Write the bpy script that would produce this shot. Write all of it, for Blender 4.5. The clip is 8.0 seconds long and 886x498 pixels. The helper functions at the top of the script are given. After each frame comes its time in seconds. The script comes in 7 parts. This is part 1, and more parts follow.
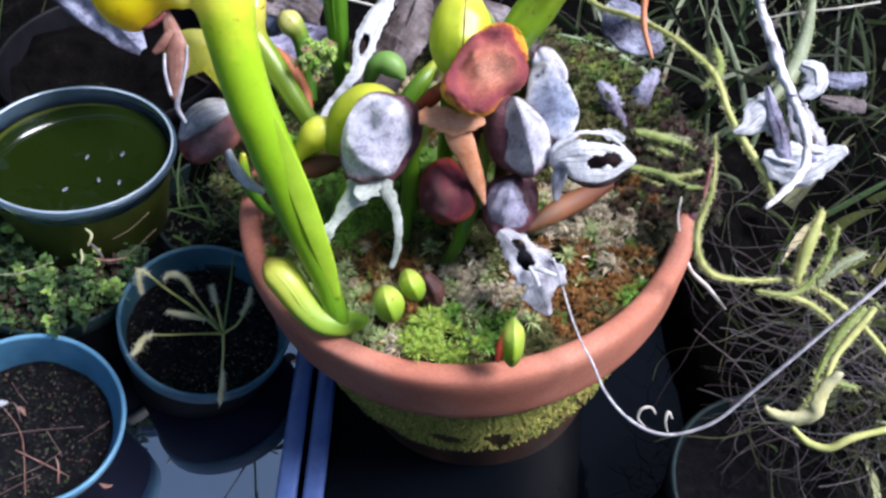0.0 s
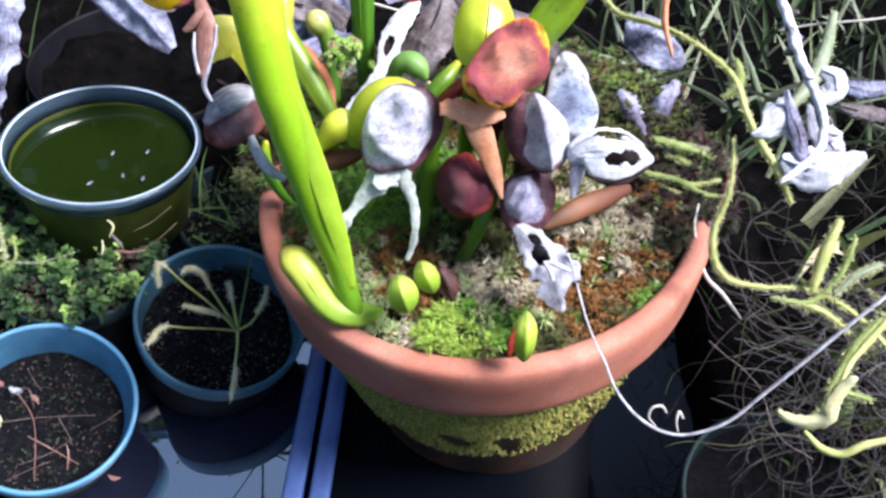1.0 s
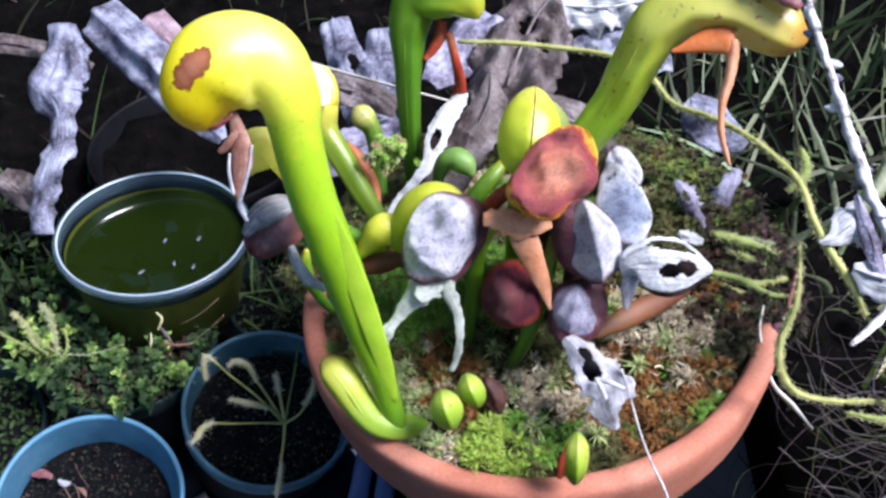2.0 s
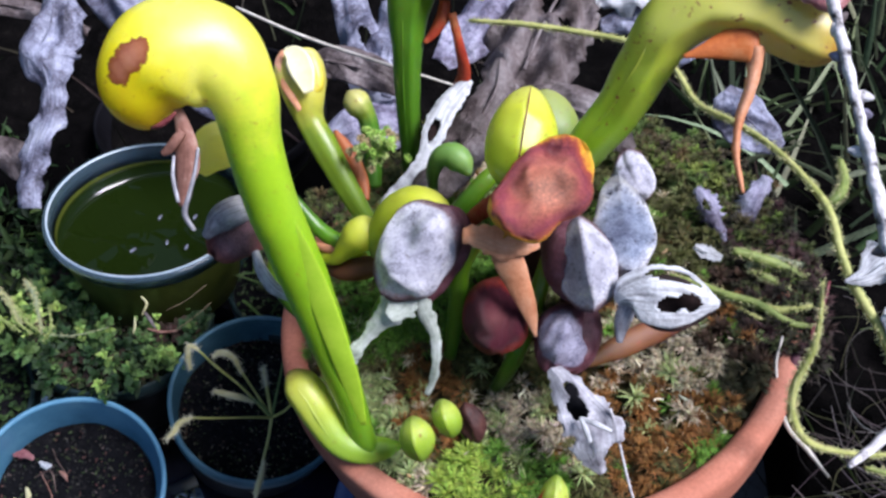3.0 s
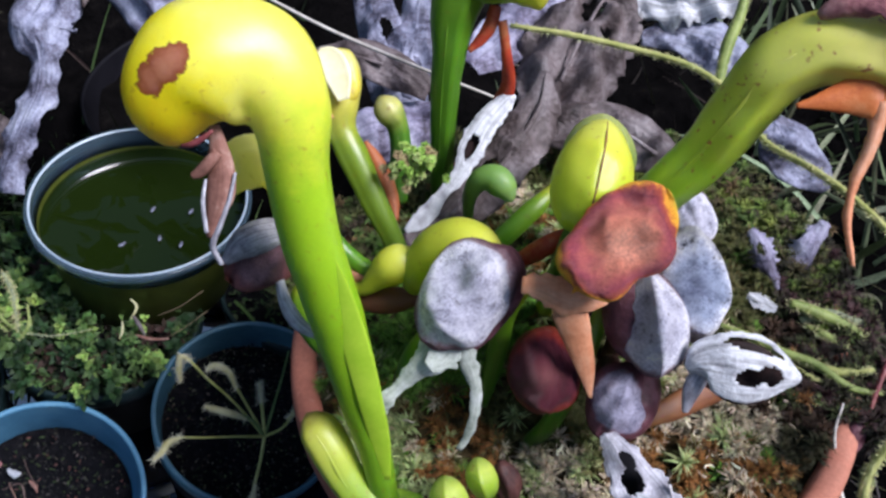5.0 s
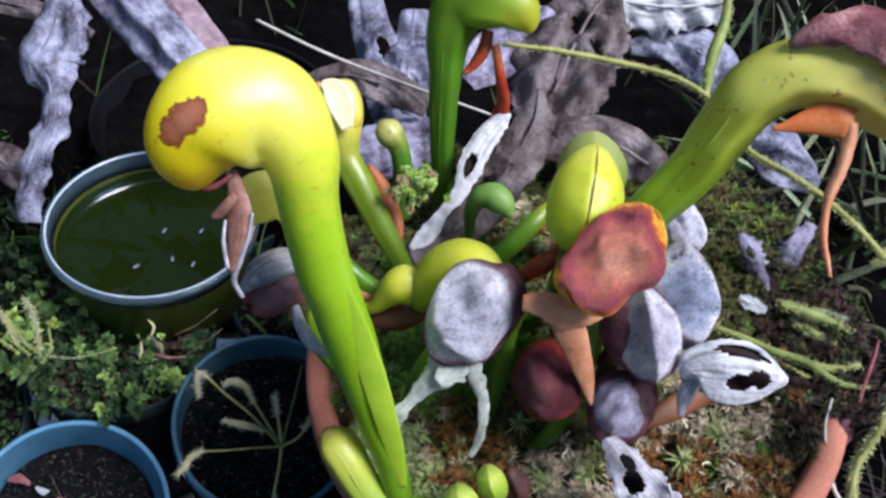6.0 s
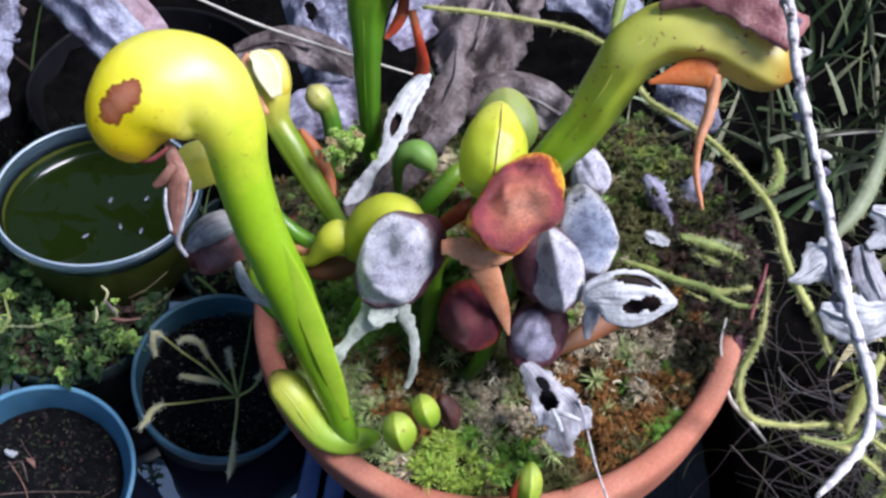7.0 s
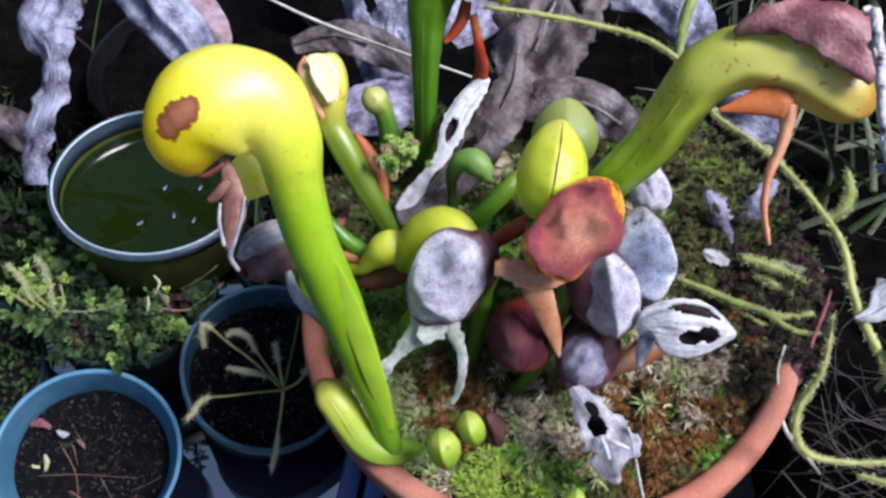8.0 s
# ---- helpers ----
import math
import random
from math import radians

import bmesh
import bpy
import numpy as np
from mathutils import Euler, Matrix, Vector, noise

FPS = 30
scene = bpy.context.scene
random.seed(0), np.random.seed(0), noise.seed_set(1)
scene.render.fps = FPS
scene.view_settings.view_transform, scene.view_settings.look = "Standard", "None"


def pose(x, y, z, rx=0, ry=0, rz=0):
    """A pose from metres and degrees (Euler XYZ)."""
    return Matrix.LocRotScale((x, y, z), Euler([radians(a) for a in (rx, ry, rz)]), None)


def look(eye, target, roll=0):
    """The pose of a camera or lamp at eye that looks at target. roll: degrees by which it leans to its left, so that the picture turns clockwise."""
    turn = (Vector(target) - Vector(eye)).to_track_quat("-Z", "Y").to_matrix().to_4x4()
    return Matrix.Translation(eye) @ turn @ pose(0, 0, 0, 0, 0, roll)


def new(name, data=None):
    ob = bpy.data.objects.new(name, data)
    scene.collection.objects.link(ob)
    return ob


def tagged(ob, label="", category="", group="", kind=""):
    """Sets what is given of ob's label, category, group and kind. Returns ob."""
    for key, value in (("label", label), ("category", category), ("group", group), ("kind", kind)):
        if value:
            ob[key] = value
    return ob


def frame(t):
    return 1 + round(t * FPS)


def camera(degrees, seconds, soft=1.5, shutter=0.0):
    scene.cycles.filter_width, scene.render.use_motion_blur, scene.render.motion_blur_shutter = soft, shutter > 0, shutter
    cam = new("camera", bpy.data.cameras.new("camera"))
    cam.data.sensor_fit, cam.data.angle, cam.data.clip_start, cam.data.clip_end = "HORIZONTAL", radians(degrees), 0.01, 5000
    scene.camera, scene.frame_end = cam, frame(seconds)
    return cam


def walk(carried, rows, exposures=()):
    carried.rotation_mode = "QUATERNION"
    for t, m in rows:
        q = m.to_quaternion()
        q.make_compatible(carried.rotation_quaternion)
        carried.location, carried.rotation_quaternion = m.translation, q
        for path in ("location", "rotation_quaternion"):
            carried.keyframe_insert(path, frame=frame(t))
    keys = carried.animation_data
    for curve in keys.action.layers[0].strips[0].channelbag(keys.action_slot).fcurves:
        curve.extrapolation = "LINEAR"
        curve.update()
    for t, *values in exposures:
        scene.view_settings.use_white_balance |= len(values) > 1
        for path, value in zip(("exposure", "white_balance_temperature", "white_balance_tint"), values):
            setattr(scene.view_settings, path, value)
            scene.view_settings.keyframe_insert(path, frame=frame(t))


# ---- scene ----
cam = camera(56.0, 8.0, soft=2.7)
PATH = [
    (0, (-0.0188, -0.2698, 0.4603), (-0.0053, 0.0606, 0.0853), 3.98),
    (0.5, (-0.017, -0.2823, 0.4619), (-0.0243, 0.0567, 0.0945), 2.41),
    (1, (-0.0175, -0.2824, 0.4517), (-0.0154, 0.0625, 0.0897), 4.63),
    (1.5, (-0.0133, -0.272, 0.4565), (-0.0464, 0.0732, 0.0962), 1.16),
    (1.7, (-0.015, -0.2689, 0.4616), (-0.045, 0.0968, 0.122), 0.28),
    (2.8, (0.0022, -0.2186, 0.4496), (-0.0638, 0.1196, 0.0873), -1.21),
    (3, (0.0045, -0.2195, 0.4523), (-0.0576, 0.1199, 0.0905), -0.53),
    (3.5, (-0.0079, -0.2254, 0.449), (-0.0361, 0.1223, 0.0908), 7.15),
    (4, (-0.011, -0.2119, 0.4471), (-0.0552, 0.1315, 0.0863), 4.87),
    (4.5, (-0.0169, -0.1979, 0.4477), (-0.0581, 0.1437, 0.0849), 5.37),
    (4.7, (-0.024, -0.1914, 0.4416), (-0.0653, 0.1464, 0.0752), 5.96),
    (6, (-0.0261, -0.1954, 0.4591), (-0.0676, 0.1361, 0.0871), 3.41),
    (6.5, (-0.0144, -0.2232, 0.4702), (-0.0469, 0.1079, 0.097), 3.37),
    (7, (-0.0148, -0.2124, 0.4796), (-0.0258, 0.1015, 0.0906), 4.18),
    (7.5, (-0.0155, -0.1997, 0.4835), (-0.0355, 0.097, 0.0815), 3.16),
    (8, (-0.0188, -0.1988, 0.4841), (-0.0555, 0.1001, 0.0849), 2.60),
]
EXPOSURES = [(0.0, 0.7), (0.5, 1.14), (1.0, 1.14), (1.5, 1.0), (3.0, 0.4), (3.5, 0.38), (4.5, 0.28), (6.0, 0.25), (7.0, 0.35), (8.0, 0.3)]
walk(cam, [(t, look(eye, target, roll)) for t, eye, target, roll in PATH], EXPOSURES)

# ---- light: a bright hazy sun high on one side, unseen dark foliage added all round ----
SUN_ELEVATION, SUN_AZIMUTH = 55.0, 100.0
world = bpy.data.worlds.new("cloudy_sky")
scene.world = world
world.use_nodes = True
wn, wl = world.node_tree.nodes, world.node_tree.links
sky = wn.new("ShaderNodeTexSky")
sky.sky_type, sky.sun_disc = "NISHITA", False
sky.sun_elevation, sky.sun_rotation = radians(SUN_ELEVATION), radians(SUN_AZIMUTH)
wl.new(sky.outputs["Color"], wn["Background"].inputs["Color"])
wn["Background"].inputs["Strength"].default_value = 0.115
sun = new("sun", bpy.data.lights.new("sun", "SUN"))
sun.data.energy, sun.data.angle, sun.data.color = 4.8, radians(24), (0.97, 0.95, 1.05)
sun_way = Vector((math.sin(radians(SUN_AZIMUTH)) * math.cos(radians(SUN_ELEVATION)),
                  math.cos(radians(SUN_AZIMUTH)) * math.cos(radians(SUN_ELEVATION)), math.sin(radians(SUN_ELEVATION))))
sun.matrix_world = look(sun_way * 5, (0, 0, 0))


from mathutils import kdtree

# ---- materials ----
def shader(name, rough=0.6, spec=0.4):
    m = bpy.data.materials.new(name)
    m.use_nodes = True
    b = m.node_tree.nodes["Principled BSDF"]
    b.inputs["Roughness"].default_value = rough
    b.inputs["Specular IOR Level"].default_value = spec
    return m, m.node_tree.nodes, m.node_tree.links, b


def ramp(nodes, stops):
    r = nodes.new("ShaderNodeValToRGB")
    e = r.color_ramp.elements
    while len(e) < len(stops):
        e.new(0.5)
    for k, (p, c) in enumerate(stops):
        e[k].position, e[k].color = p, (*c, 1)
    return r


def noise_tex(nodes, links, scale, detail=4.0, rough=0.6, stretch=None):
    n = nodes.new("ShaderNodeTexNoise")
    n.inputs["Scale"].default_value, n.inputs["Detail"].default_value, n.inputs["Roughness"].default_value = scale, detail, rough
    c = nodes.new("ShaderNodeTexCoord")
    if stretch:
        mp = nodes.new("ShaderNodeMapping")
        mp.inputs["Scale"].default_value = stretch
        links.new(c.outputs["Object"], mp.inputs["Vector"])
        links.new(mp.outputs["Vector"], n.inputs["Vector"])
    else:
        links.new(c.outputs["Object"], n.inputs["Vector"])
    return n


def mix_col(nodes, links, fac, a, b, mode="MIX"):
    m = nodes.new("ShaderNodeMix")
    m.data_type, m.blend_type = "RGBA", mode
    for sock, v in ((0, fac), (6, a), (7, b)):
        if isinstance(v, (int, float)):
            m.inputs[sock].default_value = v
        elif isinstance(v, tuple):
            m.inputs[sock].default_value = (*v, 1)
        else:
            links.new(v, m.inputs[sock])
    return m.outputs[2]


def bump(nodes, links, b, height, strength, distance):
    n = nodes.new("ShaderNodeBump")
    n.inputs["Strength"].default_value, n.inputs["Distance"].default_value = strength, distance
    links.new(height, n.inputs["Height"])
    links.new(n.outputs["Normal"], b.inputs["Normal"])


def plain(name, stops, scale, rough=0.6, spec=0.4, relief=0.3, depth=0.001, fine=900.0, thin=0.0, stretch=None, veins=0.0):
    """A surface whose colour wanders between stops with a coarse and a fine grain."""
    m, nd, ln, b = shader(name, rough, spec)
    coarse, grain = noise_tex(nd, ln, scale, stretch=stretch), noise_tex(nd, ln, fine, 5.0, stretch=stretch)
    add = nd.new("ShaderNodeMath")
    add.operation = "MULTIPLY_ADD"
    add.inputs[1].default_value, add.inputs[2].default_value = 0.35, -0.175
    ln.new(grain.outputs["Fac"], add.inputs[0])
    tot = nd.new("ShaderNodeMath")
    ln.new(coarse.outputs["Fac"], tot.inputs[0])
    ln.new(add.outputs[0], tot.inputs[1])
    r = ramp(nd, stops)
    ln.new(tot.outputs[0], r.inputs["Fac"])
    col = r.outputs["Color"]
    if veins:
        xyz, vn = nd.new("ShaderNodeCombineXYZ"), nd.new("ShaderNodeTexNoise")
        for sock, key, gain in ((0, "across", 7.0), (1, "along", 2.2)):
            at, mul = nd.new("ShaderNodeAttribute"), nd.new("ShaderNodeMath")
            at.attribute_name, mul.operation = key, "MULTIPLY"
            mul.inputs[1].default_value = gain
            ln.new(at.outputs["Fac"], mul.inputs[0])
            ln.new(mul.outputs[0], xyz.inputs[sock])
        vn.inputs["Scale"].default_value, vn.inputs["Detail"].default_value = 1.0, 4.0
        ln.new(xyz.outputs[0], vn.inputs["Vector"])
        vr = ramp(nd, [(0.32, (1 - veins,) * 3), (0.5, (1.0,) * 3), (0.68, (1 + veins * 0.4,) * 3)])
        ln.new(vn.outputs["Fac"], vr.inputs["Fac"])
        col = mix_col(nd, ln, 1.0, col, vr.outputs["Color"], "MULTIPLY")
    ln.new(col, b.inputs["Base Color"])
    if relief:
        bump(nd, ln, b, tot.outputs[0], relief, depth)
    if thin:
        see_through(m, nd, ln, b, col, thin)
    return m


def see_through(m, nd, ln, b, colour, share):
    """Thin tissue: part of the light passes through it."""
    tr, mx = nd.new("ShaderNodeBsdfTranslucent"), nd.new("ShaderNodeMixShader")
    ln.new(colour, tr.inputs["Color"])
    mx.inputs["Fac"].default_value = share
    ln.new(b.outputs[0], mx.inputs[1])
    ln.new(tr.outputs[0], mx.inputs[2])
    ln.new(mx.outputs[0], nd["Material Output"].inputs["Surface"])


def pitcher_mat(name, stops, spots=0.35, scar=None, blotch=(0.28, 0.06, 0.03), thin=0.3, rough=0.34, coat=0.3, coat_rough=0.3, glow=0.35):
    """Living pitcher: pigment runs along the tube, pale windows and brown freckles on it."""
    m, nd, ln, b = shader(name, rough, 0.7)
    b.inputs["Coat Weight"].default_value, b.inputs["Coat Roughness"].default_value = coat, coat_rough
    b.inputs["Subsurface Weight"].default_value, b.inputs["Subsurface Scale"].default_value = glow, 0.007
    b.inputs["Subsurface Radius"].default_value = (1.0, 0.9, 0.12)
    at = nd.new("ShaderNodeAttribute")
    at.attribute_name = "along"
    wob = noise_tex(nd, ln, 110, 3)
    s = nd.new("ShaderNodeMath")
    s.operation = "MULTIPLY_ADD"
    s.inputs[1].default_value, s.inputs[2].default_value = 0.16, -0.08
    ln.new(wob.outputs["Fac"], s.inputs[0])
    t = nd.new("ShaderNodeMath")
    ln.new(at.outputs["Fac"], t.inputs[0])
    ln.new(s.outputs[0], t.inputs[1])
    r = ramp(nd, stops)
    ln.new(t.outputs[0], r.inputs["Fac"])
    vein = nd.new("ShaderNodeTexVoronoi")
    vein.inputs["Scale"].default_value = 520
    vr = ramp(nd, [(0.0, (1.22, 1.2, 1.0)), (0.6, (0.9, 0.92, 0.85))])
    ln.new(vein.outputs["Distance"], vr.inputs["Fac"])
    col = mix_col(nd, ln, 0.7, r.outputs["Color"], vr.outputs["Color"], "MULTIPLY")
    frk = noise_tex(nd, ln, 330, 3)
    fr = ramp(nd, [(0.62, (0, 0, 0)), (0.7, (1, 1, 1))])
    ln.new(frk.outputs["Fac"], fr.inputs["Fac"])
    f2 = nd.new("ShaderNodeMath")
    f2.operation = "MULTIPLY"
    f2.inputs[1].default_value = spots
    ln.new(fr.outputs["Color"], f2.inputs[0])
    col = mix_col(nd, ln, f2.outputs[0], col, blotch)
    if scar:
        geo, dist = nd.new("ShaderNodeNewGeometry"), nd.new("ShaderNodeVectorMath")
        dist.operation = "DISTANCE"
        dist.inputs[1].default_value = scar[0]
        ln.new(geo.outputs["Position"], dist.inputs[0])
        dist2, least = nd.new("ShaderNodeVectorMath"), nd.new("ShaderNodeMath")
        dist2.operation, least.operation = "DISTANCE", "MINIMUM"
        dist2.inputs[1].default_value = scar[1]
        ln.new(geo.outputs["Position"], dist2.inputs[0])
        ln.new(dist.outputs["Value"], least.inputs[0])
        ln.new(dist2.outputs["Value"], least.inputs[1])
        dist3, least3 = nd.new("ShaderNodeVectorMath"), nd.new("ShaderNodeMath")
        dist3.operation, least3.operation = "DISTANCE", "MINIMUM"
        dist3.inputs[1].default_value = scar[3]
        ln.new(geo.outputs["Position"], dist3.inputs[0])
        ln.new(dist3.outputs["Value"], least3.inputs[0])
        ln.new(least.outputs[0], least3.inputs[1])
        edge = noise_tex(nd, ln, 260, 5, 0.7)
        e2 = nd.new("ShaderNodeMath")
        e2.operation = "MULTIPLY_ADD"
        e2.inputs[1].default_value = 0.006
        ln.new(edge.outputs["Fac"], e2.inputs[0])
        ln.new(least3.outputs[0], e2.inputs[2])
        sc = nd.new("ShaderNodeMath")
        sc.operation = "DIVIDE"
        sc.inputs[1].default_value = scar[2] * 2
        ln.new(e2.outputs[0], sc.inputs[0])
        sr = ramp(nd, [(0.0, (0.58, 0.28, 0.18)), (0.6, (0.46, 0.18, 0.1)), (0.84, (0.3, 0.07, 0.02)), (0.9, (0.0, 0.0, 0.0))])
        mask = ramp(nd, [(0.84, (1, 1, 1)), (0.9, (0, 0, 0))])
        ln.new(sc.outputs[0], sr.inputs["Fac"])
        ln.new(sc.outputs[0], mask.inputs["Fac"])
        col = mix_col(nd, ln, mask.outputs["Color"], col, sr.outputs["Color"])
    ln.new(col, b.inputs["Base Color"])
    bump(nd, ln, b, vein.outputs["Distance"], 0.12, 0.0006)
    see_through(m, nd, ln, b, col, thin)
    return m


def tinted(name, rough=0.6, thin=0.2, var=0.35):
    """Small leaves: each carries its own pigment in the attribute tint."""
    m, nd, ln, b = shader(name, rough, 0.3)
    at = nd.new("ShaderNodeAttribute")
    at.attribute_name = "tint"
    g = noise_tex(nd, ln, 700, 4)
    gr = ramp(nd, [(0.3, (1 - var,) * 3), (0.7, (1 + var,) * 3)])
    ln.new(g.outputs["Fac"], gr.inputs["Fac"])
    col = mix_col(nd, ln, 1.0, at.outputs["Color"], gr.outputs["Color"], "MULTIPLY")
    ln.new(col, b.inputs["Base Color"])
    if thin:
        see_through(m, nd, ln, b, col, thin)
    return m


# paler stops at 0.73 and 0.8 paint part of the hood's bright highlight
YELLOW = pitcher_mat("yellow_pitcher_skin", [(0.0, (0.1, 0.25, 0.015)), (0.4, (0.32, 0.58, 0.02)), (0.6, (0.44, 0.7, 0.03)), (0.67, (0.78, 0.86, 0.08)), (0.73, (0.98, 0.96, 0.16)), (0.8, (0.98, 0.94, 0.18)), (0.88, (0.98, 0.86, 0.02)), (1.0, (0.95, 0.66, 0.01))],
                     spots=0.3, scar=((-0.1028, -0.0571, 0.3372), (-0.1079, -0.0583, 0.3311), 0.0038, (-0.1052, -0.0581, 0.3347)), coat=0.35, coat_rough=0.36, thin=0.2, glow=0.6)
LEMON = pitcher_mat("lemon_pitcher_skin", [(0.0, (0.5, 0.6, 0.08)), (0.3, (0.9, 0.9, 0.25)), (1.0, (0.95, 0.92, 0.36))], spots=0.2, thin=0.5)
PALE_GREEN = pitcher_mat("pale_green_pitcher_skin", [(0.0, (0.04, 0.1, 0.015)), (0.45, (0.1, 0.22, 0.04)), (0.75, (0.22, 0.42, 0.1)), (1.0, (0.34, 0.55, 0.18))], spots=0.15, coat=0.1, rough=0.5)
BUD_TIP = pitcher_mat("pale_tipped_pitcher_skin", [(0.0, (0.04, 0.12, 0.012)), (0.55, (0.1, 0.26, 0.03)), (0.72, (0.3, 0.42, 0.08)), (0.82, (0.66, 0.66, 0.26)), (1.0, (0.6, 0.55, 0.2))], spots=0.4, coat=0.1)
CLOUDY = pitcher_mat("cloudy_olive_pitcher_skin", [(0.0, (0.12, 0.19, 0.04)), (0.5, (0.26, 0.36, 0.09)), (1.0, (0.5, 0.55, 0.2))], spots=0.3, coat=0.1, rough=0.5)
YELLOW_WING = plain("lime_wing_skin", [(0.3, (0.34, 0.58, 0.03)), (0.7, (0.5, 0.72, 0.06))], 60, 0.36, 0.6, 0.1, 0.0006, 700, thin=0.3)
OLIVE = pitcher_mat("olive_pitcher_skin", [(0.0, (0.16, 0.4, 0.02)), (0.3, (0.36, 0.6, 0.03)), (0.5, (0.58, 0.66, 0.08)), (0.72, (0.72, 0.68, 0.16)), (0.9, (0.66, 0.55, 0.12)), (1.0, (0.55, 0.28, 0.06))], spots=0.9, coat=0.6, coat_rough=0.4, thin=0.15)
GREEN = pitcher_mat("green_pitcher_skin", [(0.0, (0.05, 0.15, 0.012)), (0.5, (0.12, 0.32, 0.02)), (0.8, (0.26, 0.46, 0.03)), (1.0, (0.6, 0.6, 0.06))], spots=0.15)
LIME = pitcher_mat("lime_pitcher_skin", [(0.0, (0.3, 0.46, 0.03)), (0.3, (0.6, 0.72, 0.05)), (0.7, (0.8, 0.85, 0.09)), (1.0, (0.85, 0.84, 0.2))], spots=0.3)
BABY = pitcher_mat("young_pitcher_skin", [(0.0, (0.42, 0.36, 0.08)), (0.12, (0.62, 0.64, 0.1)), (0.3, (0.56, 0.66, 0.09)), (0.55, (0.36, 0.55, 0.06)), (1.0, (0.16, 0.36, 0.025))], spots=0.35, coat=0.15, rough=0.45)
BUD = pitcher_mat("bud_skin", [(0.0, (0.14, 0.26, 0.03)), (0.4, (0.36, 0.54, 0.06)), (0.75, (0.58, 0.7, 0.14)), (1.0, (0.3, 0.42, 0.08))], spots=0.6, coat=0.1)
FUNNEL = pitcher_mat("funnel_pitcher_skin", [(0.0, (0.1, 0.2, 0.02)), (0.5, (0.24, 0.36, 0.03)), (0.7, (0.8, 0.74, 0.14)), (0.95, (0.86, 0.78, 0.22)), (1.0, (0.6, 0.25, 0.06))], spots=0.3)
CREAM_SKIN = plain("pale_cream_skin", [(0.3, (0.85, 0.8, 0.45)), (0.7, (0.95, 0.92, 0.7))], 90, 0.4, 0.5, 0.1, 0.0006, 700, thin=0.15)
FUNNEL_HOOD = pitcher_mat("funnel_hood_skin", [(0.0, (0.8, 0.66, 0.08)), (0.4, (0.88, 0.8, 0.16)), (1.0, (0.95, 0.9, 0.5))], spots=0.3)
RUST = pitcher_mat("rust_dying_skin", [(0.0, (0.24, 0.1, 0.035)), (0.5, (0.2, 0.07, 0.03)), (1.0, (0.15, 0.045, 0.025))], spots=0.8, thin=0.1, rough=0.6, coat=0.0)

def hood_mat(name, stops, ragged=0.3, specks=(0.08, 0.06, 0.09), speck_share=0.45, rough=0.6, relief=0.6, thin=0.1, scale=190.0, mottle=0.95):
    """A dead hood: the pigment changes from the middle of its face to its edge, with a ragged border, veins and dark specks."""
    m, nd, ln, b = shader(name, rough, 0.25)
    at = nd.new("ShaderNodeAttribute")
    at.attribute_name = "edge"
    n, g = noise_tex(nd, ln, scale, 5, 0.65), noise_tex(nd, ln, 1300, 4)
    s = nd.new("ShaderNodeMath")
    s.operation = "MULTIPLY_ADD"
    s.inputs[1].default_value, s.inputs[2].default_value = ragged, -ragged / 2
    ln.new(n.outputs["Fac"], s.inputs[0])
    t = nd.new("ShaderNodeMath")
    ln.new(at.outputs["Fac"], t.inputs[0])
    ln.new(s.outputs[0], t.inputs[1])
    r = ramp(nd, stops)
    ln.new(t.outputs[0], r.inputs["Fac"])
    gr = ramp(nd, [(0.36, (0.4, 0.39, 0.47)), (0.45, (0.9, 0.9, 0.97)), (0.58, (1.36, 1.36, 1.36))])
    mixn = nd.new("ShaderNodeMath")
    mixn.operation = "ADD"
    half = nd.new("ShaderNodeMath")
    half.operation = "MULTIPLY"
    half.inputs[1].default_value = 0.5
    ln.new(n.outputs["Fac"], mixn.inputs[0])
    ln.new(g.outputs["Fac"], mixn.inputs[1])
    ln.new(mixn.outputs[0], half.inputs[0])
    ln.new(half.outputs[0], gr.inputs["Fac"])
    col = mix_col(nd, ln, mottle, r.outputs["Color"], gr.outputs["Color"], "MULTIPLY")
    sp = noise_tex(nd, ln, 260, 4, 0.75)
    sr = ramp(nd, [(0.6, (0, 0, 0)), (0.68, (1, 1, 1))])
    ln.new(sp.outputs["Fac"], sr.inputs["Fac"])
    sf = nd.new("ShaderNodeMath")
    sf.operation = "MULTIPLY"
    sf.inputs[1].default_value = speck_share
    ln.new(sr.outputs["Color"], sf.inputs[0])
    col = mix_col(nd, ln, sf.outputs[0], col, specks)
    lines = nd.new("ShaderNodeTexVoronoi")
    lines.feature = "DISTANCE_TO_EDGE"
    lines.inputs["Scale"].default_value = 300
    lr = ramp(nd, [(0.02, (0.62, 0.6, 0.64)), (0.07, (1.0, 1.0, 1.0))])
    ln.new(lines.outputs["Distance"], lr.inputs["Fac"])
    col = mix_col(nd, ln, 0.6, col, lr.outputs["Color"], "MULTIPLY")
    ln.new(col, b.inputs["Base Color"])
    cell = nd.new("ShaderNodeTexVoronoi")
    cell.inputs["Scale"].default_value = 330
    crum = nd.new("ShaderNodeMath")
    crum.operation = "MULTIPLY_ADD"
    crum.inputs[1].default_value = 0.7
    ln.new(cell.outputs["Distance"], crum.inputs[0])
    ln.new(half.outputs[0], crum.inputs[2])
    bump(nd, ln, b, crum.outputs[0], relief, 0.002)
    see_through(m, nd, ln, b, col, thin)
    return m


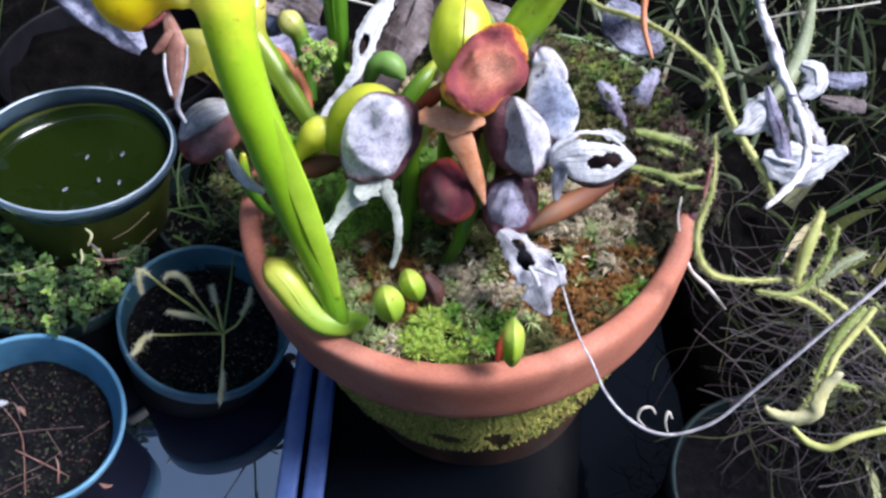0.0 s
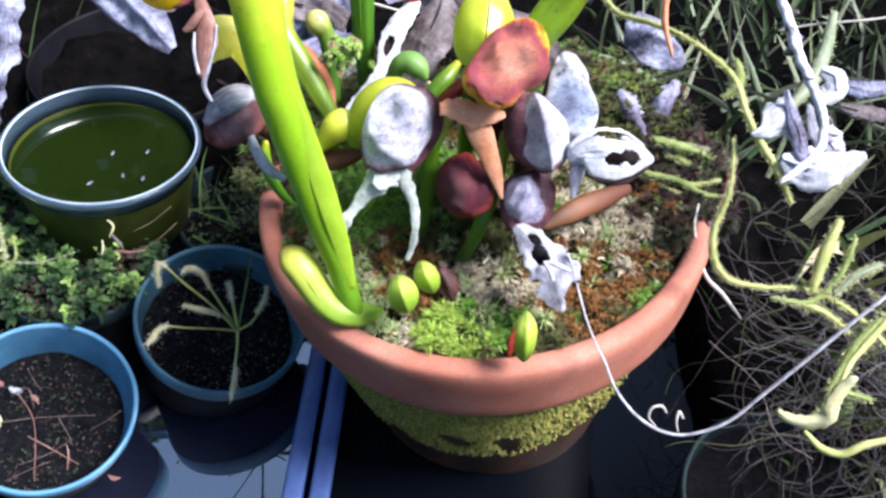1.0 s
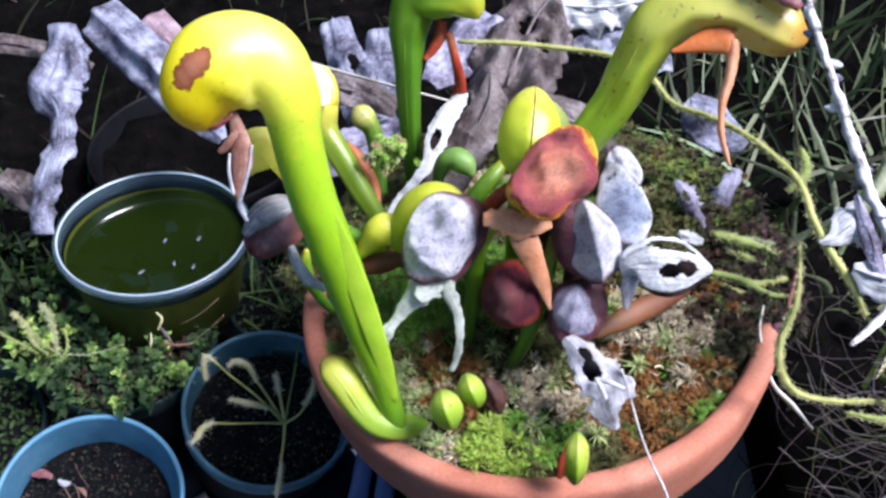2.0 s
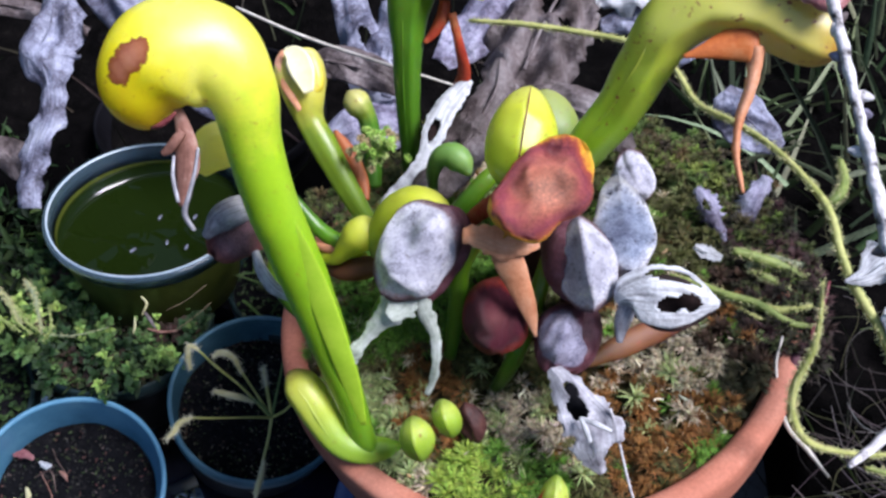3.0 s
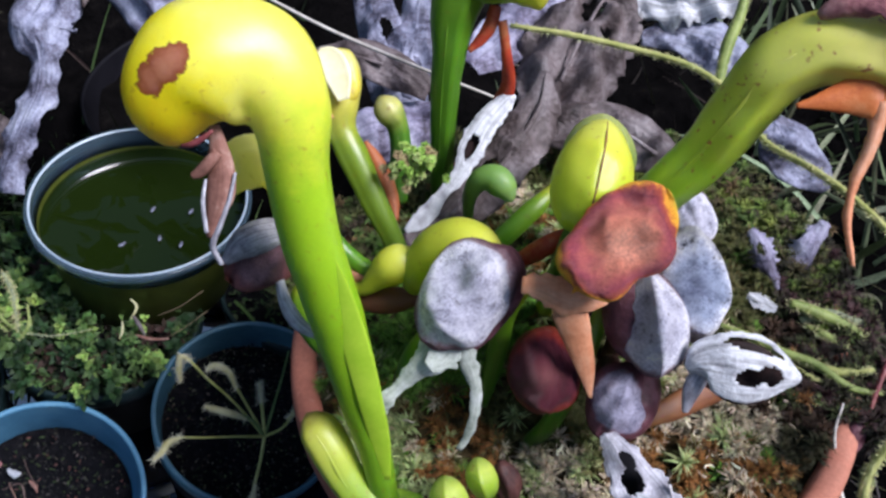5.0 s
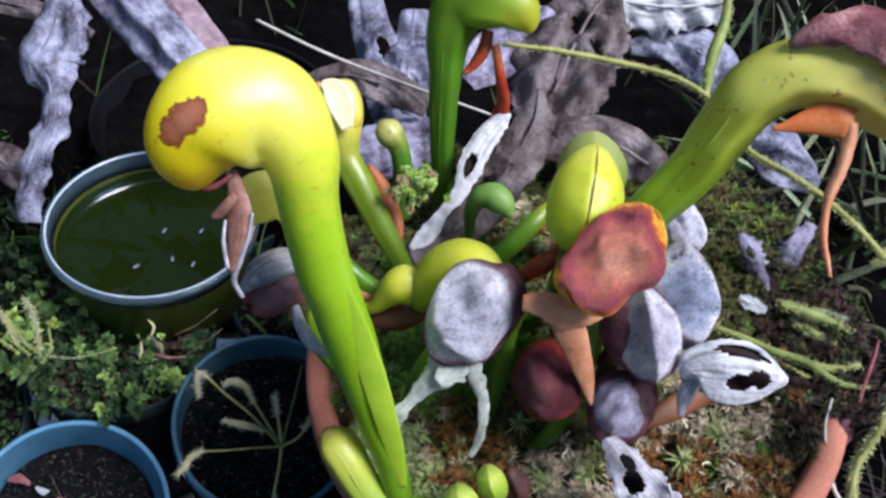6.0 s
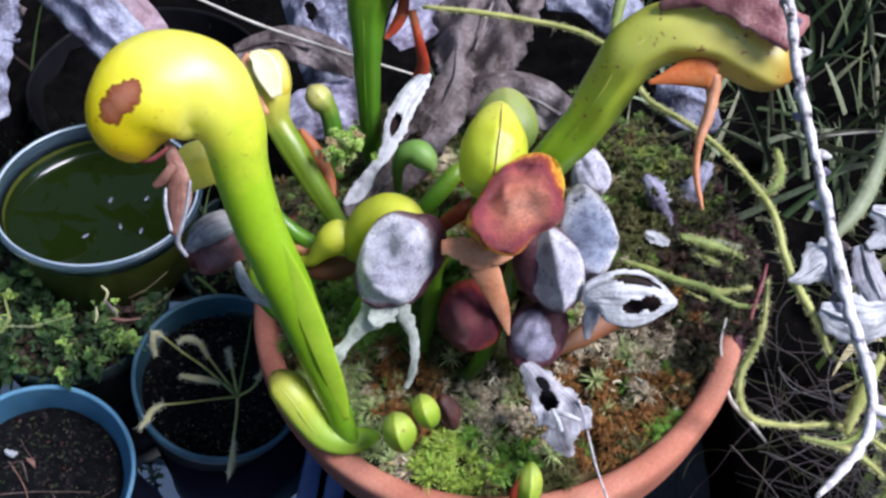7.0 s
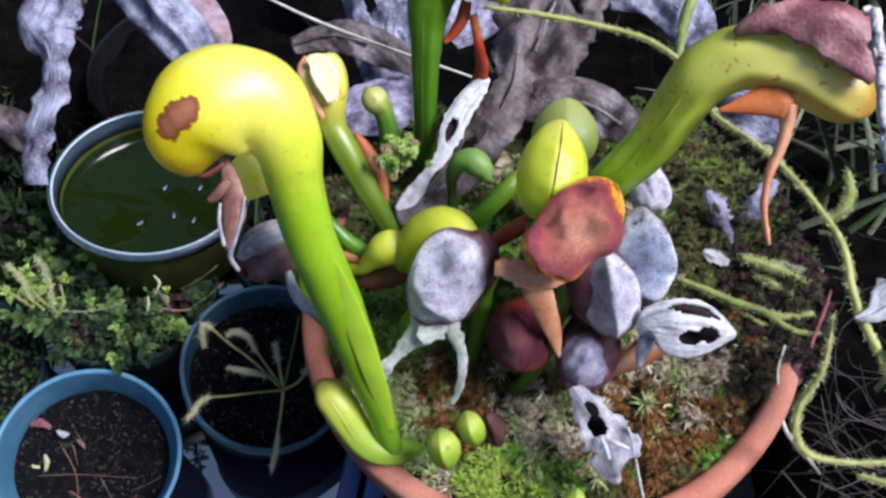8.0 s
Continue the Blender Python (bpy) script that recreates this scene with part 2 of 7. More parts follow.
GREY_HOOD = hood_mat("grey_hood", [(0.0, (0.56, 0.56, 0.65)), (0.3, (0.66, 0.66, 0.75)), (0.42, (0.84, 0.84, 0.9)), (0.52, (0.78, 0.77, 0.84)), (0.58, (0.3, 0.2, 0.22)), (0.7, (0.1, 0.04, 0.05))], speck_share=0.55, mottle=0.9)
PLUM_HOOD = hood_mat("mauve_hood", [(0.0, (0.36, 0.35, 0.46)), (0.16, (0.46, 0.45, 0.57)), (0.38, (0.4, 0.37, 0.47)), (0.46, (0.16, 0.06, 0.08)), (0.8, (0.12, 0.03, 0.035))])
BLUE_HOOD = hood_mat("blue_grey_hood", [(0.0, (0.26, 0.3, 0.42)), (0.28, (0.36, 0.42, 0.55)), (0.42, (0.6, 0.64, 0.74)), (0.5, (0.86, 0.87, 0.9)), (0.8, (0.4, 0.37, 0.35))], 0.35, (0.03, 0.03, 0.05), 0.9)
WINE_HOOD = hood_mat("wine_hood", [(0.0, (0.2, 0.075, 0.075)), (0.2, (0.13, 0.035, 0.045)), (0.42, (0.1, 0.022, 0.034)), (0.56, (0.24, 0.03, 0.024)), (0.8, (0.36, 0.055, 0.025))], 0.3, (0.06, 0.02, 0.03), 0.4, 0.34, mottle=0.6)
COPPER_HOOD = hood_mat("copper_hood", [(0.0, (0.78, 0.36, 0.24)), (0.2, (0.64, 0.23, 0.15)), (0.32, (0.46, 0.13, 0.11)), (0.44, (0.3, 0.07, 0.09)), (0.56, (0.46, 0.1, 0.06)), (0.62, (0.9, 0.4, 0.05)), (0.78, (0.85, 0.55, 0.06))], 0.6, (0.26, 0.06, 0.08), 0.4, 0.26, 0.5, 0.12, 90, 0.6)
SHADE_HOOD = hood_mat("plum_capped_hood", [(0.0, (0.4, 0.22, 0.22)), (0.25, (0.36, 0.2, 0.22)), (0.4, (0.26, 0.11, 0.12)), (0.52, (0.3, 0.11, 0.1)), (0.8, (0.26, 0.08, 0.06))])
TAIL = plain("pale_green_withered_strip", [(0.28, (0.3, 0.36, 0.3)), (0.5, (0.55, 0.6, 0.54)), (0.75, (0.72, 0.76, 0.74))], 200, 0.7, 0.25, 0.6, 0.0012, 1200, thin=0.3, veins=0.2)
LILAC_PAPER = plain("lilac_bleached_paper", [(0.3, (0.03, 0.03, 0.05)), (0.42, (0.15, 0.15, 0.22)), (0.55, (0.33, 0.35, 0.48)), (0.68, (0.5, 0.53, 0.66)), (0.82, (0.68, 0.7, 0.8))], 70, 0.48, 0.45, 0.8, 0.003, 700, thin=0.2, veins=0.3)

PAPER = plain("grey_dead_paper", [(0.25, (0.16, 0.15, 0.17)), (0.42, (0.36, 0.35, 0.4)), (0.6, (0.52, 0.52, 0.58)), (0.8, (0.7, 0.7, 0.75))], 190, 0.75, 0.2, 0.7, 0.0012, 1400, thin=0.12, veins=0.45)
WHITE_PAPER = plain("white_dead_paper", [(0.28, (0.34, 0.34, 0.38)), (0.48, (0.58, 0.6, 0.64)), (0.72, (0.74, 0.76, 0.8))], 220, 0.8, 0.2, 0.7, 0.0012, 1300, thin=0.15, veins=0.5)
OLD_PAPER = plain("mauve_old_paper", [(0.3, (0.04, 0.032, 0.05)), (0.43, (0.16, 0.145, 0.22)), (0.56, (0.34, 0.33, 0.46)), (0.75, (0.56, 0.57, 0.7))], 70, 0.5, 0.45, 0.8, 0.003, 700, thin=0.12, veins=0.3)
MAUVE_PAPER = plain("mauve_pink_paper", [(0.28, (0.16, 0.1, 0.12)), (0.5, (0.36, 0.25, 0.3)), (0.72, (0.55, 0.44, 0.5))], 80, 0.65, 0.3, 0.7, 0.002, 900, thin=0.15, veins=0.12)
BROWN_PAPER = plain("brown_old_paper", [(0.3, (0.024, 0.018, 0.018)), (0.43, (0.08, 0.06, 0.06)), (0.55, (0.16, 0.13, 0.135)), (0.68, (0.26, 0.23, 0.24)), (0.82, (0.46, 0.43, 0.45))], 40, 0.5, 0.45, 0.8, 0.0035, 500, thin=0.1, veins=0.3)
# near-black brown for sheets behind tears: the hollow's shade is in the colour
HOLLOW_SHADE = plain("hollow_shade_skin", [(0.3, (0.006, 0.004, 0.004)), (0.55, (0.02, 0.01, 0.01)), (0.75, (0.06, 0.028, 0.025))], 90, 0.7, 0.2, 0.5, 0.001)
PLUM = plain("plum_dead_skin", [(0.25, (0.05, 0.014, 0.02)), (0.5, (0.13, 0.045, 0.06)), (0.75, (0.24, 0.12, 0.15))], 160, 0.5, 0.4, 0.6, 0.0012, 1100)
PLUM_RED = plain("red_plum_skin", [(0.25, (0.08, 0.015, 0.025)), (0.5, (0.17, 0.035, 0.045)), (0.78, (0.3, 0.1, 0.08))], 130, 0.45, 0.4, 0.5, 0.0012, 1000)
ORANGE_LEAF = plain("orange_bract_skin", [(0.25, (0.46, 0.15, 0.07)), (0.45, (0.68, 0.29, 0.15)), (0.6, (0.78, 0.4, 0.24)), (0.8, (0.82, 0.5, 0.36))], 60, 0.5, 0.35, 0.4, 0.0012, 700, thin=0.2, veins=0.12)
HOT_LEAF = plain("hot_orange_tongue", [(0.25, (0.42, 0.07, 0.03)), (0.5, (0.66, 0.19, 0.05)), (0.75, (0.72, 0.3, 0.12))], 100, 0.45, 0.4, 0.4, 0.001, 900, thin=0.25)
RUST_WING = plain("rust_brown_wing_skin", [(0.25, (0.22, 0.06, 0.02)), (0.5, (0.38, 0.11, 0.035)), (0.75, (0.48, 0.18, 0.07))], 70, 0.5, 0.3, 0.4, 0.001, 900, thin=0.15)
TAN_LEAF = plain("brown_bract_skin", [(0.25, (0.17, 0.075, 0.055)), (0.5, (0.32, 0.155, 0.12)), (0.75, (0.52, 0.36, 0.3))], 110, 0.6, 0.3, 0.5, 0.001, 900, thin=0.15, veins=0.22)
RED_LEAF = plain("red_bract_skin", [(0.25, (0.3, 0.03, 0.02)), (0.5, (0.5, 0.07, 0.03)), (0.75, (0.5, 0.2, 0.08))], 90, 0.45, 0.4, 0.4, 0.001, 900, thin=0.2)
MAROON_LEAF = plain("maroon_dried_skin", [(0.27, (0.15, 0.045, 0.055)), (0.46, (0.32, 0.12, 0.13)), (0.62, (0.45, 0.22, 0.21)), (0.8, (0.6, 0.4, 0.4))], 110, 0.36, 0.5, 0.6, 0.0015, 900, thin=0.1, veins=0.12)
STRAW = plain("dry_straw", [(0.3, (0.42, 0.38, 0.33)), (0.7, (0.7, 0.67, 0.62))], 200, 0.7, 0.2, 0.3, 0.0005)
RUNNER = plain("grey_mauve_runner", [(0.3, (0.25, 0.23, 0.27)), (0.5, (0.48, 0.46, 0.49)), (0.7, (0.7, 0.69, 0.7))], 260, 0.6, 0.3, 0.6, 0.0006, 900)
TWIG_BROWN = plain("brown_thin_twig", [(0.3, (0.1, 0.07, 0.04)), (0.7, (0.3, 0.24, 0.15))], 180, 0.7, 0.2, 0.4, 0.0006)
GREY_WOOD = plain("grey_dry_stalk", [(0.34, (0.05, 0.045, 0.045)), (0.43, (0.5, 0.48, 0.5)), (0.6, (0.78, 0.77, 0.8))], 180, 0.8, 0.2, 0.8, 0.001, 800)
VINE_SKIN = plain("yellow_green_stalk", [(0.3, (0.34, 0.38, 0.1)), (0.7, (0.6, 0.6, 0.24))], 120, 0.55, 0.3, 0.3, 0.0005, thin=0.1)
SUNDEW_GREEN = plain("sundew_green_blade", [(0.3, (0.16, 0.23, 0.06)), (0.7, (0.36, 0.44, 0.13))], 110, 0.5, 0.35, 0.3, 0.0005, thin=0.15)
PALE_SUNDEW = plain("pale_sundew_blade", [(0.3, (0.2, 0.26, 0.15)), (0.7, (0.4, 0.44, 0.3))], 110, 0.55, 0.3, 0.3, 0.0005, thin=0.2)
DULL_GREEN = plain("dull_green_blade", [(0.3, (0.08, 0.14, 0.05)), (0.7, (0.22, 0.32, 0.12))], 80, 0.5, 0.3, 0.3, 0.0006, thin=0.15)
CREAM = plain("cream_withered_leaf", [(0.3, (0.5, 0.47, 0.2)), (0.7, (0.72, 0.7, 0.45))], 120, 0.6, 0.3, 0.5, 0.001, thin=0.15)
LEAF_TINT = tinted("tinted_leaves")
MOSS_TINT = tinted("tinted_moss", 0.75, 0.15, 0.45)
ROOT_TINT = tinted("tinted_roots", 0.85, 0.0, 0.3)


def terracotta():
    m, nd, ln, b = shader("terracotta", 0.78, 0.25)
    n, g = noise_tex(nd, ln, 28, 5), noise_tex(nd, ln, 900, 4)
    r = ramp(nd, [(0.3, (0.38, 0.13, 0.085)), (0.52, (0.48, 0.18, 0.12)), (0.75, (0.57, 0.26, 0.185))])
    ln.new(n.outputs["Fac"], r.inputs["Fac"])
    gr = ramp(nd, [(0.3, (0.85, 0.85, 0.85)), (0.7, (1.1, 1.1, 1.1))])
    ln.new(g.outputs["Fac"], gr.inputs["Fac"])
    col = mix_col(nd, ln, 1.0, r.outputs["Color"], gr.outputs["Color"], "MULTIPLY")
    st = noise_tex(nd, ln, 130, 5, 0.7)
    sr = ramp(nd, [(0.6, (0, 0, 0)), (0.7, (1, 1, 1))])
    ln.new(st.outputs["Fac"], sr.inputs["Fac"])
    sf = nd.new("ShaderNodeMath")
    sf.operation = "MULTIPLY"
    sf.inputs[1].default_value = 0.3
    ln.new(sr.outputs["Color"], sf.inputs[0])
    col = mix_col(nd, ln, sf.outputs[0], col, (0.62, 0.36, 0.27))
    ln.new(col, b.inputs["Base Color"])
    bump(nd, ln, b, g.outputs["Fac"], 0.25, 0.0008)
    return m


TERRACOTTA = terracotta()
TEAL = plain("teal_pot_plastic", [(0.25, (0.05, 0.17, 0.28)), (0.5, (0.085, 0.25, 0.4)), (0.75, (0.15, 0.34, 0.48))], 35, 0.42, 0.5, 0.15, 0.0006, 700)
# TEAL again but darker: the seedling pot's shade is put into the colour
SHADED_TEAL = plain("shaded_teal_pot_plastic", [(0.25, (0.03, 0.09, 0.14)), (0.5, (0.05, 0.14, 0.2)), (0.75, (0.1, 0.22, 0.3))], 35, 0.45, 0.45, 0.15, 0.0006, 700)
DARK_TEAL = plain("dark_green_pot_plastic", [(0.3, (0.007, 0.018, 0.02)), (0.7, (0.016, 0.035, 0.038))], 35, 0.5, 0.3, 0.15, 0.0006, 700)
BLACK_POT_AND_HOLLOW = plain("black_plastic_and_hollow", [(0.3, (0.003, 0.003, 0.005)), (0.7, (0.008, 0.008, 0.011))], 35, 0.6, 0.12, 0.15, 0.0006, 700)
TRAY_BLUE = plain("blue_black_tray_plastic", [(0.3, (0.04, 0.07, 0.2)), (0.7, (0.09, 0.15, 0.36))], 30, 0.28, 0.5, 0.1, 0.0005, 600)
SOIL = plain("dark_peat", [(0.3, (0.003, 0.003, 0.004)), (0.55, (0.006, 0.006, 0.008)), (0.78, (0.02, 0.018, 0.019))], 220, 0.85, 0.1, 1.0, 0.003, 900)
GROUND = plain("damp_black_ground", [(0.3, (0.0015, 0.0015, 0.0016)), (0.6, (0.004, 0.0036, 0.0038)), (0.8, (0.011, 0.01, 0.009))], 60, 1.0, 0.02, 1.0, 0.004, 500)
DULL_LEAF = plain("dark_sky_screen", [(0.3, (0.006, 0.01, 0.005)), (0.7, (0.03, 0.045, 0.015))], 12, 0.9, 0.1, 0.5, 0.01, 60)
# kept dark so the bed carries the deep shade between moss heads
MOSS_BED = plain("moss_bed", [(0.25, (0.012, 0.01, 0.005)), (0.45, (0.035, 0.028, 0.012)), (0.6, (0.07, 0.05, 0.022)), (0.8, (0.16, 0.12, 0.07))], 120, 0.9, 0.1, 1.0, 0.004, 900)
WET_CLAY = plain("wet_dark_clay", [(0.25, (0.02, 0.012, 0.008)), (0.5, (0.07, 0.032, 0.02)), (0.75, (0.2, 0.075, 0.045))], 45, 0.5, 0.4, 0.3, 0.0012, 700)


def water_mat(name, colour, rough=0.02, gloss=0.5, mirror_lift=0.0):
    m, nd, ln, b = shader(name, rough, gloss)
    b.inputs["Coat Weight"].default_value, b.inputs["Coat Roughness"].default_value, b.inputs["Coat IOR"].default_value = mirror_lift, 0.02, 4.5
    b.inputs["Base Color"].default_value = (*colour, 1)
    b.inputs["IOR"].default_value = 1.333
    n = noise_tex(nd, ln, 25, 2)
    bump(nd, ln, b, n.outputs["Fac"], 0.06, 0.003)
    return m


TRAY_WATER = water_mat("dark_tray_water", (0.002, 0.003, 0.005), 0.02, 0.3)
# coat with IOR far above water's, added to brighten the sky's reflection
SHALLOW_WATER = water_mat("lifted_mirror_water", (0.012, 0.016, 0.035), 0.03, 1.0, 1.0)
TUB_WATER = water_mat("green_algae_water", (0.007, 0.014, 0.002))
m_, nd_, ln_, b_ = shader("clear_tub_plastic", 0.18, 0.5)
b_.inputs["Base Color"].default_value = (0.14, 0.23, 0.31, 1)
b_.inputs["Transmission Weight"].default_value = 0.75
b_.inputs["IOR"].default_value = 1.3
CLEAR = m_
RIM_HIGHLIGHT = plain("rim_highlight_plastic", [(0.3, (0.3, 0.4, 0.5)), (0.7, (0.5, 0.58, 0.66))], 40, 0.25, 0.5, 0.1, 0.0004, 600)
TUB_WALL = plain("green_filmed_tub_wall", [(0.3, (0.04, 0.052, 0.008)), (0.7, (0.085, 0.1, 0.016))], 40, 0.4, 0.3, 0.1, 0.0005, 500)


# ---- shapes ----
def spline(pts, n):
    """n rows on a smooth curve through the rows of pts."""
    p = np.array(pts, float)
    if len(p) == 2:
        return p[0] + np.linspace(0, 1, n)[:, None] * (p[1] - p[0])
    step = np.maximum(np.linalg.norm(np.diff(p[:, :3], axis=0), axis=1), 1e-5) ** 0.6
    t = np.concatenate(([0], np.cumsum(step)))
    m = np.empty_like(p)
    d = np.diff(p, axis=0) / step[:, None]
    m[0], m[-1] = d[0], d[-1]
    m[1:-1] = (d[:-1] * step[1:, None] + d[1:] * step[:-1, None]) / (step[1:] + step[:-1])[:, None]
    u = np.linspace(0, t[-1], n)
    k = np.clip(np.searchsorted(t, u) - 1, 0, len(p) - 2)
    h, s = step[k][:, None], ((u - t[k]) / step[k])[:, None]
    a = (2 * s ** 3 - 3 * s ** 2 + 1) * p[k] + (s ** 3 - 2 * s ** 2 + s) * h * m[k]
    return a + (-2 * s ** 3 + 3 * s ** 2) * p[k + 1] + (s ** 3 - s ** 2) * h * m[k + 1]


def frames(c):
    """Tangent and two normals carried along a curve without twist."""
    t = np.gradient(c, axis=0)
    t /= np.maximum(np.linalg.norm(t, axis=1), 1e-9)[:, None]
    n = np.zeros_like(t)
    ref = np.array((0.0, -0.7, 0.72))
    ref = ref if abs(ref @ t[0]) < 0.9 else np.array((1.0, 0, 0))
    n[0] = ref - t[0] * (ref @ t[0])
    n[0] /= np.linalg.norm(n[0])
    for k in range(1, len(t)):
        v = n[k - 1] - t[k] * (n[k - 1] @ t[k])
        n[k] = v / max(np.linalg.norm(v), 1e-9)
    return t, n, np.cross(t, n)


def wobble(v, scale, amount, seed):
    return amount * noise.noise(Vector((v[0] * scale + seed * 7.3, v[1] * scale - seed * 3.1, v[2] * scale + seed)))


FOLDS = {}


def crumple(v, scale, seed):
    """Sharp folds as in crumpled paper: a sum of folded ramps that run in several directions."""
    if seed not in FOLDS:
        r = random.Random(seed)
        FOLDS[seed] = [(Vector((r.gauss(0, 1), r.gauss(0, 1), r.gauss(0, 1))).normalized() * r.uniform(0.6, 1.4), r.random(), r.uniform(0.2, 0.5)) for _ in range(3)]
    q, total = Vector(v) * scale, 0.0
    bend = noise.noise(q * 0.6 + Vector((seed, 0, 0)))
    for d, o, w in FOLDS[seed]:
        x = d.dot(q) + o + bend * w
        total += abs(x - math.floor(x + 0.5)) - 0.25
    return total * 1.2


def tube(pts, n=30, m=14, squash=1.0, keel=0.0, keel_at=0.0, lump=0.0, lump_scale=90.0, seed=0, rough=0.0):
    """Vertices and faces of a closed tube along a curve of rows (x, y, z, radius), and how far along each vertex lies."""
    c = spline(pts, n)
    r = np.maximum(c[:, 3], 0.0002)
    t, a, b = frames(c[:, :3])
    verts, along, faces = [], [], []
    for k in range(n):
        for j in range(m):
            g = 2 * math.pi * j / m
            d = (g - keel_at + math.pi) % (2 * math.pi) - math.pi
            rad = r[k] * (1 + keel * math.exp(-(d / 0.22) ** 2))
            v = c[k, :3] + rad * (math.cos(g) * squash * a[k] + math.sin(g) * b[k])
            if lump:
                out = (v - c[k, :3]) / max(rad, 1e-6)
                v = v + out * rad * wobble(v, lump_scale, lump, seed)
            verts.append(tuple(v))
            along.append(k / (n - 1))
    for k in range(n - 1):
        for j in range(m):
            q = (j + 1) % m
            faces.append((k * m + j, k * m + q, (k + 1) * m + q, (k + 1) * m + j))
    for k, s in ((0, -1), (n - 1, 1)):
        verts.append(tuple(c[k, :3] + t[k] * s * r[k] * 0.5))
        along.append(k / (n - 1))
        e = len(verts) - 1
        for j in range(m):
            q = (j + 1) % m
            faces.append((e, k * m + q, k * m + j) if s < 0 else (e, k * m + j, k * m + q))
    return verts, faces, along


def mesh_of(name, verts, faces, along=None, smooth=True):
    me = bpy.data.meshes.new(name)
    me.from_pydata([tuple(map(float, v)) for v in verts], [], faces)
    if along is not None:
        at = me.attributes.new("along", "FLOAT", "POINT")
        at.data.foreach_set("value", [float(a) for a in along])
    me.polygons.foreach_set("use_smooth", [smooth] * len(me.polygons))
    me.update()
    return me


def put(name, me, material, parent=None, label="", **tags):
    me.materials.append(material)
    ob = new(name, me)
    ob.parent = parent
    return tagged(ob, label, **tags)


def thing(name, where, label, category, group=""):
    ob = new(name)
    ob.location = where[:3]
    ob.empty_display_size = 0.01
    return tagged(ob, label, category, group)


def part(name, me, material, parent, label=""):
    """A mesh in world coordinates as a part under a thing that stands unturned."""
    off = Vector(parent.location)
    up = parent.parent
    while up:
        off += Vector(up.location)
        up = up.parent
    me.transform(Matrix.Translation(-off))
    return put(name, me, material, parent, label)


def leaf(pts, n=22, m=9, face=(0.0, -0.65, 0.75), curl=0.25, crinkle=0.12, seed=1, thick=0.0004, holes=(), ragged=0.0, fold=0.0, wave=90.0):
    """A thin blade along rows (x, y, z, half width): curled across, crinkled, with torn holes (u, v, ru, rv)."""
    c = spline(pts, n)
    t = np.gradient(c[:, :3], axis=0)
    t /= np.maximum(np.linalg.norm(t, axis=1), 1e-9)[:, None]
    f = np.array(face, float)
    f /= np.linalg.norm(f)
    grid = []
    for k in range(n):
        side = np.cross(t[k], f)
        side /= max(np.linalg.norm(side), 1e-6)
        up = np.cross(side, t[k])
        row = []
        for j in range(m):
            v = 2 * j / (m - 1) - 1
            w = max(c[k, 3], 0.0003) * (1 + ragged * wobble((k * 0.4, np.sign(v) * 3, seed), 1.3, 1.0, seed) * (abs(v) > 0.9))
            p = c[k, :3] + side * v * w - up * w * (curl * v * v + fold * (abs(v) - 0.5))
            p = p + up * w * (wobble(p, wave, crinkle * 1.6, seed) + crinkle * (1.8 * crumple(p, wave * 0.6, seed) + 0.4 * crumple(p, wave * 1.8, seed + 3)))
            row.append(p)
        grid.append(row)
    keep = set()
    for k in range(n - 1):
        for j in range(m - 1):
            u, v = (k + 0.5) / (n - 1), 2 * (j + 0.5) / (m - 1) - 1
            if not any(((u - h[0]) / h[2]) ** 2 + ((v - h[1]) / h[3]) ** 2 < 1 + 0.8 * noise.noise(Vector((u * 9 + seed, v * 3, seed))) for h in holes):
                keep.add((k, j))
    top = [tuple(p) for row in grid for p in row]
    verts = top + [tuple(np.array(p) - f * thick) for p in top]
    o, faces = n * m, []
    for k, j in sorted(keep):
        ring = (k * m + j, k * m + j + 1, (k + 1) * m + j + 1, (k + 1) * m + j)
        faces += [ring, tuple(q + o for q in ring[::-1])]
        for (dk, dj), (a, b) in zip(((-1, 0), (0, 1), (1, 0), (0, -1)), ((0, 1), (1, 2), (2, 3), (3, 0))):
            if (k + dk, j + dj) not in keep:
                faces.append((ring[b], ring[a], ring[a] + o, ring[b] + o))
    used = sorted({q for fc in faces for q in fc})
    back = {q: e for e, q in enumerate(used)}
    me = mesh_of("leaf", [verts[q] for q in used], [tuple(back[q] for q in fc) for fc in faces], [(q % o) // m / (n - 1) for q in used])
    me.attributes.new("across", "FLOAT", "POINT").data.foreach_set("value", [2 * (q % m) / (m - 1) - 1 + seed for q in used])
    return me


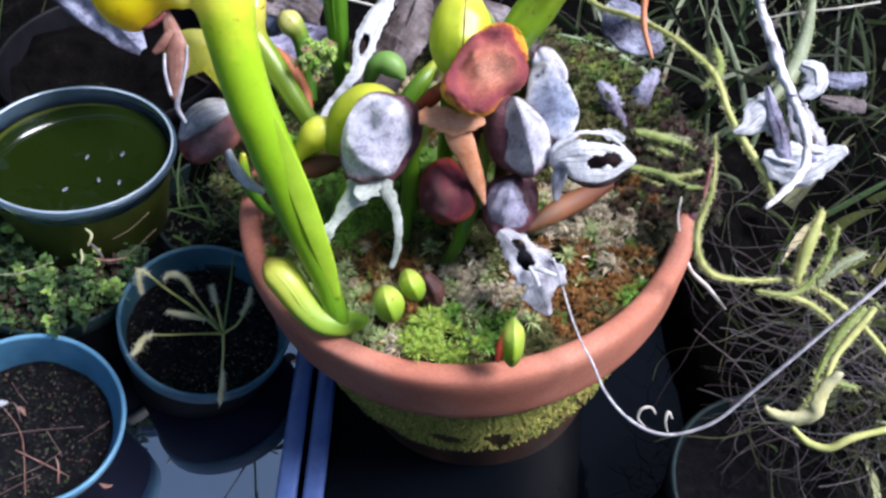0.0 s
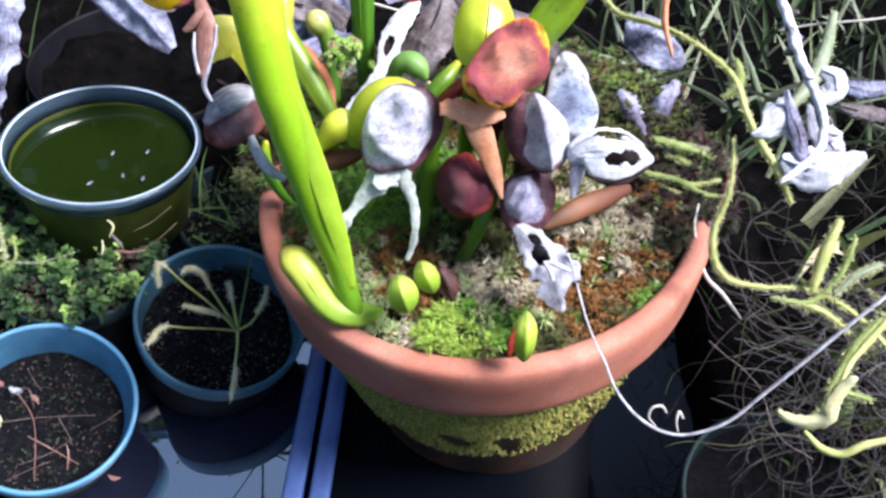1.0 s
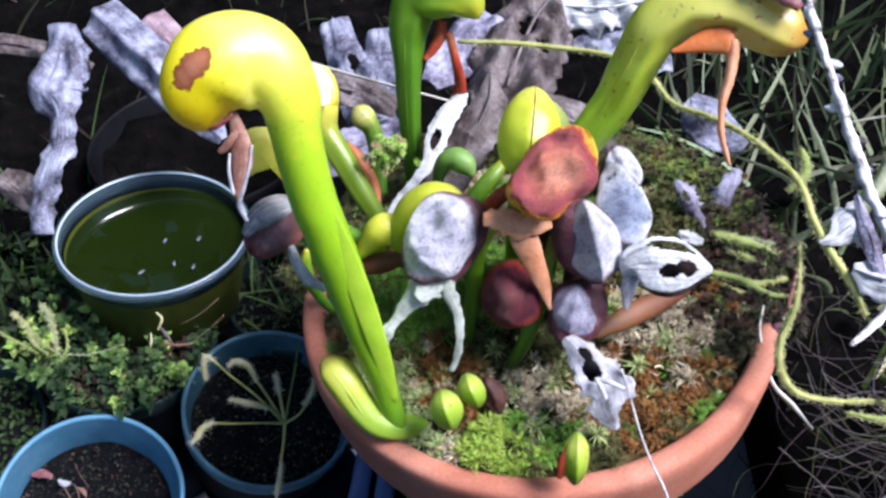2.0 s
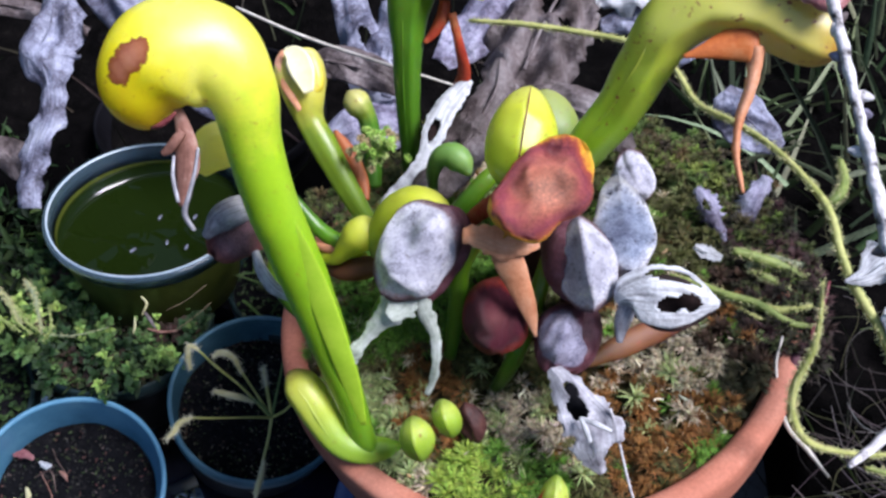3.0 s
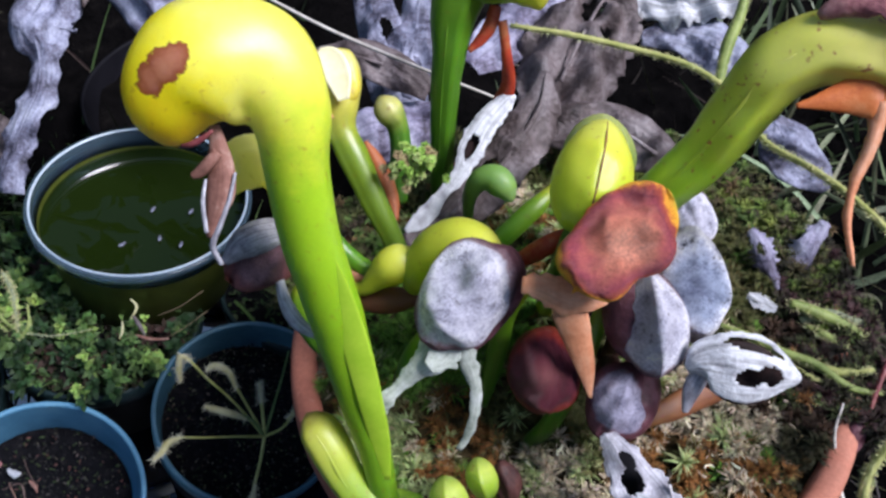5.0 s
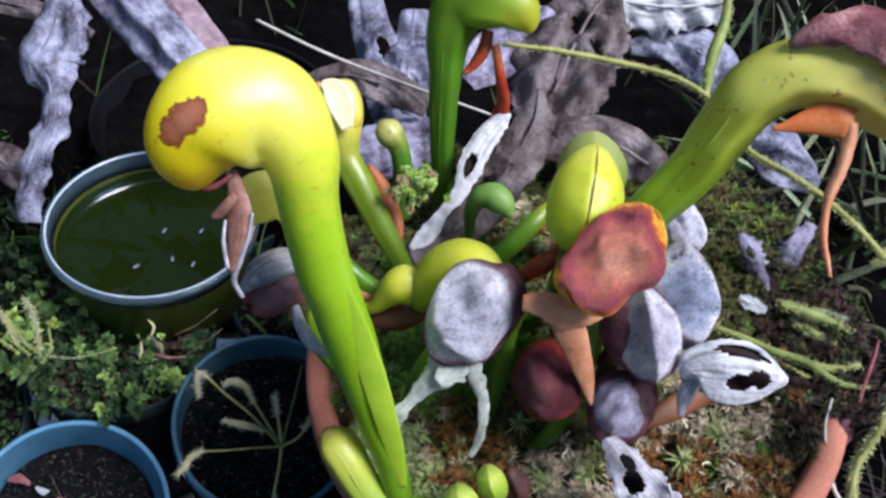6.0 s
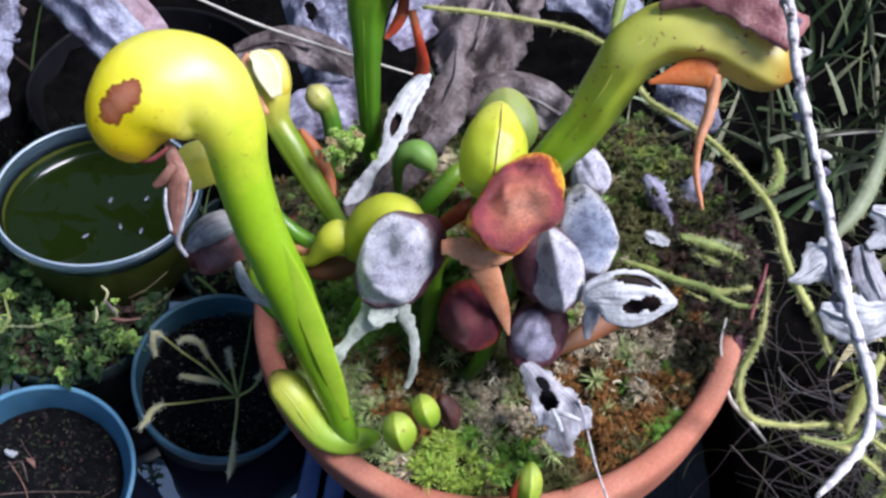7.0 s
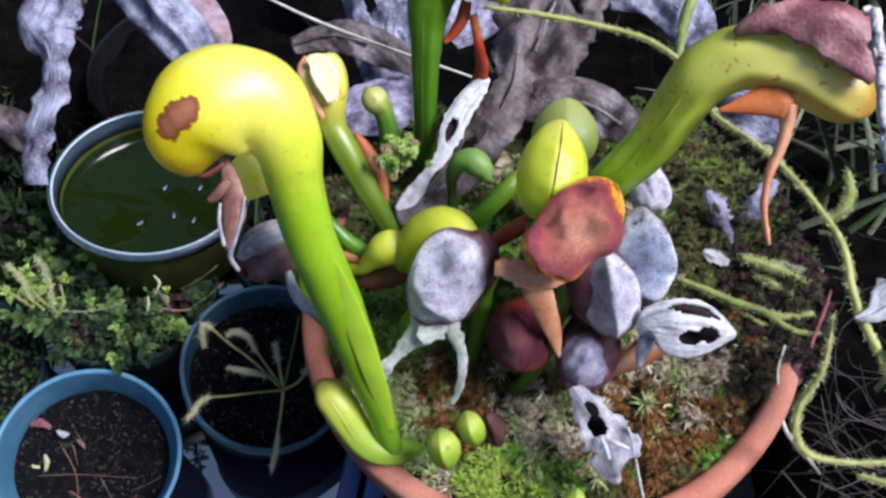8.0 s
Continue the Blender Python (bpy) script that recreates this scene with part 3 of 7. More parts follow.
def pod(tip, tail, width, depth, face=(0.0, -0.62, 0.78), keel=0.25, wrinkle=0.12, seed=1, sharp=0.7, n=58, m=64, dent=0.0, roof=0.0, egg=0.0, dish=0.0, facet=75.0):
    """A shut hood: an egg between two points, keeled along the face that looks out, wrinkled."""
    a, b = np.array(tip[:3], float), np.array(tail[:3], float)
    mid, half = (a + b) / 2, (a - b) / 2
    length = np.linalg.norm(half)
    t = half / length
    f = np.array(face, float)
    up = f - t * (f @ t)
    up /= np.linalg.norm(up)
    side = np.cross(t, up)
    verts, along, edge, faces = [tuple(b)], [0.0], [0.7], []
    for k in range(1, n):
        u = -math.cos(math.pi * k / n)
        w = max(1 - abs(u) ** 2, 0.0) ** sharp * (1 - egg * u)
        for j in range(m):
            g = 2 * math.pi * j / m
            d = (g + math.pi) % (2 * math.pi) - math.pi
            r = 1 + keel * (0.5 * math.exp(-(d / 0.2) ** 2) + 0.5 * max(0.0, 1 - abs(d) / 1.1)) - dent * math.exp(-((abs(d) - 0.75) / 0.35) ** 2)
            rise = math.cos(g)
            if rise > 0:
                rise += roof * (1 - abs(math.sin(g)) - rise)
                rise *= 1 - dish * w * math.cos(g) ** 2
            p = mid + t * u * length + w * r * (side * math.sin(g) * width + up * rise * depth)
            out = (p - mid) / max(np.linalg.norm(p - mid), 1e-6)
            p = p + out * width * wobble(p, 110, wrinkle * 0.7, seed) + up * math.cos(g) * width * wrinkle * (2.0 * crumple(p, facet, seed + 5) + 0.5 * crumple(p, 190, seed + 9)) + out * width * wrinkle * 0.9 * crumple(p, 52, seed + 2)
            verts.append(tuple(p))
            along.append((u + 1) / 2)
            edge.append(min(1.0, math.sqrt((abs(u) * 0.62) ** 2 + (abs(d) / math.pi * 1.15) ** 2)))
    verts.append(tuple(a))
    along.append(1.0)
    edge.append(0.7)
    e = len(verts) - 1
    for j in range(m):
        q = (j + 1) % m
        faces.append((0, 1 + q, 1 + j))
        faces.append((e, 1 + (n - 2) * m + j, 1 + (n - 2) * m + q))
        for k in range(n - 2):
            o = 1 + k * m
            faces.append((o + j, o + q, o + m + q, o + m + j))
    me = mesh_of("pod", verts, faces, along)
    me.attributes.new("edge", "FLOAT", "POINT").data.foreach_set("value", edge)
    return me


def fused(me, voxel, passes=6):
    """The same skin without the fold where the tube overlaps itself, smoothed; keeps how far along each place lies."""
    ob = bpy.data.objects.new("fused", me)
    scene.collection.objects.link(ob)
    md = ob.modifiers.new("fuse", "REMESH")
    md.mode, md.voxel_size = "VOXEL", voxel
    out = bpy.data.meshes.new_from_object(ob.evaluated_get(bpy.context.evaluated_depsgraph_get()))
    tree = kdtree.KDTree(len(me.vertices))
    for k, v in enumerate(me.vertices):
        tree.insert(v.co, k)
    tree.balance()
    old = [a.value for a in me.attributes["along"].data]
    bpy.data.objects.remove(ob)
    bm = bmesh.new()
    bm.from_mesh(out)
    for _ in range(passes):
        bmesh.ops.smooth_vert(bm, verts=bm.verts, factor=0.5, use_axis_x=True, use_axis_y=True, use_axis_z=True)
    near = []
    for v in bm.verts:
        hits = tree.find_n(v.co, 6)
        near.append(sum(old[h[1]] for h in hits) / 6)
    bm.to_mesh(out)
    bm.free()
    out.attributes.new("along", "FLOAT", "POINT").data.foreach_set("value", near)
    out.polygons.foreach_set("use_smooth", [True] * len(out.polygons))
    return out


def tube_mesh(name, pts, **kw):
    return mesh_of(name, *tube(pts, **kw))


def lathe(profile, m=72, wobbly=0.0, seed=0):
    """Verts and faces of a turned shape; the profile runs (radius, height) and may start and end on the axis."""
    verts, faces = [], []
    for k, (r, z) in enumerate(profile):
        for j in range(m):
            g = 2 * math.pi * j / m
            rr = r * (1 + wobbly * noise.noise(Vector((math.cos(g) * 2 + seed, math.sin(g) * 2, z * 20))))
            verts.append((rr * math.cos(g), rr * math.sin(g), z))
    for k in range(len(profile) - 1):
        for j in range(m):
            q = (j + 1) % m
            faces.append((k * m + j, k * m + q, (k + 1) * m + q, (k + 1) * m + j))
    return verts, faces


def leaning(where, normal):
    """A pose whose z axis follows a normal."""
    q = Vector((0, 0, 1)).rotation_difference(Vector(normal).normalized())
    return Matrix.Translation(where) @ q.to_matrix().to_4x4()


def tufts(items, material, name, parent=None, **tags):
    """One mesh of many small blades. Each item: base, direction, length, half width, colour."""
    base = np.array([tuple(i[0]) for i in items], float)
    d = np.array([tuple(i[1]) for i in items], float)
    d /= np.maximum(np.linalg.norm(d, axis=1), 1e-9)[:, None]
    length, half = np.array([i[2] for i in items])[:, None], np.array([i[3] for i in items])[:, None]
    s = np.cross(d, (0.31, -0.52, 0.8))
    s /= np.maximum(np.linalg.norm(s, axis=1), 1e-9)[:, None]
    up = np.cross(s, d)
    mid = base + d * length * 0.5 + up * length * 0.08
    tip = base + d * length - np.array((0, 0, 1)) * length * 0.12
    rows = np.stack([base - s * half * 0.5, base + s * half * 0.5, mid + s * half, tip, mid - s * half], axis=1).reshape(-1, 3)
    verts = rows.tolist()
    faces = [q for k in range(0, len(verts), 5) for q in ((k, k + 1, k + 2, k + 4), (k + 4, k + 2, k + 3))]
    cols = [i[4] for i in items for _ in range(5)]
    me = bpy.data.meshes.new(name)
    me.from_pydata(verts, [], faces)
    at = me.attributes.new("tint", "FLOAT_COLOR", "POINT")
    at.data.foreach_set("color", [c for col in cols for c in (*col, 1.0)])
    me.update()
    return put(name, me, material, parent, **tags)


def vary(rng, col, amount=0.25):
    k = 1 + rng.uniform(-amount, amount)
    return tuple(max(0.003, c * k * (1 + rng.uniform(-0.1, 0.1))) for c in col)


# ---- ground and trays ----
rng = random.Random(5)
FLOOR = -0.03
gv, gf, side = [], [], 61
for i in range(side):
    for j in range(side):
        u, v = (i / (side - 1) * 2 - 1), (j / (side - 1) * 2 - 1)
        x, y = math.copysign(abs(u) ** 4, u) * 60, math.copysign(abs(v) ** 4, v) * 60
        gv.append((x, y, FLOOR - 0.004 + 0.004 * noise.noise(Vector((x * 9, y * 9, 0)))))
for i in range(side - 1):
    for j in range(side - 1):
        a = i * side + j
        gf.append((a, a + side, a + side + 1, a + 1))
put("ground", mesh_of("ground", gv, gf), GROUND, None, "damp black ground under the plant trays", category="ground", kind="structure")


def tray(x0, x1, y0, y1, top, water, label, fill=TRAY_WATER):
    """An open plastic tray with a rolled rim, filled with water."""
    th = thing("water_tray", ((x0 + x1) / 2, (y0 + y1) / 2, FLOOR), label, "tray", "water trays")
    bm = bmesh.new()
    def slab(ax, bx, ay, by, az, bz, bev=0.0):
        r = bmesh.ops.create_cube(bm, size=1.0, matrix=Matrix.Translation(((ax + bx) / 2, (ay + by) / 2, (az + bz) / 2)) @ Matrix.Diagonal((bx - ax, by - ay, bz - az, 1)))
        if bev:
            es = list({e for v in r["verts"] for e in v.link_edges})
            bmesh.ops.bevel(bm, geom=es, offset=bev, segments=3, affect="EDGES", profile=0.5)
    w = 0.002
    slab(x0, x1, y0, y1, FLOOR + 0.001, FLOOR + 0.003)
    for ax, bx, ay, by in ((x0, x0 + w, y0, y1), (x1 - w, x1, y0, y1), (x0, x1, y0, y0 + w), (x0, x1, y1 - w, y1)):
        slab(ax, bx, ay, by, FLOOR + 0.003, top)
    me = bpy.data.meshes.new("shell")
    bm.to_mesh(me)
    bm.free()
    part("shell", me, TRAY_BLUE, th)
    bm = bmesh.new()
    lip = 0.0052
    for ax, bx, ay, by in ((x0 - lip, x0 + lip, y0, y1), (x1 - lip, x1 + lip, y0, y1), (x0, x1, y0 - lip, y0 + lip), (x0, x1, y1 - lip, y1 + lip)):
        slab(ax, bx, ay, by, top, top + 0.006, 0.0022)
    me = bpy.data.meshes.new("rim")
    bm.to_mesh(me)
    bm.free()
    me.polygons.foreach_set("use_smooth", [True] * len(me.polygons))
    part("rim", me, TRAY_BLUE, th, "rolled blue-black rim")
    n = 24
    wv = [(x0 + w + (x1 - x0 - 2 * w) * i / n, y0 + w + (y1 - y0 - 2 * w) * j / n, water) for i in range(n + 1) for j in range(n + 1)]
    wf = [(i * (n + 1) + j, (i + 1) * (n + 1) + j, (i + 1) * (n + 1) + j + 1, i * (n + 1) + j + 1) for i in range(n) for j in range(n)]
    part("water", mesh_of("water", wv, wf), fill, th, "still water in the tray")
    return th


def shade_bank():
    """Near-black mound added behind and beside the trays in place of a shaded hollow."""
    v, f, nx, ny = [], [], 150, 110
    for i in range(nx + 1):
        for j in range(ny + 1):
            x, y = -0.75 + 1.5 * i / nx, -0.3 + 1.1 * j / ny
            side = min(1.0, max(0.0, (x - 0.105) / 0.04))
            back = min(1.0, max(0.0, (y - 0.098) / 0.045))
            rise = max(side, back)
            h = rise * (0.115 + 0.02 * noise.noise(Vector((x * 14, y * 14, 3))) + 0.008 * noise.noise(Vector((x * 50, y * 50, 3))))
            v.append((x, y, FLOOR - 0.006 + h))
    for i in range(nx):
        for j in range(ny):
            a = i * (ny + 1) + j
            f.append((a, a + ny + 1, a + ny + 2, a + 1))
    put("shade_bank", mesh_of("shade_bank", v, f), GROUND, None, "near-black mound standing in for the shaded hollow under leaves and stems", category="peat", kind="structure")


shade_bank()
TRAY_TOP = 0.058
tray(-0.42, -0.0815, -0.112, 0.145, TRAY_TOP, 0.022, "blue-black plastic tray of still water under small pots", SHALLOW_WATER)
tray(-0.068, 0.4, -0.105, 0.12, TRAY_TOP, 0.048, "blue-black plastic tray of dark water under the terracotta pot")

# ---- the terracotta pot with its moss ----
POT_AT, POT_UP = (0.0, 0.0, 0.2), (-0.102, -0.043, 0.994)
POT_M = leaning(POT_AT, POT_UP)
pot = thing("terracotta_pot", POT_AT, "weathered terracotta pot with a thick rim, mossy below, in dark water", "flower pot")
band = [(0.0925, -0.024), (0.0925, -0.006), (0.0935, -0.0015), (0.0955, 0.0), (0.0995, 0.0), (0.1015, -0.0012), (0.1024, -0.004), (0.1012, -0.02), (0.0992, -0.034), (0.0978, -0.0362), (0.094, -0.037)]
body = [(0.094, -0.036), (0.0925, -0.038), (0.0675, -0.15), (0.062, -0.2), (0.060, -0.215), (0.0, -0.215)]
def fine(profile, k=4):
    return [tuple(v) for v in spline([(r, 0.0, z, 0.0) for r, z in profile], k * len(profile))[:, [0, 2]]]
v_, f_ = lathe(fine(band), 96, 0.006, 3)
me_ = mesh_of("rim", v_, f_)
me_.transform(POT_M)
part("rim", me_, TERRACOTTA, pot, "thick rounded terracotta rim")
v_, f_ = lathe(body, 96, 0.004, 4)
me_ = mesh_of("body", v_, f_)
me_.transform(POT_M)
part("body", me_, WET_CLAY, pot, "damp dark clay wall")


def in_pot(x, y, h=0.0):
    """A place in the pot, measured from its rim's middle."""
    return POT_M @ Vector((x, y, h))


def moss_height(x, y):
    q = math.hypot(x, y)
    mound = 0.012 * (1 - (q / 0.094) ** 2) - 0.0065
    return mound + 0.007 * noise.noise(Vector((x * 42, y * 42, 2.0))) + 0.004 * noise.noise(Vector((x * 110, y * 110, 5.0)))


mv, mf = [], []
NR, NA = 34, 90
for k in range(NR + 1):
    for j in range(NA):
        q, g = 0.0938 * k / NR, 2 * math.pi * j / NA
        x, y = q * math.cos(g), q * math.sin(g)
        mv.append(tuple(in_pot(x, y, moss_height(x, y))))
for k in range(NR):
    for j in range(NA):
        e = (j + 1) % NA
        mf.append((k * NA + j, k * NA + e, (k + 1) * NA + e, (k + 1) * NA + j))
put("moss_bed", mesh_of("moss_bed", mv, mf), MOSS_BED, None, "uneven bed of damp sphagnum moss, coloured dark for the shade in its gaps", category="moss", kind="stuff")

PALE, LIMEGREEN, FRESH, OLIVEMOSS, RUSTY, CREAMY = (0.32, 0.39, 0.16), (0.28, 0.4, 0.06), (0.12, 0.25, 0.035), (0.075, 0.08, 0.024), (0.22, 0.1, 0.028), (0.5, 0.43, 0.3)
# patches of colour in the moss: middle x, y, radius, colour; the two darkest mix brown moss with the pot wall's shadow
PATCHES = [(-0.045, -0.068, 0.018, PALE), (-0.012, -0.083, 0.013, LIMEGREEN), (0.006, -0.075, 0.010, FRESH), (0.05, -0.055, 0.022, RUSTY), (0.066, -0.062, 0.010, FRESH),
           (0.05, -0.03, 0.02, CREAMY), (0.004, -0.058, 0.018, CREAMY), (-0.03, -0.06, 0.016, RUSTY), (0.055, 0.04, 0.03, OLIVEMOSS), (-0.03, -0.088, 0.008, CREAMY), (0.0, -0.035, 0.02, OLIVEMOSS),
           (0.035, 0.05, 0.03, OLIVEMOSS), (-0.05, 0.0, 0.03, FRESH), (0.08, -0.005, 0.022, (0.055, 0.032, 0.02)), (0.078, -0.035, 0.012, (0.04, 0.04, 0.018)), (0.03, -0.086, 0.01, OLIVEMOSS)]
moss_items = []
heads = [(rng.random(), rng.uniform(0, 2 * math.pi)) for _ in range(2500)]
for qq, g in heads:
    q = 0.0915 * math.sqrt(qq)
    x, y = q * math.cos(g), q * math.sin(g)
    near = min(PATCHES, key=lambda p: (math.hypot(x - p[0], y - p[1]) + rng.uniform(-0.003, 0.008)) / p[2])
    d = math.hypot(x - near[0], y - near[1]) / near[2]
    base = near[3] if d < 1.3 and rng.random() < 0.72 else rng.choice([OLIVEMOSS, RUSTY, CREAMY, FRESH, PALE, OLIVEMOSS, (0.13, 0.12, 0.045)])
    size = rng.uniform(0.0032, 0.0066) * (1.2 if base in (LIMEGREEN, FRESH, PALE) else 1.0)
    h = moss_height(x, y) + rng.uniform(-0.0008, 0.0042)
    for k in range(54):
        ga, el = rng.uniform(0, 2 * math.pi), rng.uniform(-0.2, 1.45)
        w = POT_M.to_3x3() @ Vector((math.cos(ga) * math.cos(el), math.sin(ga) * math.cos(el), math.sin(el)))
        moss_items.append((in_pot(x, y, h), w, size * rng.uniform(0.55, 1.1), size * rng.uniform(0.03, 0.06), vary(rng, base, 0.4)))
tufts(moss_items, MOSS_TINT, "sphagnum_moss", None, label="green, rusty and cream sphagnum moss filling the pot", category="moss", kind="stuff")
sv_, sf_, sc_ = [], [], []
for _ in range(210):
    near = rng.choice([PATCHES[5], PATCHES[6], PATCHES[5], PATCHES[9], (0.0, 0.0, 0.07)])
    x, y = rng.gauss(near[0], near[2] * 0.8), rng.gauss(near[1], near[2] * 0.8)
    if math.hypot(x, y) > 0.09:
        continue
    p, d, row = in_pot(x, y, moss_height(x, y) + 0.002), Vector((rng.gauss(0, 1), rng.gauss(0, 1), 0.3)).normalized(), []
    rad = rng.uniform(0.00016, 0.0006)
    for _ in range(5):
        row.append((*p, rad))
        d = (d + Vector((rng.gauss(0, 0.7), rng.gauss(0, 0.7), rng.gauss(0, 0.4)))).normalized()
        p = p + d * rng.uniform(0.001, 0.0024)
    v, f, _ = tube(row, n=9, m=4)
    sf_ += [tuple(i + len(sv_) for i in q) for q in f]
    sv_ += v
    sc_ += [vary(rng, rng.choice([(0.7, 0.64, 0.5), (0.55, 0.48, 0.36), (0.34, 0.24, 0.13)]), 0.3)] * len(v)
me_ = mesh_of("dead_moss_strands", sv_, sf_)
me_.attributes.new("tint", "FLOAT_COLOR", "POINT").data.foreach_set("color", [q for c in sc_ for q in (*c, 1.0)])
put("dead_moss_strands", me_, MOSS_TINT, None, "bleached cream strands of dead moss", category="moss", kind="stuff")

# moss and litter that spill over the far side of the rim
spill = []
for _ in range(1500):
    g = rng.uniform(0.5, 3.2)
    q, h = rng.uniform(0.082, 0.114), rng.uniform(-0.014, 0.006)
    x, y = q * math.cos(g), q * math.sin(g)
    base = rng.choice([OLIVEMOSS, (0.08, 0.09, 0.03), (0.1, 0.16, 0.04), (0.1, 0.07, 0.03), (0.05, 0.04, 0.025), (0.08, 0.09, 0.03)])
    size = rng.uniform(0.0028, 0.0056)
    for k in range(52):
        ga, el = rng.uniform(0, 2 * math.pi), rng.uniform(-0.4, 1.4)
        w = POT_M.to_3x3() @ Vector((math.cos(ga) * math.cos(el), math.sin(ga) * math.cos(el), math.sin(el)))
        spill.append((in_pot(x, y, h), w, size * rng.uniform(0.55, 1.15), size * rng.uniform(0.04, 0.08), vary(rng, base, 0.45)))
for _ in range(620):
    g = rng.uniform(-0.24, 0.6)
    q, h = rng.uniform(0.078, 0.11), rng.uniform(-0.008, 0.0035)
    base = rng.choice([(0.03, 0.03, 0.014), (0.055, 0.026, 0.028), (0.045, 0.06, 0.018), (0.02, 0.018, 0.012), (0.035, 0.02, 0.018)])
    size = rng.uniform(0.003, 0.0065)
    for k in range(40):
        ga, el = rng.uniform(0, 2 * math.pi), rng.uniform(-0.4, 1.4)
        w = POT_M.to_3x3() @ Vector((math.cos(ga) * math.cos(el), math.sin(ga) * math.cos(el), math.sin(el)))
        spill.append((in_pot(q * math.cos(g), q * math.sin(g), h), w, size * rng.uniform(0.55, 1.15), size * rng.uniform(0.04, 0.08), vary(rng, base, 0.45)))
for _ in range(560):
    g = rng.uniform(0.12, 1.5)
    q, h = rng.uniform(0.086, 0.106), rng.uniform(-0.006, 0.004)
    x, y = q * math.cos(g), q * math.sin(g)
    kind_ = noise.noise(Vector((x * 55, y * 55, 3.0))) + rng.uniform(-0.15, 0.15)
    base = rng.choice([OLIVEMOSS, (0.16, 0.22, 0.05), (0.05, 0.06, 0.02), (0.07, 0.035, 0.035)]) if g < 0.4 else ((0.22, 0.27, 0.06) if kind_ > 0.22 else (0.12, 0.18, 0.035) if kind_ > 0.0 else (0.09, 0.075, 0.035) if kind_ > -0.2 else (0.05, 0.05, 0.022))
    size = rng.uniform(0.003, 0.0058)
    for k in range(48):
        ga, el = rng.uniform(0, 2 * math.pi), rng.uniform(-0.4, 1.4)
        w = POT_M.to_3x3() @ Vector((math.cos(ga) * math.cos(el), math.sin(ga) * math.cos(el), math.sin(el)))
        spill.append((in_pot(x, y, h), w, size * rng.uniform(0.55, 1.15), size * rng.uniform(0.04, 0.08), vary(rng, base, 0.45)))
tufts(spill, MOSS_TINT, "spilling_moss", None, label="olive and brown moss spilling over the far rim", category="moss", kind="stuff")

rosette = []
for _ in range(60):
    c = Vector((-0.0634, 0.0149, 0.2536)) + Vector((rng.gauss(0, 0.0035), rng.gauss(0, 0.0035), rng.gauss(0, 0.003)))
    base = rng.choice([(0.24, 0.4, 0.07), (0.3, 0.45, 0.1), (0.36, 0.45, 0.16), (0.3, 0.24, 0.12)])
    for k in range(70):
        w = Vector((rng.gauss(0, 1), rng.gauss(0, 1), rng.gauss(0.4, 1)))
        rosette.append((c, w, rng.uniform(0.001, 0.0024), 0.00035, vary(rng, base, 0.35)))
tufts(rosette, MOSS_TINT, "moss_rosette", None, label="pale green moss rosettes between the stems", category="moss", kind="stuff")

# moss clinging to the pot's wall under the rim
wm = []
for _ in range(16000):
    g, h = rng.gauss(-1.85, 0.42), -0.037 - abs(rng.gauss(0, 0.036))
    if h < -0.11 or noise.noise(Vector((g * 4, h * 40, 1))) < -0.22 - 0.25 * (g + 1.85) ** 2:
        continue
    r = 0.0935 + (h + 0.036) * 0.224
    p = in_pot(r * math.cos(g), r * math.sin(g), h)
    w = POT_M.to_3x3() @ Vector((math.cos(g) + rng.uniform(-0.8, 0.8), math.sin(g) + rng.uniform(-0.8, 0.8), rng.uniform(-0.3, 0.9)))
    wm.append((p, w, rng.uniform(0.0012, 0.0028), 0.00042, vary(rng, rng.choice([(0.28, 0.28, 0.055), (0.18, 0.21, 0.04), (0.33, 0.29, 0.08)]), 0.5)))
tufts(wm, MOSS_TINT, "pot_wall_moss", None, label="yellow-green moss growing on the terracotta wall", category="moss", kind="stuff")


# ---- cobra lily pitchers ----
def pitcher(label, pts, material, keel=0.18, keel_at=0.6, n=56, m=30, lump=0.05, seed=1, squash=1.0, fuse=0.0):
    th = thing("cobra_lily_pitcher", pts[0], label, "pitcher plant", "cobra lily pitchers")
    me = tube_mesh("pitcher_tube", pts, n=n, m=m, keel=keel, keel_at=keel_at, lump=lump, seed=seed, squash=squash)
    part("pitcher_tube", fused(me, fuse, 60) if fuse else me, material, th)
    if keel >= 0.1:
        c = spline(pts, n)
        _, a, b = frames(c[:, :3])
        rows = []
        for k in range(2, int(n * 0.62), max(3, n // 14)):
            g = keel_at - 0.55
            out = math.cos(g) * a[k] + math.sin(g) * b[k]
            q = c[k, :3] + out * c[k, 3] * 0.98
            rows.append((*q, c[k, 3] * 0.1 * math.sin(math.pi * min(1.0, k / (n * 0.62)))))
        v, f, al = tube(rows, n=30, m=6, squash=0.45)
        part("wing", mesh_of("wing", v, f, [q * 0.6 + 0.03 for q in al]), material, th, "narrow wing along the tube")
    return th


def lobe(th, pts, material, label="", name="tongue", **kw):
    return part(name, leaf(pts, **kw), material, th, label)


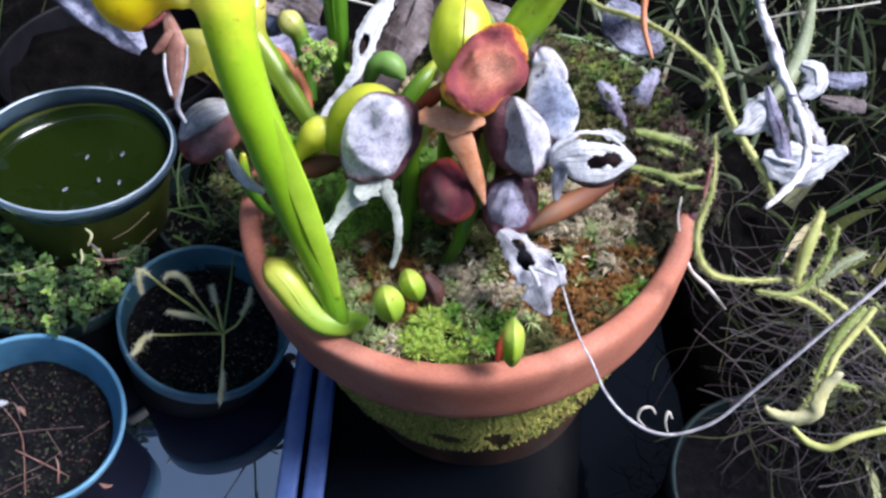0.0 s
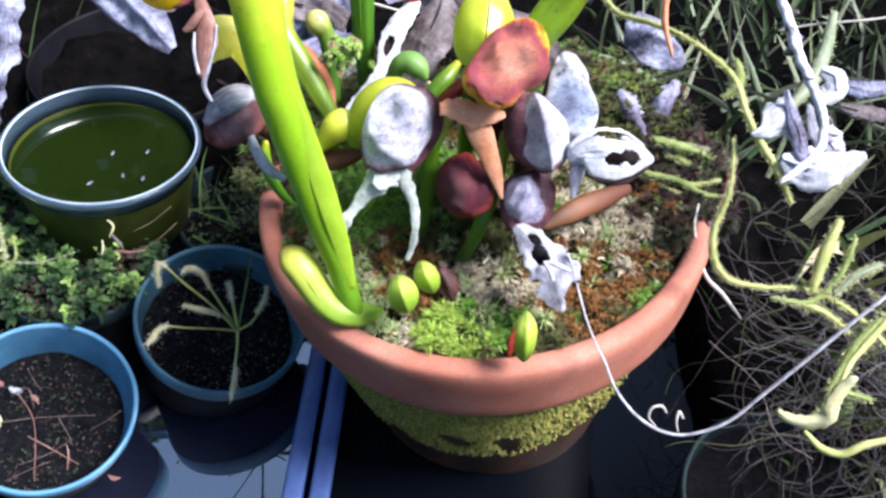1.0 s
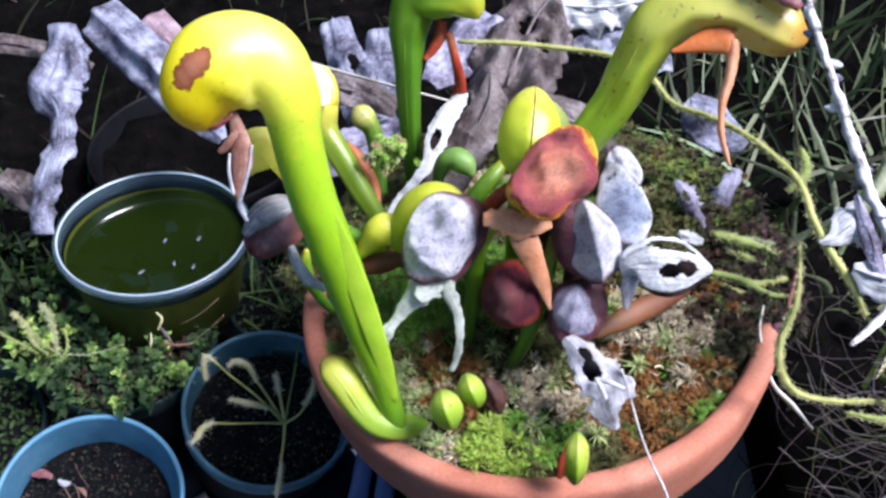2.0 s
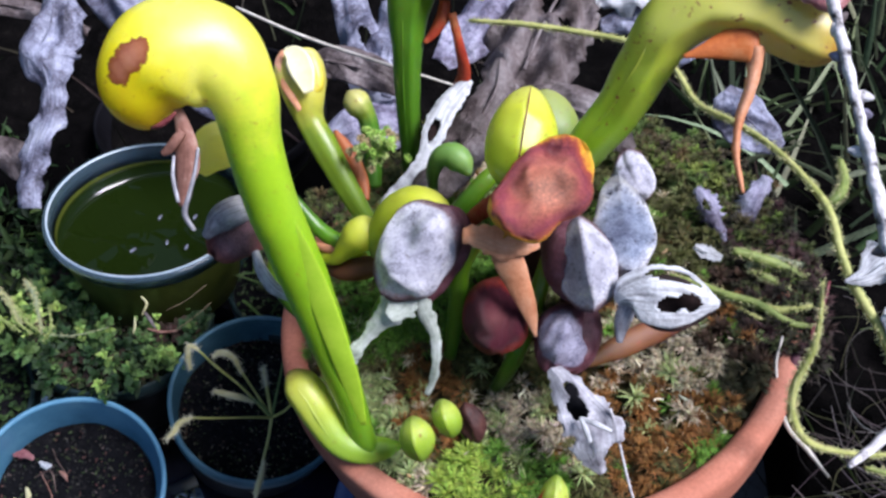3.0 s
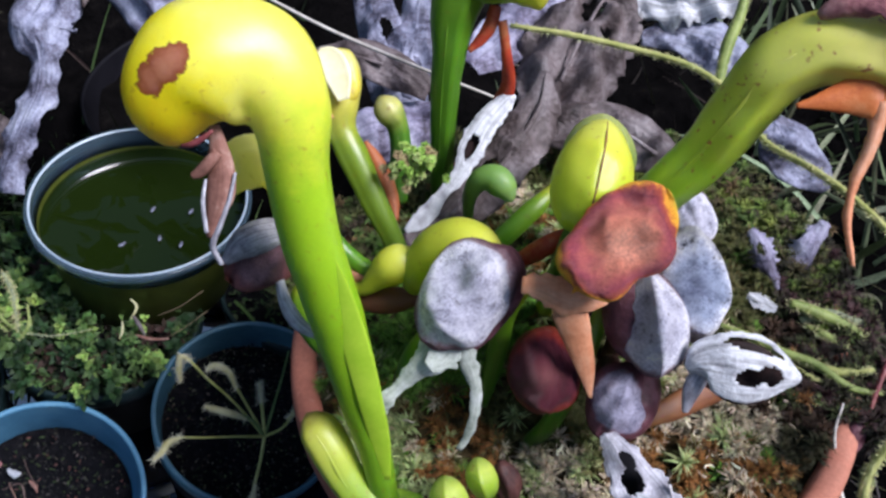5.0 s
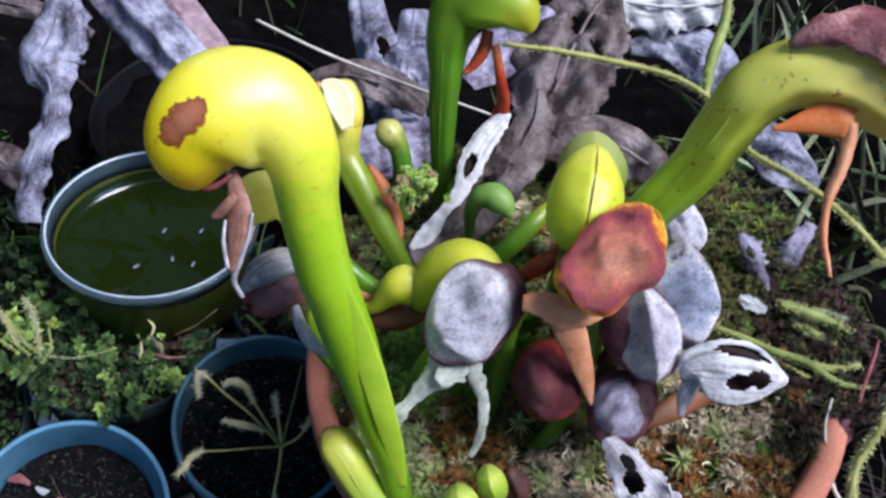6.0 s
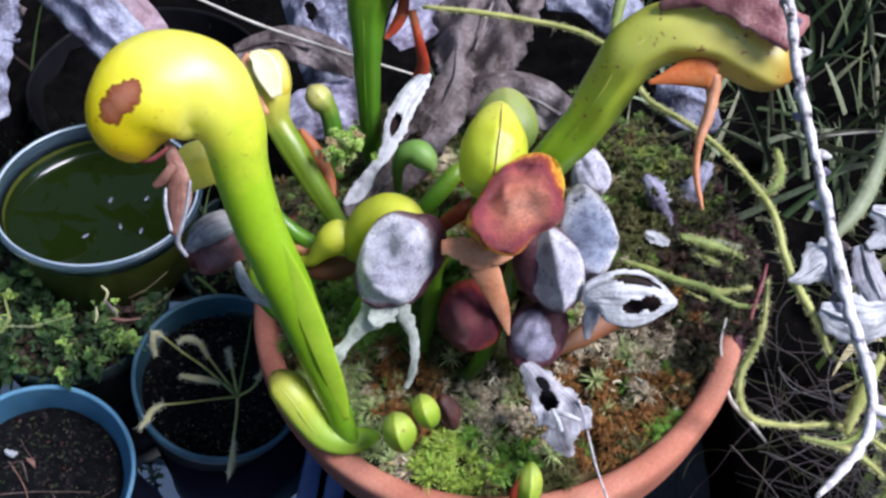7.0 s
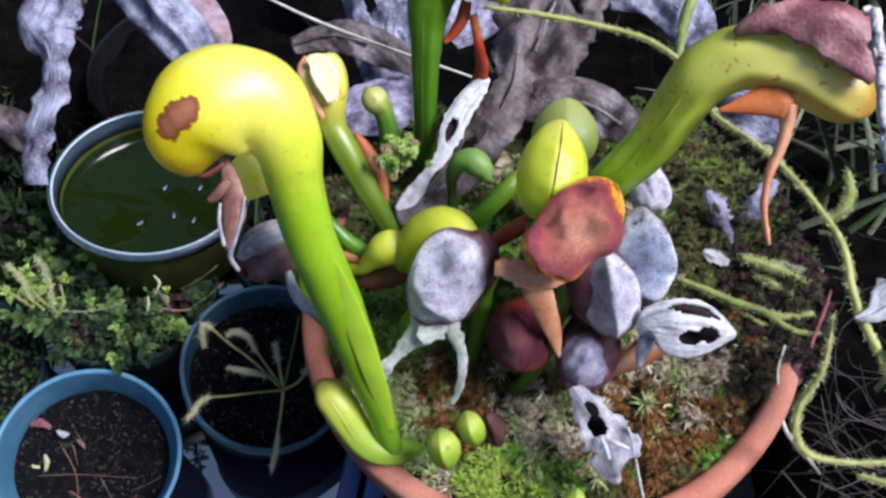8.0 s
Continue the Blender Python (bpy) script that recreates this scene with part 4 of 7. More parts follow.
big = pitcher("tall yellow-hooded cobra lily pitcher with a brown scar", [(-0.0458, -0.0796, 0.1933, 0.0033), (-0.0493, -0.0774, 0.1992, 0.0045), (-0.0547, -0.0709, 0.2160, 0.0054), (-0.0628, -0.0626, 0.2383, 0.0071), (-0.0701, -0.0570, 0.2623, 0.0079), (-0.0767, -0.0535, 0.2859, 0.0080), (-0.0803, -0.0493, 0.3059, 0.0084), (-0.0827, -0.0448, 0.3197, 0.0103), (-0.0901, -0.0412, 0.3271, 0.0135), (-0.1002, -0.0444, 0.3269, 0.0160), (-0.1068, -0.0496, 0.3218, 0.0138), (-0.1072, -0.0541, 0.3168, 0.0098), (-0.1060, -0.0572, 0.3122, 0.0034)], YELLOW, keel=0.04, keel_at=0.9, n=110, m=48, lump=0.05, fuse=0.0007)
lobe(big, [(-0.0718, -0.0569, 0.2880, 0.0009), (-0.0672, -0.0603, 0.2737, 0.0029), (-0.0621, -0.0644, 0.2574, 0.0039), (-0.0569, -0.0691, 0.2401, 0.0037), (-0.0524, -0.0733, 0.2238, 0.0029), (-0.0491, -0.0771, 0.2105, 0.0010)], YELLOW_WING, "broad green wing down the front of the tube", name="broad_wing", n=40, m=11, curl=0.12, crinkle=0.03, seed=2)
lobe(big, [(-0.0973, -0.0548, 0.3182, 0.0012), (-0.0959, -0.0573, 0.3149, 0.0021), (-0.0944, -0.0607, 0.3109, 0.0031), (-0.0939, -0.0643, 0.3069, 0.0036), (-0.0947, -0.0675, 0.3020, 0.0022), (-0.0956, -0.0697, 0.2966, 0.0008)], TAN_LEAF, "dried brown forked tongue", curl=0.35, crinkle=0.1, seed=3)
lobe(big, [(-0.0906, -0.0610, 0.3109, 0.0003), (-0.0911, -0.0644, 0.3065, 0.0005), (-0.0930, -0.0682, 0.3000, 0.0006), (-0.0947, -0.0704, 0.2947, 0.0008), (-0.0929, -0.0710, 0.2890, 0.0006)], PAPER, "bleached edge of the tongue", curl=0.5, crinkle=0.1, seed=4)
lobe(big, [(-0.0974, -0.0626, 0.3085, 0.0003), (-0.0973, -0.0661, 0.3046, 0.0005), (-0.0960, -0.0696, 0.2980, 0.0005)], PAPER, curl=0.5, crinkle=0.1, seed=6)
lobe(big, [(-0.0951, -0.0593, 0.3146, 0.0012), (-0.0968, -0.0612, 0.3126, 0.0014), (-0.0991, -0.0623, 0.3101, 0.0014), (-0.1008, -0.0627, 0.3088, 0.0008)], TAN_LEAF, curl=0.5, crinkle=0.1, seed=5)
part("mouth", tube_mesh("mouth", [(-0.1033, -0.0595, 0.3146, 0.0005), (-0.1007, -0.0599, 0.3160, 0.0008), (-0.0981, -0.0590, 0.3176, 0.0008), (-0.0960, -0.0580, 0.3194, 0.0005)], n=16, m=8, lump=0.3), PLUM_RED, big, "dark red mouth edge")

low = pitcher("small yellow cobra lily hood half hidden behind a taller one", [(-0.0753, -0.0384, 0.2340, 0.0020), (-0.0824, -0.0358, 0.2556, 0.0035), (-0.0881, -0.0341, 0.2789, 0.0047), (-0.0942, -0.0320, 0.2874, 0.0068), (-0.1000, -0.0337, 0.2879, 0.0075), (-0.1030, -0.0378, 0.2838, 0.0054), (-0.1033, -0.0396, 0.2812, 0.0018)], LEMON, seed=4)
funnel = pitcher("thin green pitcher with a pale yellow funnel-shaped hood", [(-0.0628, 0.0011, 0.2188, 0.0030), (-0.0660, 0.0036, 0.2248, 0.0034), (-0.0757, 0.0102, 0.2383, 0.0044), (-0.0841, 0.0170, 0.2494, 0.0050), (-0.0905, 0.0229, 0.2570, 0.0050), (-0.0931, 0.0279, 0.2636, 0.0073), (-0.0949, 0.0328, 0.2675, 0.0088), (-0.0973, 0.0376, 0.2714, 0.0082), (-0.0990, 0.0403, 0.2736, 0.0056), (-0.0995, 0.0410, 0.2743, 0.0017)], FUNNEL, keel=0.3, keel_at=-0.9, seed=6)
part("hood", pod((-0.0989, 0.0370, 0.2760), (-0.0878, 0.0260, 0.2668), 0.0071, 0.0055, keel=0.05, wrinkle=0.07, seed=34, sharp=0.38, egg=-0.2, dish=0.5), FUNNEL_HOOD, funnel, "pale yellow swollen hood")
lobe(funnel, [(-0.1022, 0.0349, 0.2785, 0.0006), (-0.1032, 0.0308, 0.2756, 0.0017), (-0.0995, 0.0246, 0.2706, 0.0019), (-0.0924, 0.0176, 0.2647, 0.0008)], ORANGE_LEAF, "orange dying flap", curl=0.3, seed=4)
lobe(funnel, [(-0.1005, 0.0318, 0.2808, 0.0008), (-0.0965, 0.0306, 0.2796, 0.0039), (-0.0926, 0.0265, 0.2762, 0.0046), (-0.0889, 0.0204, 0.2712, 0.0019)], CREAM_SKIN, "pale cream mouth", name="mouth", curl=-0.12, crinkle=0.04, seed=5)
lobe(funnel, [(-0.0844, 0.0303, 0.2464, 0.0008), (-0.0806, 0.0267, 0.2429, 0.0028), (-0.0756, 0.0212, 0.2373, 0.0038), (-0.0713, 0.0159, 0.2321, 0.0032), (-0.0684, 0.0117, 0.2281, 0.0011)], RUST_WING, "rusty dead wing", curl=0.5, crinkle=0.05, seed=9)
pitcher("short green pitcher bud with a round pale tip", [(-0.0733, 0.0398, 0.2102, 0.0037), (-0.0746, 0.0467, 0.2206, 0.0042), (-0.0755, 0.0500, 0.2309, 0.0041), (-0.0779, 0.0528, 0.2383, 0.0043), (-0.0811, 0.0535, 0.2429, 0.0057), (-0.0836, 0.0546, 0.2452, 0.0047), (-0.0853, 0.0558, 0.2463, 0.0019)], BUD_TIP, keel=0.1, seed=7)
tall = pitcher("tall slim green pitcher with a yellow-green hood and red tongue", [(-0.0581, 0.0510, 0.2066, 0.0041), (-0.0600, 0.0566, 0.2255, 0.0047), (-0.0616, 0.0623, 0.2444, 0.0054), (-0.0623, 0.0690, 0.2641, 0.0066), (-0.0624, 0.0761, 0.2773, 0.0091), (-0.0589, 0.0804, 0.2875, 0.0106), (-0.0490, 0.0798, 0.2926, 0.0113), (-0.0390, 0.0770, 0.2915, 0.0093), (-0.0333, 0.0732, 0.2874, 0.0050), (-0.0321, 0.0714, 0.2856, 0.0017)], GREEN, keel=0.2, keel_at=0.4, seed=8)
lobe(tall, [(-0.0478, 0.0752, 0.2815, 0.0021), (-0.0486, 0.0720, 0.2759, 0.0026), (-0.0511, 0.0692, 0.2710, 0.0022), (-0.0549, 0.0667, 0.2665, 0.0009)], RED_LEAF, "red forked tongue", curl=0.5, seed=2)
lobe(tall, [(-0.0444, 0.0718, 0.2780, 0.0017), (-0.0413, 0.0686, 0.2679, 0.0019), (-0.0388, 0.0683, 0.2538, 0.0027), (-0.0408, 0.0677, 0.2440, 0.0034), (-0.0441, 0.0666, 0.2353, 0.0007)], RED_LEAF, curl=0.5, seed=6)
arm = pitcher("arching olive pitcher with a withered maroon crown", [(0.0052, -0.0103, 0.2666, 0.0040), (0.0092, -0.0110, 0.2778, 0.0058), (0.0129, -0.0124, 0.2864, 0.0067), (0.0201, -0.0103, 0.2999, 0.0073), (0.0257, -0.0084, 0.3146, 0.0080), (0.0308, -0.0055, 0.3266, 0.0089), (0.0398, -0.0044, 0.3334, 0.0088), (0.0517, -0.0063, 0.3345, 0.0090), (0.0621, -0.0098, 0.3321, 0.0090), (0.0705, -0.0124, 0.3293, 0.0070), (0.0746, -0.0130, 0.3285, 0.0031)], OLIVE, keel=0.14, keel_at=0.3, n=96, m=40, lump=0.08, seed=9)
lobe(arm, [(0.0339, -0.0066, 0.3423, 0.0012), (0.0418, -0.0075, 0.3497, 0.0044), (0.0524, -0.0103, 0.3516, 0.0067), (0.0622, -0.0142, 0.3490, 0.0075), (0.0704, -0.0180, 0.3440, 0.0049)], MAROON_LEAF, "dried maroon crown", name="crown", curl=0.45, crinkle=0.25, seed=4, ragged=0.5)
lobe(arm, [(0.0526, -0.0167, 0.3315, 0.0040), (0.0500, -0.0172, 0.3315, 0.0058), (0.0435, -0.0177, 0.3291, 0.0037), (0.0373, -0.0185, 0.3266, 0.0014), (0.0341, -0.0189, 0.3254, 0.0005)], HOT_LEAF, "orange tongue", curl=0.3, seed=3)
lobe(arm, [(0.0524, -0.0184, 0.3303, 0.0023), (0.0527, -0.0213, 0.3268, 0.0022), (0.0521, -0.0258, 0.3209, 0.0016), (0.0506, -0.0309, 0.3146, 0.0012), (0.0511, -0.0375, 0.3083, 0.0010), (0.0536, -0.0451, 0.3022, 0.0005)], ORANGE_LEAF, n=34, curl=0.8, crinkle=0.3, seed=8, ragged=0.3)
def shut_hood(label, tip, tail, width, depth, material, egg, seed, seam=(), stem_to=(-0.01, 0.0, 0.21)):
    """A pitcher whose shut hood is an egg with a ridge, on a green neck."""
    th = thing("cobra_lily_pitcher", stem_to, label, "pitcher plant", "cobra lily pitchers")
    part("hood", pod(tip, tail, width, depth, keel=0.09, wrinkle=0.025, seed=seed, sharp=0.58, egg=egg, roof=0.12), material, th)
    part("neck", tube_mesh("neck", [(*tail, width * 0.45), *[(*(Vector(tail).lerp(Vector(stem_to), u)), width * (0.5 - 0.2 * u)) for u in (0.4, 1.0)]], n=16, m=12), GREEN, th, "green neck")
    if seam:
        part("seam", tube_mesh("seam", list(seam), n=20, m=6), RUST, th, "dark brown seam")
    return th


shut_hood("shut yellow-green pitcher hood with a dark seam", (-0.0070, -0.0039, 0.3003), (-0.0082, -0.0310, 0.2801), 0.0110, 0.0108, LIME, 0.12, 10, ((-0.0067, -0.0077, 0.3025, 0.0002), (-0.0066, -0.0154, 0.3029, 0.0003), (-0.0067, -0.0223, 0.3009, 0.0003), (-0.0069, -0.0279, 0.2971, 0.0003), (-0.0073, -0.0315, 0.2920, 0.0003)))
shut_hood("cloudy olive-green shut hood behind a yellow one", (-0.0038, 0.0471, 0.2635), (-0.0005, 0.0244, 0.2462), 0.0128, 0.0098, CLOUDY, 0.05, 11, stem_to=(-0.004, 0.032, 0.2))
pitcher("small pale green hooked pitcher hood", [(-0.0425, 0.0197, 0.2120, 0.0014), (-0.0438, 0.0245, 0.2250, 0.0020), (-0.0438, 0.0250, 0.2360, 0.0030), (-0.0405, 0.0260, 0.2428, 0.0042), (-0.0362, 0.0262, 0.2437, 0.0052), (-0.0318, 0.0238, 0.2420, 0.0044), (-0.0290, 0.0214, 0.2392, 0.0014)], PALE_GREEN, keel=0.06, seed=12)
pitcher("curled yellow-green young pitcher", [(-0.0792, -0.0237, 0.2305, 0.0017), (-0.0697, -0.0265, 0.2349, 0.0025), (-0.0656, -0.0248, 0.2396, 0.0041), (-0.0613, -0.0230, 0.2444, 0.0061), (-0.0565, -0.0218, 0.2474, 0.0053), (-0.0535, -0.0203, 0.2495, 0.0020)], LIME, keel=0.05, seed=13)
curl = pitcher("yellow-green pitcher with a grey papery dead hood", [(-0.0541, -0.0249, 0.2385, 0.0033), (-0.0521, -0.0243, 0.2450, 0.0061), (-0.0478, -0.0225, 0.2536, 0.0079), (-0.0405, -0.0232, 0.2599, 0.0085), (-0.0340, -0.0279, 0.2620, 0.0072), (-0.0293, -0.0329, 0.2602, 0.0030)], LIME, keel=0.06, seed=14)
part("dead_hood", pod((-0.0264, -0.0329, 0.2739), (-0.0455, -0.0558, 0.2532), 0.0122, 0.0082, keel=0.1, wrinkle=0.2, seed=3, sharp=0.46, roof=0.45, facet=62.0), GREY_HOOD, curl, "grey papery dead hood")
part("hood_back", pod((-0.0241, -0.0277, 0.2662), (-0.0438, -0.0524, 0.2443), 0.0118, 0.007, keel=0, wrinkle=0.08, seed=5, sharp=0.5), PLUM, curl, "plum dead back of the hood")
lobe(curl, [(-0.0381, -0.0531, 0.2532, 0.0030), (-0.0416, -0.0562, 0.2487, 0.0045), (-0.0460, -0.0592, 0.2430, 0.0032), (-0.0503, -0.0623, 0.2373, 0.0017), (-0.0531, -0.0650, 0.2342, 0.0027), (-0.0561, -0.0679, 0.2297, 0.0019)], TAIL, "pale withered forked tail", n=30, m=13, curl=0.2, crinkle=0.3, seed=7, ragged=0.5)
lobe(curl, [(-0.0353, -0.0532, 0.2529, 0.0030), (-0.0320, -0.0548, 0.2476, 0.0026), (-0.0286, -0.0569, 0.2393, 0.0019), (-0.0273, -0.0603, 0.2303, 0.0016), (-0.0280, -0.0634, 0.2216, 0.0014), (-0.0298, -0.0657, 0.2163, 0.0010)], TAIL, n=30, m=11, curl=0.25, crinkle=0.25, seed=11, ragged=0.5)

lobe(curl, [(-0.0376, -0.0521, 0.2545, 0.0022), (-0.0383, -0.0555, 0.2520, 0.0048), (-0.0400, -0.0585, 0.2500, 0.0041), (-0.0422, -0.0606, 0.2486, 0.0017)], TAIL, "thin torn web between the prongs", name="web", n=20, m=17, curl=0.15, crinkle=0.1, seed=9, ragged=0.5)

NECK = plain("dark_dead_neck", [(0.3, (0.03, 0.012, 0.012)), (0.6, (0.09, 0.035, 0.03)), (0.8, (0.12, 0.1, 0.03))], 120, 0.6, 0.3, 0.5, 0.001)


# dying and dead hoods in the middle of the plant
def dead_hood(label, tip, tail, width, depth, mat, face=(0.0, -0.62, 0.78), back=None, keel=0.2, wrinkle=0.12, seed=1, sharp=0.55, shift=(0.0, 0.006, -0.004), dent=0.0, roof=0.0, egg=0.0, dish=0.0, facet=75.0):
    th = thing("dead_pitcher_hood", tail, label, "dead hood", "withered hoods")
    part("hood", pod(tip, tail, width, depth, face=face, keel=keel, wrinkle=wrinkle, seed=seed, sharp=sharp, dent=dent, roof=roof, egg=egg, dish=dish, facet=facet), mat, th)
    mid = (Vector(tip[:3]) + Vector(tail[:3])) / 2
    low = Vector((mid.x * 0.85, mid.y + 0.03, 0.203))
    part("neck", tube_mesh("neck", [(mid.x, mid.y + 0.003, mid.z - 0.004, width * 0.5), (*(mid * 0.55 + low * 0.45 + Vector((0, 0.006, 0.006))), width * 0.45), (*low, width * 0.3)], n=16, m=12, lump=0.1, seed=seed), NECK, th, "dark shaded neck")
    if back:
        s = Vector(shift)
        part("hood_back", pod(Vector(tip[:3]) + s, Vector(tail[:3]) + s, width * 1.02, depth * 0.9, face=face, keel=0, wrinkle=wrinkle * 0.6, seed=seed + 4, sharp=sharp), back, th, "darker back of the hood")
    return th


dead_hood("crumpled copper-red dying hood with an orange edge", (0.0100, -0.0269, 0.2991), (-0.0086, -0.0525, 0.2817), 0.0118, 0.0068, COPPER_HOOD, keel=0.0, wrinkle=0.2, seed=43, sharp=0.42, dent=0.05, dish=0.4, egg=-0.08, facet=70.0)
bract = thing("fallen_bract", (-0.0193, -0.0457, 0.2735), "tan orange forked bract hanging over dead hoods", "bract")
part("blade", leaf([(-0.0094, -0.0467, 0.2730, 0.0039), (-0.0064, -0.0496, 0.2686, 0.0046), (-0.0028, -0.0515, 0.2611, 0.0038), (0.0012, -0.0534, 0.2517, 0.0026), (0.0041, -0.0561, 0.2431, 0.0004)], n=26, m=13, curl=0.3, crinkle=0.16, seed=5), ORANGE_LEAF, bract)
part("arm", leaf([(-0.0212, -0.0468, 0.2753, 0.0021), (-0.0158, -0.0470, 0.2759, 0.0038), (-0.0085, -0.0475, 0.2742, 0.0044), (-0.0016, -0.0463, 0.2738, 0.0028), (0.0019, -0.0449, 0.2733, 0.0011)], n=26, m=13, curl=0.25, crinkle=0.2, seed=6, ragged=0.3), ORANGE_LEAF, bract)
dead_hood("wine-red shrivelled round hood", (-0.0141, -0.0401, 0.2495), (-0.0056, -0.0584, 0.2334), 0.0108, 0.0085, WINE_HOOD, keel=0.12, roof=0.4, wrinkle=0.22, facet=55.0, seed=22, sharp=0.5)
dead_hood("mauve-grey dead hood with plum edges", (0.0143, -0.0431, 0.2480), (0.0102, -0.0634, 0.2332), 0.0083, 0.008, PLUM_HOOD, back=PLUM, keel=0.1, roof=0.6, wrinkle=0.3, seed=23, shift=(0.004, 0.004, -0.003), sharp=0.5, facet=50.0)
dead_hood("grey folded dead hood with a sharp keel and plum back", (0.0123, -0.0310, 0.2725), (0.0204, -0.0531, 0.2552), 0.0096, 0.0115, GREY_HOOD, back=PLUM, keel=0.2, roof=1.0, wrinkle=0.1, seed=24, shift=(-0.004, 0.005, -0.003), sharp=0.55)
dead_hood("blue-grey oval dead hood", (0.0237, -0.0167, 0.2776), (0.0311, -0.0393, 0.2558), 0.0085, 0.006, BLUE_HOOD, keel=0.1, roof=0.5, wrinkle=0.34, facet=55.0, seed=25, sharp=0.5)
dead_hood("small blue-grey dead hood in shade", (0.0273, 0.0279, 0.2545), (0.0371, 0.0136, 0.2401), 0.0082, 0.006, GREY_HOOD, keel=0.2, wrinkle=0.22, seed=26, sharp=0.5)
dead_hood("plum and grey dead hood beside a green stem", (-0.0858, -0.0343, 0.2646), (-0.1054, -0.0476, 0.2525), 0.0088, 0.007, SHADE_HOOD, keel=0.2, wrinkle=0.24, seed=27, sharp=0.5)
lid = thing("dead_leaf", (-0.0966, -0.0418, 0.2688), "grey papery cap of a dead hood", "dead leaf")
part("blade", leaf([(-0.0850, -0.0386, 0.2701, 0.0018), (-0.0919, -0.0432, 0.2723, 0.0044), (-0.0997, -0.0468, 0.2690, 0.0044), (-0.1051, -0.0486, 0.2619, 0.0015)], curl=0.6, crinkle=0.15, seed=12), PAPER, lid)
hook = pitcher("hooked small green pitcher with a grey withered front", [(-0.0770, -0.0470, 0.2238, 0.0013), (-0.0810, -0.0465, 0.2297, 0.0019), (-0.0848, -0.0450, 0.2377, 0.0022), (-0.0860, -0.0425, 0.2454, 0.0020), (-0.0855, -0.0410, 0.2494, 0.0010)], GREEN, seed=15)
lobe(hook, [(-0.0894, -0.0470, 0.2566, 0.0013), (-0.0867, -0.0514, 0.2530, 0.0019), (-0.0826, -0.0541, 0.2480, 0.0022), (-0.0763, -0.0539, 0.2425, 0.0012)], WHITE_PAPER, "grey withered front", name="front", curl=0.5, crinkle=0.15, seed=13)

torn = thing("torn_dead_hood", (0.0269, -0.0546, 0.2597), "white papery dead hood torn open with dark holes", "dead hood")
part("front", leaf([(0.0263, -0.0530, 0.2609, 0.0014), (0.0292, -0.0536, 0.2653, 0.0063), (0.0365, -0.0540, 0.2674, 0.0090), (0.0454, -0.0528, 0.2662, 0.0087), (0.0522, -0.0509, 0.2639, 0.0053), (0.0569, -0.0488, 0.2612, 0.0011)], n=40, m=25, curl=0.35, crinkle=0.08, seed=14, holes=((0.52, 0.25, 0.11, 0.28), (0.68, 0.15, 0.11, 0.34), (0.55, -0.68, 0.22, 0.17)), ragged=0.06), WHITE_PAPER, torn)
part("inside", leaf([(0.0295, -0.0495, 0.2557, 0.0018), (0.0365, -0.0476, 0.2565, 0.0076), (0.0474, -0.0465, 0.2563, 0.0076), (0.0562, -0.0462, 0.2569, 0.0018)], curl=-0.2, crinkle=0.1, seed=15), HOLLOW_SHADE, torn, "dark brown sheet with the inside's shade in its colour")
part("tail", leaf([(0.0301, -0.0539, 0.2612, 0.0028), (0.0293, -0.0563, 0.2556, 0.0025), (0.0294, -0.0586, 0.2488, 0.0009)], curl=0.4, crinkle=0.2, seed=16), PAPER, torn)
rag = thing("torn_dead_hood", (0.0131, -0.0640, 0.2387), "white ragged dead hood lying on moss with a hole", "dead hood")
part("front", leaf([(0.0100, -0.0622, 0.2366, 0.0019), (0.0141, -0.0671, 0.2362, 0.0045), (0.0194, -0.0731, 0.2336, 0.0070), (0.0245, -0.0782, 0.2293, 0.0092), (0.0267, -0.0819, 0.2224, 0.0067), (0.0296, -0.0844, 0.2152, 0.0011)], n=54, m=33, curl=0.0, crinkle=0.2, seed=17, holes=((0.26, -0.2, 0.07, 0.34), (0.39, 0.12, 0.09, 0.42), (0.66, 0.86, 0.1, 0.22), (0.84, -0.8, 0.12, 0.4)), ragged=0.3, fold=0.3), PAPER, rag)
# the pots' black again, here as painted shade behind the hole
part("inside", leaf([(0.0146, -0.0642, 0.2296, 0.0027), (0.0201, -0.0695, 0.2275, 0.0057), (0.0241, -0.0733, 0.2217, 0.0050)], curl=0.1, crinkle=0.1, seed=18), BLACK_POT_AND_HOLLOW, rag, "black sheet painted as the shade of the hollow")
part("torn_strip", leaf([(0.0202, -0.0772, 0.2342, 0.0005), (0.0223, -0.0811, 0.2336, 0.0009), (0.0241, -0.0833, 0.2304, 0.0007)], n=14, m=7, curl=0.5, crinkle=0.2, seed=19), WHITE_PAPER, rag)
part("torn_strip", leaf([(0.0206, -0.0776, 0.2339, 0.0007), (0.0247, -0.0792, 0.2347, 0.0009), (0.0301, -0.0797, 0.2326, 0.0005)], n=14, m=7, curl=0.5, crinkle=0.2, seed=20), WHITE_PAPER, rag)

